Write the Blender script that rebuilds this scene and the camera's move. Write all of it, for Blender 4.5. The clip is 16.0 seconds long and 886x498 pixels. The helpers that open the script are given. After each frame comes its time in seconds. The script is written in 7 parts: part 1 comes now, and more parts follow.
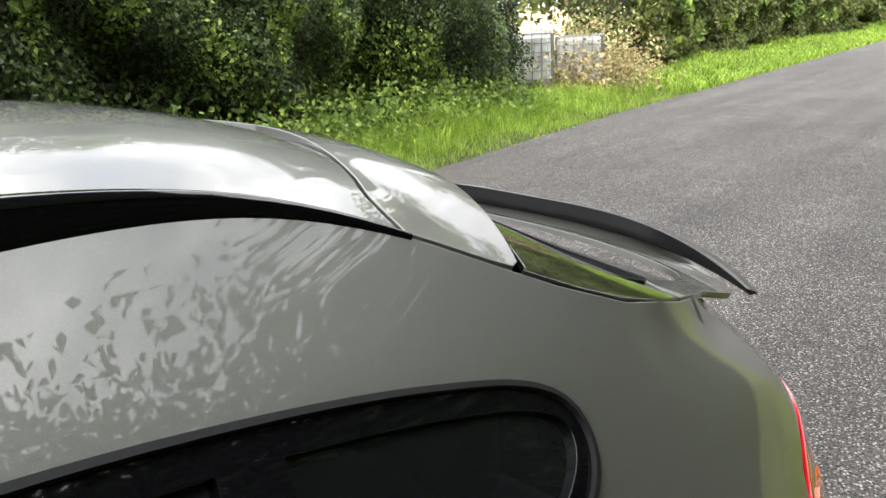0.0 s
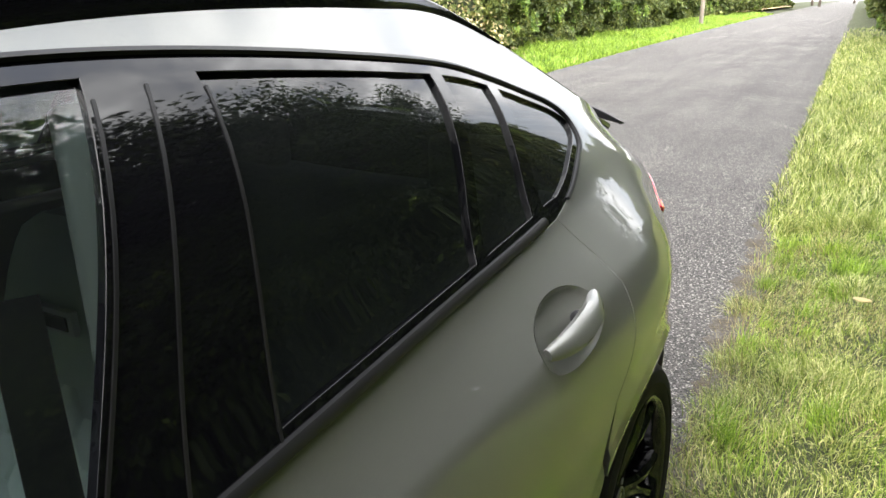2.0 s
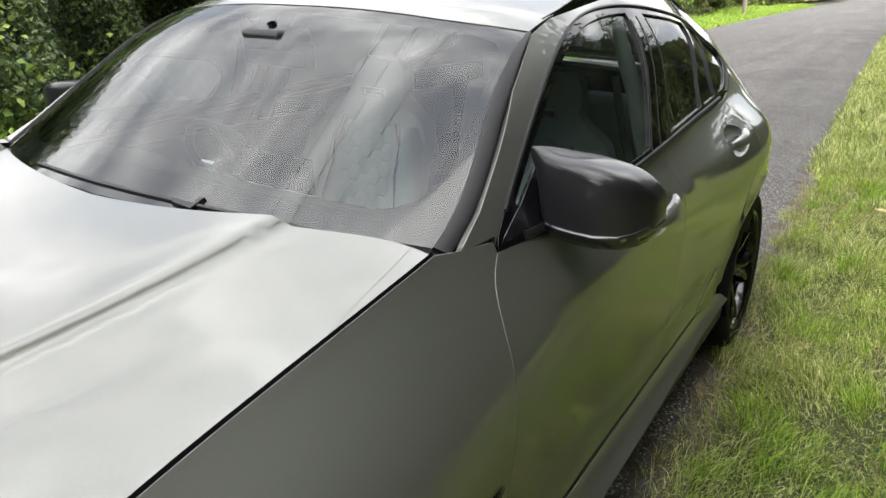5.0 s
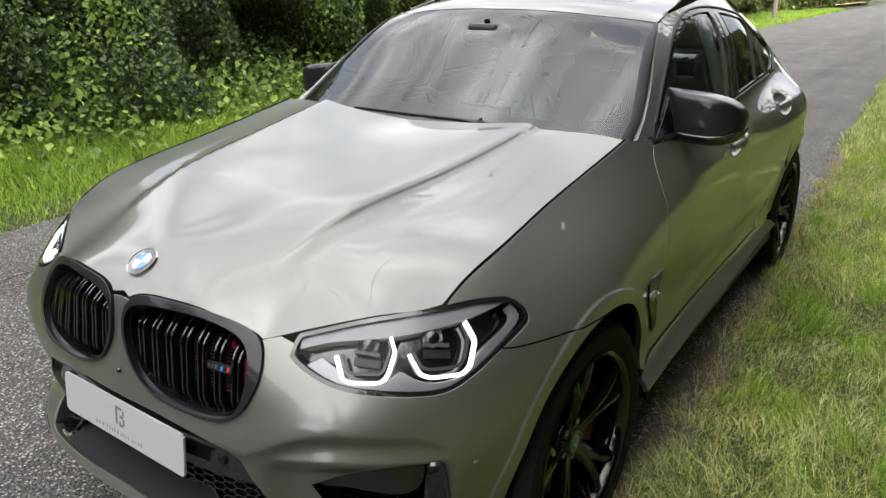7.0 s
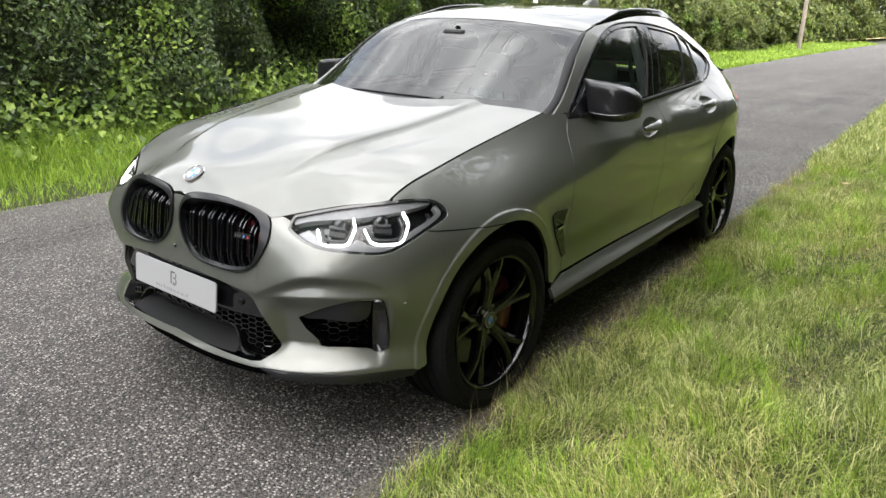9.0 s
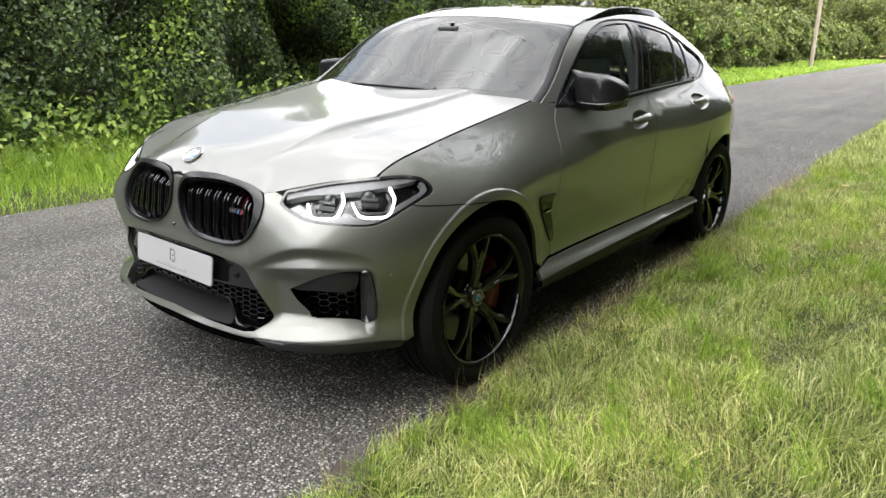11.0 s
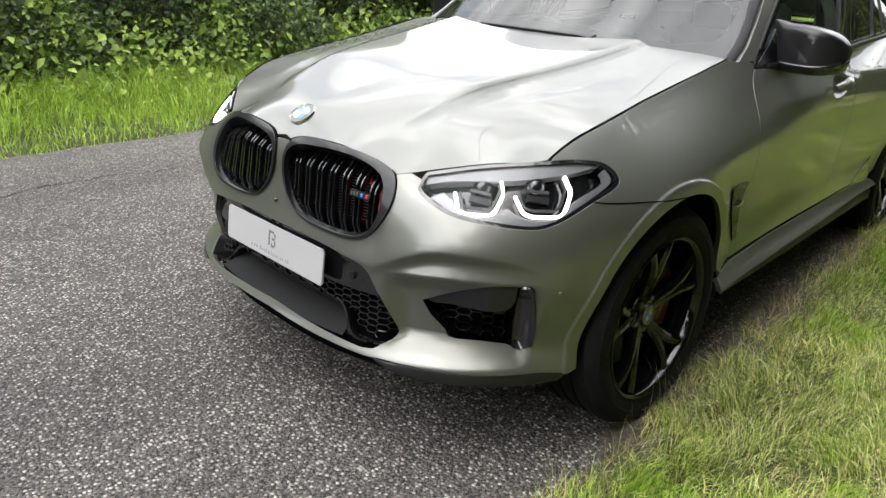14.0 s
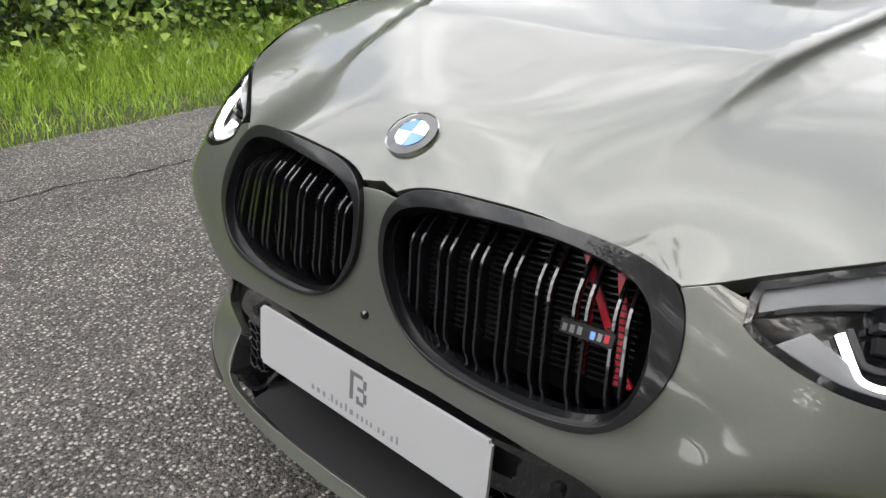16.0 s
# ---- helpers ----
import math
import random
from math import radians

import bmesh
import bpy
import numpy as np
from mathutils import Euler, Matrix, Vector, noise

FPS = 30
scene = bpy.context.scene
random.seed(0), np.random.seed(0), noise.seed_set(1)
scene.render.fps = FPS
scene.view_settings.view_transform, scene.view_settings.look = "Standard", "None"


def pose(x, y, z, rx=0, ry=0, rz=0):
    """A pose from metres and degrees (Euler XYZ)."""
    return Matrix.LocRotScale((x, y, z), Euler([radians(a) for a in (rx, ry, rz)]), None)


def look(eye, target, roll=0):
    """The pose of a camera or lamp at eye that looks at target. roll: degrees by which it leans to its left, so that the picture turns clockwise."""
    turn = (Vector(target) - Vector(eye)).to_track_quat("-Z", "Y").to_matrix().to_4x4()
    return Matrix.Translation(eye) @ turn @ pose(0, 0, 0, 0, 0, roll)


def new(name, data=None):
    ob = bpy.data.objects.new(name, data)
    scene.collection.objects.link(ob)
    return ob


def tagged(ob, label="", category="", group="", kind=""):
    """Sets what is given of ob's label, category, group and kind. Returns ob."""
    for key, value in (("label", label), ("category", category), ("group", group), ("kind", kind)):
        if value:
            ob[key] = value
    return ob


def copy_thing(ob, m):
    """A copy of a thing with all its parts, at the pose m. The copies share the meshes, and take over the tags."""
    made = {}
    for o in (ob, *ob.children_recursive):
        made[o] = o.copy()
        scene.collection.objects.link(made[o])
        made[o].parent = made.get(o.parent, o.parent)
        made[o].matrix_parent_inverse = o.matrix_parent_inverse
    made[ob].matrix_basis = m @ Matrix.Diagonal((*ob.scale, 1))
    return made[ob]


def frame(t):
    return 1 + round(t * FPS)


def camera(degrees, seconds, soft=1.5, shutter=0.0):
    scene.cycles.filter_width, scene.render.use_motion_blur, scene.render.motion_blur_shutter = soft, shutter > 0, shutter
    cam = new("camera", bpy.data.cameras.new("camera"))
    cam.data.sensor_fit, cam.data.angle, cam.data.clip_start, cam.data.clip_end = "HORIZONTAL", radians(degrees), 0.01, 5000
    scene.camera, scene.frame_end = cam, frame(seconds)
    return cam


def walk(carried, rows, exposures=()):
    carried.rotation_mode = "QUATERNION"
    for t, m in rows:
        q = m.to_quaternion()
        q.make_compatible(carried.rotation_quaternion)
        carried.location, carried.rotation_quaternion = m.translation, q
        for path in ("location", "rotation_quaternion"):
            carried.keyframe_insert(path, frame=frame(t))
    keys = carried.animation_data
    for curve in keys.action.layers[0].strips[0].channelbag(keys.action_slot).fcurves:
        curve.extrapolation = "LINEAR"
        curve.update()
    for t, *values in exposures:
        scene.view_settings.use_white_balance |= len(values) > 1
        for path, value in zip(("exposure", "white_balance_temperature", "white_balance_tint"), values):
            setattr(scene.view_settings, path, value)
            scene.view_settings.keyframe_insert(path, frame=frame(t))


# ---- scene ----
# ---- camera and walk ----
cam = camera(64.2, 16.0)
PATH = [
    (0, (1.032, 2.446, 1.675), (-0.2915, 3.8241, 1.0817), -3.3),
    (0.5, (1.173, 2.238, 1.641), (0.0081, 3.7496, 1.0431), -4.5),
    (1, (1.224, 1.966, 1.575), (0.187, 3.5732, 0.9888), -5.1),
    (1.5, (1.272, 1.652, 1.577), (0.2792, 3.2772, 0.9666), -3.8),
    (2, (1.295, 1.37, 1.546), (0.3158, 2.997, 0.9172), -2.3),
    (2.5, (1.301, 1.064, 1.533), (0.307, 2.689, 0.922), -2.6),
    (3, (1.308, 0.77, 1.554), (0.302, 2.38, 0.925), -2.2),
    (3.5, (1.356, 0.498, 1.554), (0.337, 2.093, 0.906), -1.4),
    (4, (1.389, 0.21, 1.555), (0.36, 1.792, 0.893), -1.3),
    (4.5, (1.417, -0.119, 1.553), (0.387, 1.462, 0.888), -1.2),
    (4.7, (1.419, -0.226, 1.553), (0.393, 1.354, 0.883), -0.8),
    (6.8, (1.561, -1.522, 1.542), (0.479, 0.032, 0.899), -1.6),
    (7, (1.596, -1.626, 1.548), (0.501, -0.082, 0.902), -1.5),
    (7.5, (1.705, -1.857, 1.523), (0.6, -0.32, 0.879), -1.2),
    (8, (1.869, -2.036, 1.539), (0.762, -0.497, 0.902), -0.8),
    (8.5, (2.099, -2.134, 1.505), (0.979, -0.598, 0.884), -0.1),
    (9, (2.332, -2.208, 1.474), (1.175, -0.688, 0.884), 0.2),
    (11.5, (2.5, -2.258, 1.335), (1.3, -0.751, 0.798), -0.1),
    (12, (2.492, -2.25, 1.346), (1.286, -0.756, 0.787), 0.4),
    (12.5, (2.476, -2.251, 1.351), (1.258, -0.774, 0.77), 0.9),
    (13, (2.379, -2.227, 1.368), (1.139, -0.783, 0.754), 1.3),
    (13.5, (2.082, -2.103, 1.361), (0.819, -0.702, 0.697), 1.6),
    (14, (1.819, -1.975, 1.358), (0.541, -0.612, 0.647), 2.0),
    (14.5, (1.58, -1.803, 1.325), (0.293, -0.472, 0.568), 2.4),
    (15, (1.343, -1.671, 1.276), (0.054, -0.354, 0.499), 2.6),
    (15.5, (1.06, -1.551, 1.279), (-0.209, -0.237, 0.463), 1.7),
    (16, (0.711, -1.415, 1.234), (-0.507, -0.061, 0.408), -0.2),
]
walk(cam, [(t, look(eye, target, roll)) for t, eye, target, roll in PATH], [(0, 1.7), (1.5, 2.0), (2.5, 2.3), (3.3, 2.25), (4.5, 1.85), (7.3, 1.42), (9, 1.66), (12.5, 1.78), (15, 1.6), (16, 1.38)])
# ---- daylight: a bright, broken overcast with a soft sun ----
SUN_AZIMUTH, SUN_HEIGHT = radians(138), radians(52)
world = bpy.data.worlds.new("sky")
scene.world = world
world.use_nodes = True
wn, wl = world.node_tree.nodes, world.node_tree.links
wn.clear()
sky = wn.new("ShaderNodeTexSky")
sky.sky_type, sky.sun_disc = "NISHITA", False
sky.sun_elevation, sky.sun_rotation = SUN_HEIGHT, SUN_AZIMUTH
sky.dust_density, sky.air_density = 2.0, 1.0
coord = wn.new("ShaderNodeTexCoord")
clouds = wn.new("ShaderNodeTexNoise")
clouds.inputs["Scale"].default_value, clouds.inputs["Detail"].default_value, clouds.inputs["Roughness"].default_value = 3.1, 7, .58
stretch = wn.new("ShaderNodeMapping")
stretch.inputs["Scale"].default_value = (1, 1, 1.9)
stretch.inputs["Location"].default_value = (3.1, .4, 0)
wl.new(coord.outputs["Generated"], stretch.inputs["Vector"])
wl.new(stretch.outputs["Vector"], clouds.inputs["Vector"])
cover = wn.new("ShaderNodeValToRGB")
cover.color_ramp.elements[0].position, cover.color_ramp.elements[1].position = .30, .50
cover.color_ramp.elements[0].color, cover.color_ramp.elements[1].color = (.6, .6, .6, 1), (1, 1, 1, 1)
wl.new(clouds.outputs["Fac"], cover.inputs["Fac"])
tone = wn.new("ShaderNodeValToRGB")
tone.color_ramp.elements[0].position, tone.color_ramp.elements[1].position = .40, .66
tone.color_ramp.elements[0].color, tone.color_ramp.elements[1].color = (3.5, 3.52, 3.62, 1), (9.4, 9.4, 9.4, 1)
tone.color_ramp.elements.new(.53).color = (5.4, 5.42, 5.5, 1)
wl.new(clouds.outputs["Fac"], tone.inputs["Fac"])
mix = wn.new("ShaderNodeMix")
mix.data_type = "RGBA"
wl.new(cover.outputs["Color"], mix.inputs["Factor"])
wl.new(sky.outputs["Color"], mix.inputs[6])
wl.new(tone.outputs["Color"], mix.inputs[7])
# the cloud is brighter towards the sun, dimmer away from it
toward = wn.new("ShaderNodeVectorMath")
toward.operation = "DOT_PRODUCT"
toward.inputs[1].default_value = (math.sin(SUN_AZIMUTH) * math.cos(SUN_HEIGHT), math.cos(SUN_AZIMUTH) * math.cos(SUN_HEIGHT), math.sin(SUN_HEIGHT))
wl.new(coord.outputs["Generated"], toward.inputs[0])
veil = wn.new("ShaderNodeMapRange")
veil.interpolation_type = "SMOOTHSTEP"
for socket, value in (("From Min", -.5), ("From Max", 1.0), ("To Min", .85), ("To Max", 2.0)):
    veil.inputs[socket].default_value = value
wl.new(toward.outputs["Value"], veil.inputs["Value"])
shaded = wn.new("ShaderNodeVectorMath")
shaded.operation = "SCALE"
wl.new(mix.outputs[2], shaded.inputs[0])
wl.new(veil.outputs["Result"], shaded.inputs["Scale"])
back = wn.new("ShaderNodeBackground")
back.inputs["Strength"].default_value = .15
wl.new(shaded.outputs["Vector"], back.inputs["Color"])
wout = wn.new("ShaderNodeOutputWorld")
wl.new(back.outputs["Background"], wout.inputs["Surface"])

sun = new("sun", bpy.data.lights.new("sun", "SUN"))
sun.data.energy, sun.data.angle, sun.data.color = .9, radians(80), (1, .95, .87)
sun.matrix_world = look(Vector((0, 0, 30)), Vector((0, 0, 30)) - Vector((math.sin(SUN_AZIMUTH) * math.cos(SUN_HEIGHT), math.cos(SUN_AZIMUTH) * math.cos(SUN_HEIGHT), math.sin(SUN_HEIGHT))))
# ---- materials ----
def material(name, color=(.5, .5, .5), rough=.5, metal=0.0, **more):
    m = bpy.data.materials.new(name)
    m.use_nodes = True
    b = m.node_tree.nodes["Principled BSDF"]
    b.inputs["Base Color"].default_value = (*color, 1)
    b.inputs["Roughness"].default_value, b.inputs["Metallic"].default_value = rough, metal
    for key, value in more.items():
        b.inputs[key.replace("_", " ")].default_value = value
    return m


def node(m, kind, **values):
    n = m.node_tree.nodes.new(kind)
    for key, value in values.items():
        n.inputs[key.replace("_", " ")].default_value = value
    return n


def link(m, a, b):
    m.node_tree.links.new(a, b)


def place_of(m, scale=1.0, stretch=(1, 1, 1)):
    c, v = m.node_tree.nodes.new("ShaderNodeTexCoord"), m.node_tree.nodes.new("ShaderNodeMapping")
    v.inputs["Scale"].default_value = [scale * k for k in stretch]
    link(m, c.outputs["Object"], v.inputs["Vector"])
    return v.outputs["Vector"]


def ramp(m, source, *stops):
    r = m.node_tree.nodes.new("ShaderNodeValToRGB")
    while len(r.color_ramp.elements) < len(stops):
        r.color_ramp.elements.new(.5)
    for e, (p, c) in zip(r.color_ramp.elements, stops):
        e.position, e.color = p, (*c, 1)
    link(m, source, r.inputs["Fac"])
    return r.outputs["Color"]


def noise_of(m, vector, scale, detail=4, rough=.55, distortion=0.0):
    n = node(m, "ShaderNodeTexNoise", Scale=scale, Detail=detail, Roughness=rough, Distortion=distortion)
    link(m, vector, n.inputs["Vector"])
    return n.outputs["Fac"]


def blend(m, fac, a, b, mode="MIX"):
    x = m.node_tree.nodes.new("ShaderNodeMix")
    x.data_type, x.blend_type = "RGBA", mode
    for socket, value in ((x.inputs["Factor"], fac), (x.inputs[6], a), (x.inputs[7], b)):
        if isinstance(value, (int, float)):
            socket.default_value = value
        elif isinstance(value, tuple):
            socket.default_value = (*value, 1)
        else:
            link(m, value, socket)
    return x.outputs[2]


def bump(m, height, strength, distance):
    n = node(m, "ShaderNodeBump", Strength=strength, Distance=distance)
    link(m, height, n.inputs["Height"])
    link(m, n.outputs["Normal"], m.node_tree.nodes["Principled BSDF"].inputs["Normal"])


def body(m):
    return m.node_tree.nodes["Principled BSDF"]


PAINT = material("grey_metallic_paint", (.128, .130, .118), .42, .62, Coat_Weight=1.0, Coat_Roughness=.012, Coat_IOR=1.5)
flake = noise_of(PAINT, place_of(PAINT), 2200, 1)
link(PAINT, ramp(PAINT, flake, (.35, (.106, .108, .097)), (.65, (.150, .152, .138))), body(PAINT).inputs["Base Color"])
GLOSS_BLACK = material("gloss_black_trim", (.007, .007, .009), .08, 0, Coat_Weight=.6, Coat_Roughness=.03)
TRIM_BLACK = material("window_trim_black", (.003, .003, .004), .03, 0, Specular_IOR_Level=.32)
SATIN_BLACK = material("satin_black_plastic", (.008, .008, .009), .42, Specular_IOR_Level=.3)
DULL_BLACK = material("dull_black_plastic", (.012, .012, .013), .75, Specular_IOR_Level=.15)
# kept almost lightless, so that shallow recesses look as shaded as deep ones
MATT_BLACK = material("matt_black_plastic", (.004, .004, .0045), 1.0, Specular_IOR_Level=0.0)
GREY_PLASTIC = material("dark_grey_plastic", (.032, .032, .034), .5)
RUBBER = material("tyre_rubber", (.010, .010, .011), .75, Specular_IOR_Level=.12)
grain = noise_of(RUBBER, place_of(RUBBER), 60, 5)
link(RUBBER, ramp(RUBBER, grain, (.3, (.004, .004, .005)), (.75, (.010, .010, .010))), body(RUBBER).inputs["Base Color"])
RIM_BLACK = material("gloss_black_alloy", (.003, .003, .004), .05, 0, Specular_IOR_Level=.5)
STEEL = material("brake_steel", (.20, .20, .21), .35, 1)
CALIPER = material("red_caliper_paint", (.09, .005, .006), .3)
CHROME = material("chrome", (.75, .75, .76), .08, 1)
SILVER = material("satin_silver", (.55, .55, .55), .25, 1)
WHITE = material("white_plate", (.36, .36, .37), .35)
INK = material("grey_print", (.10, .10, .105), .5)
PALE_INK = material("pale_print", (.17, .17, .18), .5)
BADGE_BLUE = material("blue_enamel", (.03, .17, .55), .2, 0, Coat_Weight=1.0)
BADGE_WHITE = material("white_enamel", (.75, .76, .78), .2, 0, Coat_Weight=1.0)
BADGE_BLACK = material("dark_enamel", (.02, .02, .022), .2, 0, Coat_Weight=1.0)
TAIL_RED = material("red_lamp_lens", (.45, .008, .012), .08, 0, Coat_Weight=1.0)
TAIL_ORANGE = material("amber_lamp_lens", (.5, .10, .02), .1, 0, Coat_Weight=1.0)
RED_METAL = material("red_brace_paint", (.45, .01, .03), .35)
LEATHER = material("pale_leather", (.42, .48, .455), .5)
PILLAR_CLOTH = material("pillar_cloth", (.15, .18, .17), .9)
LEATHER_DARK = material("black_leather", (.02, .02, .022), .5)
skin_grain = noise_of(LEATHER, place_of(LEATHER), 180, 3)
bump(LEATHER, skin_grain, .25, .002)
REFLECTOR = material("lamp_reflector", (.55, .55, .57), .22, 1)
LAMP_TRAY = material("bright_lamp_tray", (.24, .24, .25), .25, .3)
LIGHT_GUIDE = material("white_light_guide", (.9, .9, .9), .3, 0, Emission_Strength=1.7)
body(LIGHT_GUIDE).inputs["Emission Color"].default_value = (1, .98, .95, 1)
LAMP_CLEAR = material("lamp_clear_plastic", (.20, .20, .21), .2)

CARBON = material("carbon_weave", (.02, .02, .022), .35, 0, Specular_IOR_Level=.10, Coat_Weight=.55, Coat_Roughness=.02)
weave_v = place_of(CARBON, 1.0)
w1 = node(CARBON, "ShaderNodeTexWave", Scale=150.0, Distortion=0.0)
w1.bands_direction = "DIAGONAL"
link(CARBON, weave_v, w1.inputs["Vector"])
w2 = node(CARBON, "ShaderNodeTexChecker", Scale=380.0)
link(CARBON, weave_v, w2.inputs["Vector"])
weave = blend(CARBON, .4, w1.outputs["Fac"], w2.outputs["Fac"])
link(CARBON, ramp(CARBON, weave, (.2, (.006, .006, .007)), (.85, (.017, .017, .019))), body(CARBON).inputs["Base Color"])


def glass(name, tint, ior=1.5, extra=0.0, rough=0.0):
    """A thin pane: clear tinted glass with the reflection that its angle gives."""
    m = bpy.data.materials.new(name)
    m.use_nodes = True
    t = m.node_tree
    t.nodes.clear()
    clear, gloss, fres = t.nodes.new("ShaderNodeBsdfTransparent"), t.nodes.new("ShaderNodeBsdfGlossy"), t.nodes.new("ShaderNodeFresnel")
    clear.inputs["Color"].default_value = (*tint, 1)
    gloss.inputs["Roughness"].default_value = rough
    fres.inputs["IOR"].default_value = ior
    both, out = t.nodes.new("ShaderNodeMixShader"), t.nodes.new("ShaderNodeOutputMaterial")
    t.links.new(fres.outputs["Fac"], both.inputs["Fac"])
    t.links.new(clear.outputs["BSDF"], both.inputs[1])
    t.links.new(gloss.outputs["BSDF"], both.inputs[2])
    last = both.outputs["Shader"]
    if extra:
        # a faint blue-grey diffuse layer, painted in as haze over the dark pane
        haze, film = t.nodes.new("ShaderNodeBsdfDiffuse"), t.nodes.new("ShaderNodeMixShader")
        haze.inputs["Color"].default_value = (.42, .47, .52, 1)
        film.inputs["Fac"].default_value = extra
        t.links.new(last, film.inputs[1])
        t.links.new(haze.outputs["BSDF"], film.inputs[2])
        last = film.outputs["Shader"]
    t.links.new(last, out.inputs["Surface"])
    return m


GLASS_FRONT = glass("side_glass", (.76, .86, .88), 1.6, .006)
GLASS_DARK = glass("privacy_glass", (.06, .065, .075), 1.5, .012)
GLASS_SCREEN = glass("windscreen_glass", (.44, .50, .485), 1.68)
GLASS_LAMP = glass("lamp_glass", (.93, .94, .95), 1.2)

ASPHALT = material("asphalt", (.07, .068, .065), .85)
av = place_of(ASPHALT)
warp = noise_of(ASPHALT, av, 60, 2)
stones = node(ASPHALT, "ShaderNodeTexVoronoi", Scale=82.0, Randomness=1.0)
link(ASPHALT, av, stones.inputs["Vector"])
small = node(ASPHALT, "ShaderNodeTexVoronoi", Scale=170.0, Randomness=1.0)
link(ASPHALT, av, small.inputs["Vector"])
fine = noise_of(ASPHALT, av, 420, 3, .6)
broad = noise_of(ASPHALT, av, .55, 4, .6)
tracks = noise_of(ASPHALT, place_of(ASPHALT, 1.0, (1.3, .06, 1)), 1.5, 3)


def grey_of(colour):
    g = node(ASPHALT, "ShaderNodeRGBToBW")
    link(ASPHALT, colour, g.inputs["Color"])
    return g.outputs["Val"]


# each chipping has its own shade; tar shows dark between them
chip = ramp(ASPHALT, grey_of(stones.outputs["Color"]), (.2, (.022, .0215, .021)), (.5, (.120, .114, .109)), (.8, (.43, .41, .39)))
crumb = ramp(ASPHALT, grey_of(small.outputs["Color"]), (.2, (.010, .010, .010)), (.8, (.110, .104, .099)))
tar = ramp(ASPHALT, stones.outputs["Distance"], (.36, (0, 0, 0)), (.50, (1, 1, 1)))
mixed = blend(ASPHALT, tar, chip, crumb)
mixed = blend(ASPHALT, ramp(ASPHALT, warp, (.45, (0, 0, 0)), (.65, (.5, .5, .5))), mixed, crumb)
worn = blend(ASPHALT, 1.0, mixed, ramp(ASPHALT, broad, (.3, (.78, .77, .76)), (.7, (1.2, 1.18, 1.16))), "MULTIPLY")
worn = blend(ASPHALT, 1.0, worn, ramp(ASPHALT, tracks, (.35, (.86, .85, .85)), (.65, (1.2, 1.18, 1.17))), "MULTIPLY")
link(ASPHALT, worn, body(ASPHALT).inputs["Base Color"])
rough_h = blend(ASPHALT, .3, ramp(ASPHALT, stones.outputs["Distance"], (.0, (1, 1, 1)), (.7, (0, 0, 0))), ramp(ASPHALT, small.outputs["Distance"], (.0, (1, 1, 1)), (.7, (0, 0, 0))))
bump(ASPHALT, rough_h, 1.0, .013)

EARTH = material("earth_and_moss", (.1, .08, .05), .95)
ev = place_of(EARTH)
e1 = noise_of(EARTH, ev, 5, 6, .65)
e2 = noise_of(EARTH, ev, 55, 4, .6)
soil = ramp(EARTH, e2, (.3, (.030, .024, .016)), (.55, (.075, .06, .042)), (.75, (.15, .13, .10)))
turf = ramp(EARTH, e2, (.3, (.016, .022, .006)), (.7, (.055, .062, .018)))
link(EARTH, blend(EARTH, ramp(EARTH, e1, (.26, (0, 0, 0)), (.42, (1, 1, 1))), soil, turf), body(EARTH).inputs["Base Color"])
bump(EARTH, e2, .8, .02)

GRIT = material("road_edge_grit", (.12, .1, .08), .95)
gv = place_of(GRIT)
g1 = node(GRIT, "ShaderNodeTexVoronoi", Scale=70.0)
link(GRIT, gv, g1.inputs["Vector"])
g2 = noise_of(GRIT, gv, 7, 5, .65)
link(GRIT, blend(GRIT, ramp(GRIT, g2, (.4, (0, 0, 0)), (.62, (1, 1, 1))), ramp(GRIT, g1.outputs["Distance"], (.1, (.15, .135, .115)), (.7, (.05, .044, .037))), (.055, .042, .028)), body(GRIT).inputs["Base Color"])
bump(GRIT, g1.outputs["Distance"], .8, .008)


def leaf_material(name, dark, mid, pale, through_light=.25, rough=.45, least=.62, patches=.9):
    """Leaves and blades: the colour differs from piece to piece, and light passes through."""
    m = material(name, mid, rough)
    geo = m.node_tree.nodes.new("ShaderNodeNewGeometry")
    c = ramp(m, geo.outputs["Random Per Island"], (0.0, dark), (.55, mid), (1.0, pale))
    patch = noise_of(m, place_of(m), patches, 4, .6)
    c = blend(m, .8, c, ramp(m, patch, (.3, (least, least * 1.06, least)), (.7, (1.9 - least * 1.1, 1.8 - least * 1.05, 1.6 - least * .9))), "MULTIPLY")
    link(m, c, body(m).inputs["Base Color"])
    body(m).inputs["Specular IOR Level"].default_value = .35
    tr = node(m, "ShaderNodeBsdfTranslucent")
    link(m, c, tr.inputs["Color"])
    both = node(m, "ShaderNodeMixShader", Fac=through_light)
    link(m, body(m).outputs["BSDF"], both.inputs[1])
    link(m, tr.outputs["BSDF"], both.inputs[2])
    link(m, both.outputs["Shader"], m.node_tree.nodes["Material Output"].inputs["Surface"])
    return m


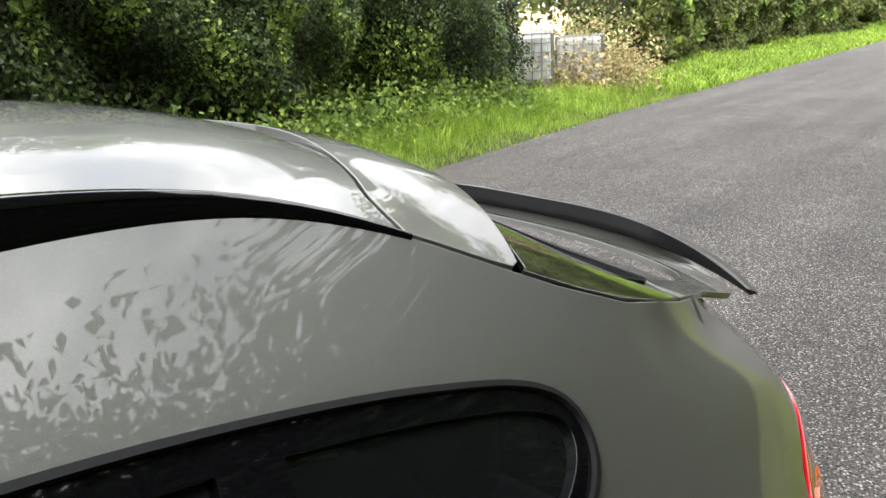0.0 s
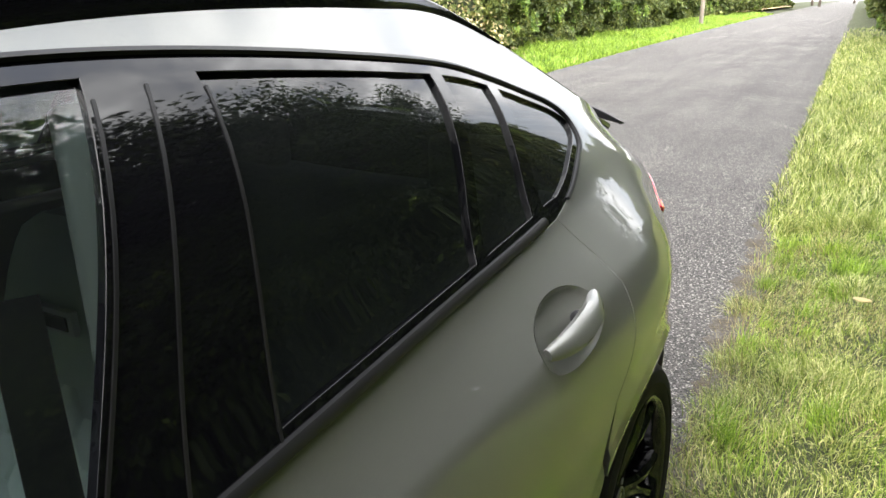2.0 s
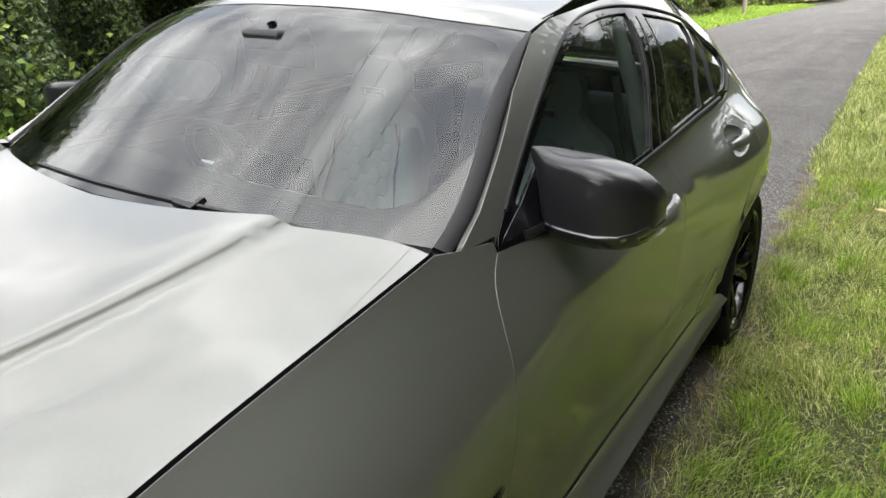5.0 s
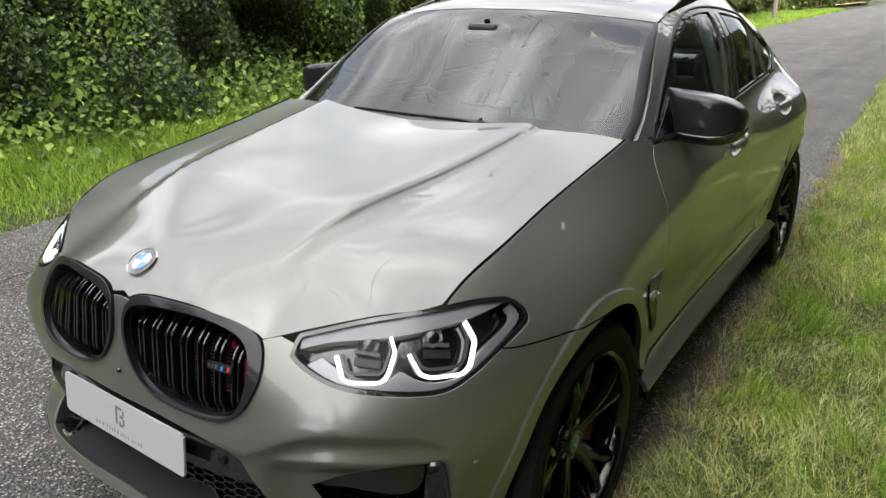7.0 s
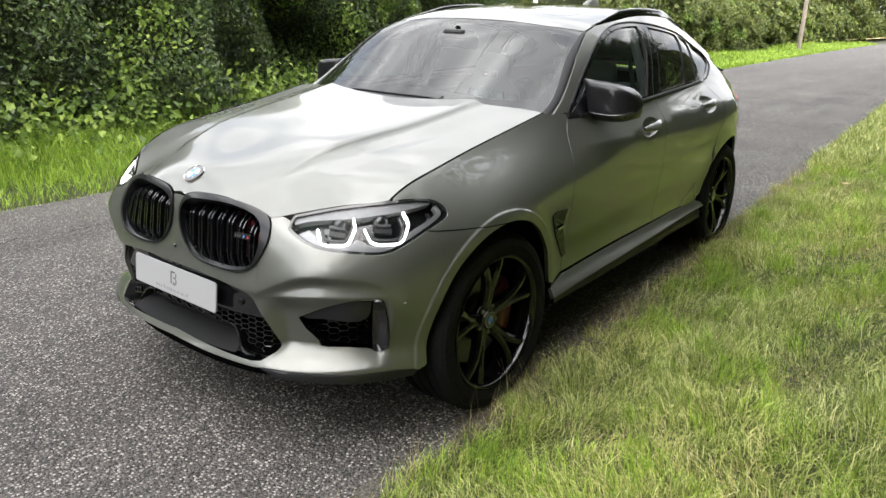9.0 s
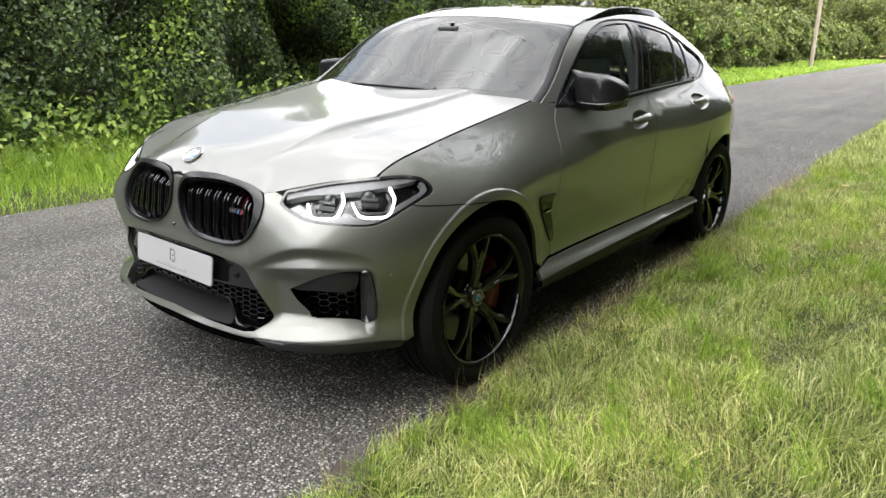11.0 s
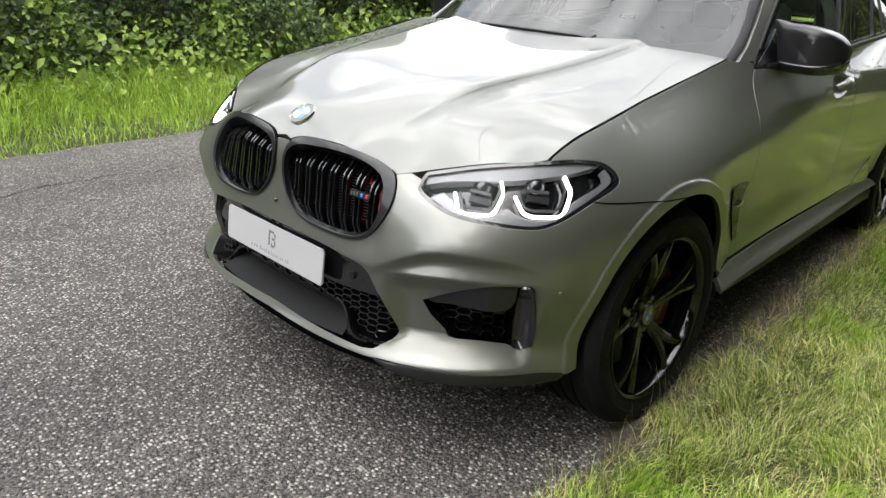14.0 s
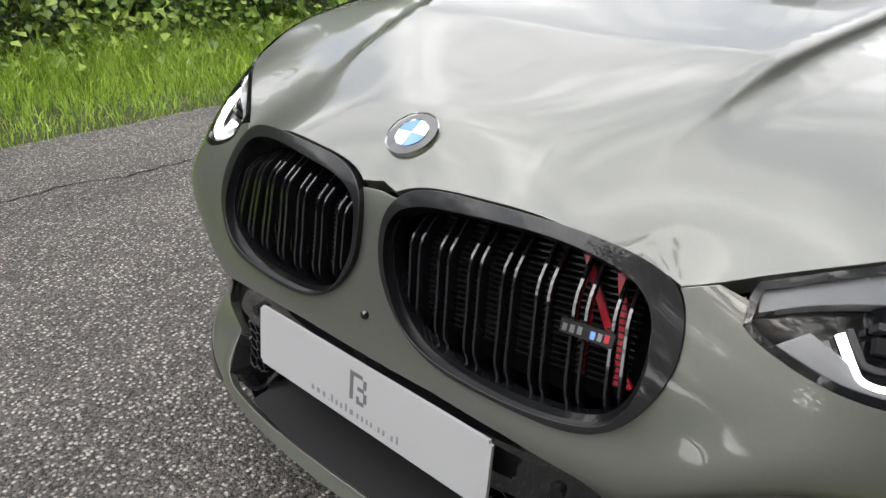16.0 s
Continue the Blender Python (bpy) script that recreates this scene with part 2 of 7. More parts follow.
# low least: shaded gaps between the leaf clusters are put in the colour
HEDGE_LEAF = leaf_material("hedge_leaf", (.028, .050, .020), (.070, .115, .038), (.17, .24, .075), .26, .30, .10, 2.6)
BRIGHT_LEAF = leaf_material("young_leaf", (.06, .11, .020), (.17, .27, .045), (.36, .47, .11), .33)
FAR_LEAF = leaf_material("far_leaf", (.06, .085, .022), (.12, .155, .04), (.22, .24, .065), .25)
TREE_LEAF = leaf_material("tree_leaf", (.032, .056, .020), (.066, .105, .034), (.13, .18, .05), .25)
GRASS = leaf_material("verge_grass", (.055, .095, .018), (.33, .42, .085), (.90, .86, .46), .30, .45)
LUSH_GRASS = leaf_material("tall_grass", (.08, .15, .018), (.29, .47, .048), (.56, .70, .15), .32, .4)
DRY_GRASS = leaf_material("dry_grass", (.18, .145, .065), (.40, .33, .16), (.66, .57, .33), .25, .6)
# near-black sheet that stands in for the shade deep inside a hedge
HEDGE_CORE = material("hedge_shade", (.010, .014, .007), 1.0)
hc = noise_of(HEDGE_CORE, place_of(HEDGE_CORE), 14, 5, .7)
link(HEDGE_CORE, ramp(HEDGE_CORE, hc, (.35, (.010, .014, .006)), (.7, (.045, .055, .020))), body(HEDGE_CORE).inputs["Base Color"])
BARK = material("bark", (.10, .075, .055), .9)
bv = noise_of(BARK, place_of(BARK, 1, (6, 6, 1)), 5, 6, .65)
link(BARK, ramp(BARK, bv, (.3, (.045, .035, .026)), (.7, (.15, .12, .09))), body(BARK).inputs["Base Color"])
bump(BARK, bv, .7, .02)
POLE_WOOD = material("weathered_pole_wood", (.26, .22, .17), .85)
pv = noise_of(POLE_WOOD, place_of(POLE_WOOD, 1, (8, 8, .6)), 4, 5)
link(POLE_WOOD, ramp(POLE_WOOD, pv, (.3, (.17, .14, .11)), (.7, (.33, .28, .22))), body(POLE_WOOD).inputs["Base Color"])
TANK_WHITE = material("white_tank_plastic", (.62, .63, .62), .45)
tv = noise_of(TANK_WHITE, place_of(TANK_WHITE), 3, 5, .6)
link(TANK_WHITE, ramp(TANK_WHITE, tv, (.3, (.42, .43, .41)), (.6, (.66, .67, .66))), body(TANK_WHITE).inputs["Base Color"])
CAGE_STEEL = material("galvanised_cage", (.33, .34, .35), .45, .8)
STRAW = material("stubble_field", (.45, .34, .17), .95)
sv = noise_of(STRAW, place_of(STRAW), 3, 6, .6)
link(STRAW, ramp(STRAW, sv, (.3, (.36, .27, .13)), (.7, (.55, .42, .22))), body(STRAW).inputs["Base Color"])
# ---- smooth curves and the body surfaces of the car (front at -y, left side at +x) ----
def spline(ts, vs):
    """A natural cubic spline through the values, as a function that takes arrays."""
    ts, vs = np.asarray(ts, float), np.asarray(vs, float)
    n, h = len(ts), np.diff(ts)
    a, b = np.zeros((n, n)), np.zeros((n,) + vs.shape[1:])
    a[0, 0] = a[-1, -1] = 1
    for i in range(1, n - 1):
        a[i, i - 1:i + 2] = h[i - 1], 2 * (h[i - 1] + h[i]), h[i]
        b[i] = 6 * ((vs[i + 1] - vs[i]) / h[i] - (vs[i] - vs[i - 1]) / h[i - 1])
    m = np.linalg.solve(a, b)

    def f(t):
        t = np.asarray(t, float)
        i = np.clip(np.searchsorted(ts, t) - 1, 0, n - 2)
        tc = np.clip(t, ts[0], ts[-1])
        u, w, hh = tc - ts[i], ts[i + 1] - tc, h[i]
        if vs.ndim > 1:
            u, w, hh = u[..., None], w[..., None], hh[..., None]
        return (m[i] * w ** 3 + m[i + 1] * u ** 3) / (6 * hh) + (vs[i] / hh - m[i] * hh / 6) * w + (vs[i + 1] / hh - m[i + 1] * hh / 6) * u
    return f


def curve_of(points, n=24, closed=False):
    """A smooth chain of about n points through the given ones, in two or three dimensions."""
    p = np.asarray(points, float)
    if closed:
        p = np.concatenate([p[-3:], p, p[:3]])
    t = np.concatenate([[0], np.cumsum(np.linalg.norm(np.diff(p, axis=0), axis=1) ** 0.5)])
    f = spline(t, p)
    if closed:
        return f(np.linspace(t[3], t[-3], n + 1)[:-1])
    return f(np.linspace(t[0], t[-1], n))


BASE = [(0, -.83), (.30, -.812), (.55, -.755), (.75, -.655), (.875, -.50), (.93, -.30), (.952, 0), (.960, .45), (.963, .95),
        (.963, 1.7), (.963, 2.3), (.948, 2.86), (.868, 3.3), (.775, 3.6), (.65, 3.78), (.40, 3.88), (0, 3.91)]
BASE_S = np.concatenate([[0], np.cumsum(np.linalg.norm(np.diff(np.array(BASE), axis=0), axis=1))])
PLAN = spline(BASE_S, BASE)
STATIONS = BASE_S
# each row of the body: height and set-back from the plan line, from the middle of the nose round to the middle of the tail
ROW_Z = [
    (.23, .23, .23, .23, .23, .24, .25, .25, .25, .25, .25, .25, .26, .27, .28, .28, .28),
    (.27, .27, .27, .27, .28, .29, .30, .30, .30, .30, .30, .31, .32, .33, .34, .34, .34),
    (.41, .41, .41, .41, .41, .42, .42, .42, .42, .42, .42, .43, .44, .45, .45, .45, .45),
    (.61, .61, .61, .61, .61, .61, .62, .62, .62, .63, .64, .65, .65, .65, .65, .65, .65),
    (.75, .75, .75, .76, .78, .80, .84, .87, .895, .94, .985, 1.0, .98, .93, .90, .90, .90),
    (.89, .89, .885, .89, .91, .95, 1.03, 1.095, 1.08, 1.09, 1.12, 1.17, 1.16, 1.10, 1.06, 1.05, 1.05),
    (1.0, 1.0, 1.0, 1.0, 1.02, 1.06, 1.15, 1.28, 1.36, 1.49, 1.46, 1.36, 1.28, 1.19, 1.15, 1.14, 1.14),
    (1.1, 1.1, 1.1, 1.1, 1.1, 1.16, 1.25, 1.38, 1.44, 1.56, 1.54, 1.45, 1.34, 1.25, 1.2, 1.2, 1.2),
]
ROW_D = [
    (-.03, -.03, -.055, -.085, -.10, -.08, -.06, -.07, -.07, -.07, -.07, -.06, -.06, -.06, -.06, -.06, -.06),
    (.018, .018, -.004, -.038, -.055, -.035, -.012, -.012, -.012, -.012, -.012, -.012, -.02, -.03, -.03, -.03, -.03),
    (-.004, -.004, -.018, -.05, -.048, -.018, -.02, -.045, -.065, -.067, -.06, -.025, -.01, -.01, -.01, -.01, -.01),
    (-.022, -.022, -.014, -.012, -.003, -.003, -.006, -.032, -.050, -.053, -.042, -.014, 0, 0, 0, 0, 0),
    (-.04, -.04, -.040, -.047, -.040, -.022, -.012, -.032, -.050, -.055, -.044, -.014, -.010, -.015, -.02, -.02, -.02),
    (-.075, -.085, -.14, -.15, -.14, -.14, -.19, -.18, -.126, -.116, -.142, -.158, -.125, -.085, -.07, -.06, -.06),
    (-.16, -.18, -.26, -.27, -.26, -.27, -.30, -.30, -.268, -.288, -.283, -.293, -.228, -.185, -.15, -.13, -.13),
    (-.26, -.28, -.36, -.37, -.36, -.37, -.40, -.40, -.335, -.36, -.362, -.373, -.268, -.225, -.21, -.20, -.20),
]
ROWS_Z, ROWS_D = [spline(BASE_S, r) for r in ROW_Z], [spline(BASE_S, r) for r in ROW_D]


def set_back(s, z):
    """How far the body stands inside the plan line at the way s and the height z."""
    zk = np.stack([f(s) for f in ROWS_Z], -1)
    dk = np.stack([f(s) for f in ROWS_D], -1)
    sl = np.diff(dk, axis=-1) / np.diff(zk, axis=-1)
    h = np.diff(zk, axis=-1)
    tan = np.empty_like(zk)
    tan[..., 0], tan[..., -1] = sl[..., 0], sl[..., -1]
    tan[..., 1:-1] = (sl[..., :-1] * h[..., 1:] + sl[..., 1:] * h[..., :-1]) / (h[..., 1:] + h[..., :-1])
    i = np.clip((z[..., None] >= zk).sum(-1) - 1, 0, zk.shape[-1] - 2)
    pick = lambda a, j: np.take_along_axis(a, j[..., None], -1)[..., 0]
    hh, z0 = pick(h, i), pick(zk, i)
    u = (z - z0) / hh
    d0, d1, m0, m1 = pick(dk, i), pick(dk, i + 1), pick(tan, i) * hh, pick(tan, i + 1) * hh
    uc = np.clip(u, 0, 1)
    d = (2 * uc ** 3 - 3 * uc ** 2 + 1) * d0 + (uc ** 3 - 2 * uc ** 2 + uc) * m0 + (3 * uc ** 2 - 2 * uc ** 3) * d1 + (uc ** 3 - uc ** 2) * m1
    return d + np.where(u > 1, (u - 1) * m1, 0) + np.where(u < 0, u * m0, 0)


def plan_normal(s):
    s = np.clip(s, .0, BASE_S[-1])
    a, b = PLAN(s - .004), PLAN(s + .004)
    t = b - a
    t = t / np.linalg.norm(t, axis=-1, keepdims=True)
    return np.stack([t[..., 1], -t[..., 0]], -1)


def side_at(s, z, out=0.0):
    """The point of the body at the way s round the plan line and the height z, or that far outside it."""
    s, z = np.asarray(s, float), np.asarray(z, float)
    p = PLAN(s) + plan_normal(s) * (set_back(s, z) + out)[..., None]
    return np.stack([p[..., 0], p[..., 1], z], -1)


TOP_MID = spline([.3, .45, .8, 1.12, 1.4, 1.75, 2.3, 2.75, 3.05, 3.35, 3.65, 3.8], [1.085, 1.17, 1.375, 1.548, 1.600, 1.630, 1.631, 1.605, 1.535, 1.377, 1.228, 1.16])
TOP_FALL = spline([.3, .8, 1.2, 1.84, 2.4, 2.75, 3.0, 3.4, 3.8], [.10, .10, .085, .064, .062, .092, .138, .080, .04])


def thin_plate(xy, z):
    """A smooth sheet through heights given at places, the same on both sides of the car."""
    xy, z = np.array(xy, float), np.array(z, float)
    off = np.abs(xy[:, 0]) > 1e-6
    xy, z = np.concatenate([xy, xy[off] * (-1, 1)]), np.concatenate([z, z[off]])
    phi = lambda r2: np.where(r2 > 0, .5 * r2 * np.log(np.maximum(r2, 1e-12)), 0)
    n = len(z)
    k = phi(((xy[:, None] - xy[None]) ** 2).sum(-1))
    one = np.concatenate([np.ones((n, 1)), xy], 1)
    w = np.linalg.solve(np.block([[k, one], [one.T, np.zeros((3, 3))]]), np.concatenate([z, np.zeros(3)]))

    def f(x, y):
        q = np.stack([x, y], -1)
        return phi(((q[..., None, :] - xy) ** 2).sum(-1)) @ w[:n] + w[n] + q @ w[n + 1:]
    return f


BONNET_EDGE = [(.462, .857), (.543, .869), (.781, .901), (.988, .914), (1.098, .953), (1.305, .998), (1.576, 1.044), (1.816, 1.086), (2.053, 1.130)]
BONNET_RIM = np.array([side_at(s, z) for s, z in BONNET_EDGE])
BONNET_MID = [(0, -.755, .893), (0, -.70, .944), (0, -.5, 1.003), (0, -.2, 1.063), (0, .1, 1.108), (0, .43, 1.148),
              (.25, -.73, .905), (.36, -.45, .995), (.42, 0, 1.075), (.45, .42, 1.140)]
BONNET_SHEET = thin_plate([p[:2] for p in BONNET_MID] + [tuple(p[:2]) for p in BONNET_RIM], [p[2] for p in BONNET_MID] + [p[2] for p in BONNET_RIM])


RIDGE = spline([-.7, -.624, -.538, -.384, -.133, .094, .368, .6], [.27, .298, .33, .362, .411, .446, .473, .49])


def bonnet_at(x, y, out=0.0):
    x, y = np.asarray(x, float), np.asarray(y, float)
    a = np.abs(x)
    edge = RIDGE(np.clip(y, -.7, .6))
    outer = edge + .05 + .11 * np.clip((y + .40) / .6, 0, 1)
    u = np.clip((outer - a) / (outer - edge), 0, 1)
    ridge = .021 / (1 + np.exp(-(edge - a) / .0055)) + .016 * (.55 * u + .45 * u * u * (3 - 2 * u))
    z = BONNET_SHEET(x, y) + (ridge - .022 * np.clip(1 - (a / (edge + .15)) ** 2, 0, 1)) * np.clip((y + .62) / .32, 0, 1) ** 1.3
    return np.stack([x, y, z + out], -1)


def top_at(x, y, out=0.0):
    """Windscreen, roof and rear window, from above."""
    x, y = np.asarray(x, float), np.asarray(y, float)
    z = TOP_MID(y) - TOP_FALL(y) * (np.abs(x) / .61) ** 2.2
    return np.stack([x, y, z + out], -1)


def roof_edge(s):
    """Where the side of the body runs into the roof, at the way s round the plan line."""
    s = np.asarray(s, float)
    z = np.full(s.shape, 1.5)
    for _ in range(80):
        p = side_at(s, z)
        z = .6 * z + .4 * top_at(p[..., 0], p[..., 1])[..., 2]
    return side_at(s, z)


ROOF_EDGE = roof_edge(np.linspace(2.66, 5.12, 120))


def edge_x(y):
    return float(np.interp(y, ROOF_EDGE[:, 1], ROOF_EDGE[:, 0]))
# ---- the lane: ground, road, verges, hedges, trees ----
rng = np.random.default_rng(7)


def fast_mesh(name, verts, faces, mats, smooth=False, slots=None):
    """A mesh object from arrays of corners and of equal-sided faces."""
    verts, faces = np.asarray(verts, np.float32), np.asarray(faces, np.int32)
    me = bpy.data.meshes.new(name)
    n, k = faces.shape
    me.vertices.add(len(verts)), me.loops.add(n * k), me.polygons.add(n)
    me.vertices.foreach_set("co", verts.ravel())
    me.loops.foreach_set("vertex_index", faces.ravel())
    me.polygons.foreach_set("loop_start", np.arange(0, n * k, k, dtype=np.int32))
    me.polygons.foreach_set("use_smooth", np.full(n, smooth))
    for m in mats if isinstance(mats, (list, tuple)) else [mats]:
        me.materials.append(m)
    if slots is not None:
        me.polygons.foreach_set("material_index", np.asarray(slots, np.int32))
    me.update()
    me.validate()
    return new(name, me)


def lumps(seed, freqs, amps):
    """A smooth, irregular function of two coordinates."""
    r = np.random.default_rng(seed)
    waves = [(f * np.array([math.cos(a), math.sin(a)]), p, k) for f, k in zip(freqs, amps) for a, p in zip(r.uniform(0, 6.28, 5), r.uniform(0, 6.28, 5))]

    def f(u, v):
        return sum(k * .5 * np.sin(w[0] * u + w[1] * v + p) for w, p, k in waves)
    return f


def ease(u):
    u = np.clip(u, 0, 1)
    return u * u * (3 - 2 * u)


ragged = lumps(3, (3, 9, 21), (.02, .015, .01))
edge_left_line = spline([-60, -5, 2, 6, 10, 15, 25, 57, 130, 400], [-4.1, -4.1, -4.25, -4.7, -5.25, -5.75, -6.5, -8.4, -11.3, -20])


def edge_right(y):
    return .97 - .021 * np.asarray(y, float)


def edge_left(y):
    return edge_left_line(y)


swell = lumps(11, (.7, 2.3, 6), (.03, .02, .012))


def ground_at(x, y):
    """The height of the ground: verges that rise from the road, banks under the hedges."""
    x, y = np.asarray(x, float), np.asarray(y, float)
    r, l = x - edge_right(y), edge_left(y) - x
    z = -.035 + .05 * ease((r + .10) / .2) + .12 * ease(r / 1.3) + .12 * ease((r - 2) / 3)
    z = z + .05 * ease((l + .10) / .2) + .20 * ease(l / 1.8) + .42 * ease((l - 1.8) / 2.6)
    return z + swell(x, y) * (ease(r / .5) + ease(l / .5))


def grid_sheet(name, xs, ys, height, mat):
    gx, gy = np.meshgrid(xs, ys)
    v = np.stack([gx, gy, height(gx, gy)], -1).reshape(-1, 3)
    nx, ny = len(xs), len(ys)
    i = (np.arange(ny - 1)[:, None] * nx + np.arange(nx - 1)[None]).ravel()
    return fast_mesh(name, v, np.stack([i, i + 1, i + nx + 1, i + nx], 1), mat, True)


xs = np.concatenate([np.linspace(-300, -25, 12), np.linspace(-22, -10, 13), np.arange(-9, -3.9, .17), np.linspace(-3.5, 0, 6), np.arange(.2, 5, .14), np.linspace(5.5, 20, 16), np.linspace(25, 300, 12)])
ys = np.concatenate([np.linspace(-300, -20, 12), np.linspace(-17, -5, 13), np.arange(-4.5, 22, .2), np.linspace(23, 60, 40), np.linspace(65, 150, 20), np.linspace(180, 600, 12)])
tagged(grid_sheet("ground", xs, ys, ground_at, EARTH), "earth and short turf of the verges and fields", "ground", kind="structure")

road_y = np.concatenate([np.linspace(-300, -10, 30), np.arange(-8, 30, .25), np.linspace(31, 600, 160)])
cols = 17
across = np.linspace(0, 1, cols)
rx0, rx1 = edge_left(road_y) + ragged(road_y, 1.0) * 1.2, edge_right(road_y) + ragged(road_y, 4.0)
rv = np.stack([rx0[:, None] + (rx1 - rx0)[:, None] * across, np.repeat(road_y[:, None], cols, 1), np.zeros((len(road_y), cols))], -1)
rv[..., 2] = .060 * (1 - (2 * across - 1) ** 2)  # the crown of the lane
ri = (np.arange(len(road_y) - 1)[:, None] * cols + np.arange(cols - 1)[None]).ravel()
tagged(fast_mesh("road", rv.reshape(-1, 3), np.stack([ri, ri + 1, ri + cols + 1, ri + cols], 1), ASPHALT, True), "worn grey asphalt lane with coarse chippings", "road", kind="structure")

# a wandering crack along the far wheel track
crack_y = np.arange(-1.2, 1.6, .045)
crack_x = -2.96 + .05 * np.sin(crack_y * 4.1) + .025 * np.sin(crack_y * 13) + np.random.default_rng(8).normal(0, .010, len(crack_y))
crack_w = .0035 + .003 * np.abs(np.sin(crack_y * 9))
crack_f = (crack_x - edge_left(crack_y)) / (edge_right(crack_y) - edge_left(crack_y))
crack_z = .060 * (1 - (2 * crack_f - 1) ** 2) + .004
crack_v = np.concatenate([np.stack([crack_x - crack_w, crack_y, crack_z], -1), np.stack([crack_x + crack_w, crack_y, crack_z], -1)])
ci, cn = np.arange(len(crack_y) - 1), len(crack_y)
tagged(fast_mesh("road_crack", crack_v, np.stack([ci, ci + cn, ci + cn + 1, ci + 1], 1), RUBBER, True), "thin dark crack in the worn asphalt", "crack", kind="structure")

grit_y = np.arange(-6, 40, .035)
grit_in = .03 + .09 * np.clip(ragged(grit_y * 1.3, 9.0) * 22 + .55, .05, 1.4) + .05 * np.abs(np.random.default_rng(3).normal(0, .5, len(grit_y)))
gr0, gr1 = edge_right(grit_y) - grit_in, edge_right(grit_y) + .10
gvv = np.concatenate([np.stack([gr0, grit_y, np.full_like(grit_y, -.012)], -1), np.stack([gr0 + .03, grit_y, np.full_like(grit_y, .004)], -1), np.stack([gr1, grit_y, np.full_like(grit_y, .022)], -1)])
gn = len(grit_y)
gi = np.arange(gn - 1)
tagged(fast_mesh("road_edge", gvv, np.concatenate([np.stack([gi, gi + gn, gi + gn + 1, gi + 1], 1), np.stack([gi + gn, gi + 2 * gn, gi + 2 * gn + 1, gi + gn + 1], 1)]), GRIT, True), "loose grit, moss and earth along the road's edge", "road edge", kind="structure")


comb_field = lumps(77, (1.7, 4.0, 9.0), (.5, .5, .4))


def blades(name, x, y, length, width, mat, label, lean=.5, tip_drop=.25, base_z=None):
    """Grass: every blade is a bent, tapering strip that stands on the ground."""
    n = len(x)
    z = ground_at(x, y) - .01 if base_z is None else base_z
    a, b = rng.uniform(0, 2 * np.pi, n), 5 * comb_field(x, y) + rng.normal(0, 1.1, n)
    side = np.stack([np.cos(a), np.sin(a), np.zeros(n)], -1) * (width / 2)[:, None]
    k = np.abs(rng.normal(0, lean, n))
    way = np.stack([np.cos(b) * k, np.sin(b) * k, np.ones(n)], -1)
    way /= np.linalg.norm(way, axis=1, keepdims=True)
    root = np.stack([x, y, z], -1)
    mid = root + way * (length * .55)[:, None]
    bend = way + np.stack([np.cos(b), np.sin(b), -np.ones(n) * .5], -1) * (tip_drop + .5 * k)[:, None]
    bend /= np.linalg.norm(bend, axis=1, keepdims=True)
    tip = mid + bend * (length * .5)[:, None]
    v = np.stack([root - side, root + side, mid - side * .75, mid + side * .75, tip], 1).reshape(-1, 3)
    i = np.arange(n) * 5
    f = np.concatenate([np.stack([i, i + 1, i + 3], 1), np.stack([i, i + 3, i + 2], 1), np.stack([i + 2, i + 3, i + 4], 1)])
    ob = fast_mesh(name, v, f, mat)
    return tagged(ob, label, "grass", kind="stuff")


tuft = lumps(21, (2.2, 5, 13), (.5, .5, .4))
# verge beside the car
n = 330000
gy = rng.uniform(-3.2, 7.0, n)
gr = rng.beta(1.1, 2.0, n) * 4.2 - .06
keep = (gr > .16 * ragged(gy, 2.0) * 30 * .3 - .05)
gx, gy, gr = edge_right(gy)[keep] + gr[keep], gy[keep], gr[keep]
tall = .45 + .55 * ease(tuft(gx * .6, gy * .6) * .8 + .5) + .75 * ease((tuft(gx * 2.3 + 5, gy * 2.3) - .55) / .5)
blades("verge_grass", gx, gy, rng.uniform(.04, .125, len(gx)) * tall, rng.uniform(.0020, .0042, len(gx)), GRASS, "short green and yellowing grass on the verge beside the car", .75, .5)
n = 62000
gy = rng.uniform(-3.2, 7.0, n)
gx = edge_right(gy) + rng.beta(1.1, 1.8, n) * 4.4 - .04
keep = tuft(gx * 1.3 + 9, gy * 1.3) + rng.normal(0, .25, n) > .15
blades("dry_grass", gx[keep], gy[keep], rng.uniform(.05, .16, keep.sum()), rng.uniform(.0013, .0028, keep.sum()), DRY_GRASS, "straw-coloured dry strands among the verge grass", 1.3, .6)
n = 900
gy = rng.uniform(-1.0, 6.0, n)
gx = edge_right(gy) + np.abs(rng.normal(0, .10, n)) - .02
blades("seed_stalks", gx, gy, rng.uniform(.12, .26, n), rng.uniform(.0012, .002, n), DRY_GRASS, "thin pale seed stalks along the road's edge", .45, .2)
# rank tufts that stand out of the mat
tuft_y, tuft_r = rng.uniform(-3.1, 6.5, 520), rng.beta(1.0, 1.9, 520) * 3.8 + .05
k = rng.integers(0, 520, 36000)
spread = rng.normal(0, .032, (36000, 2)) * rng.uniform(.6, 1.7, 520)[k][:, None]
gx, gy = (edge_right(tuft_y) + tuft_r)[k] + spread[:, 0], tuft_y[k] + spread[:, 1]
blades("grass_tufts", gx, gy, rng.uniform(.07, .17, 36000) * rng.uniform(.6, 1.25, 520)[k], rng.uniform(.0022, .0046, 36000), LUSH_GRASS, "rank bright green tufts standing out of the verge grass", .55, .45)
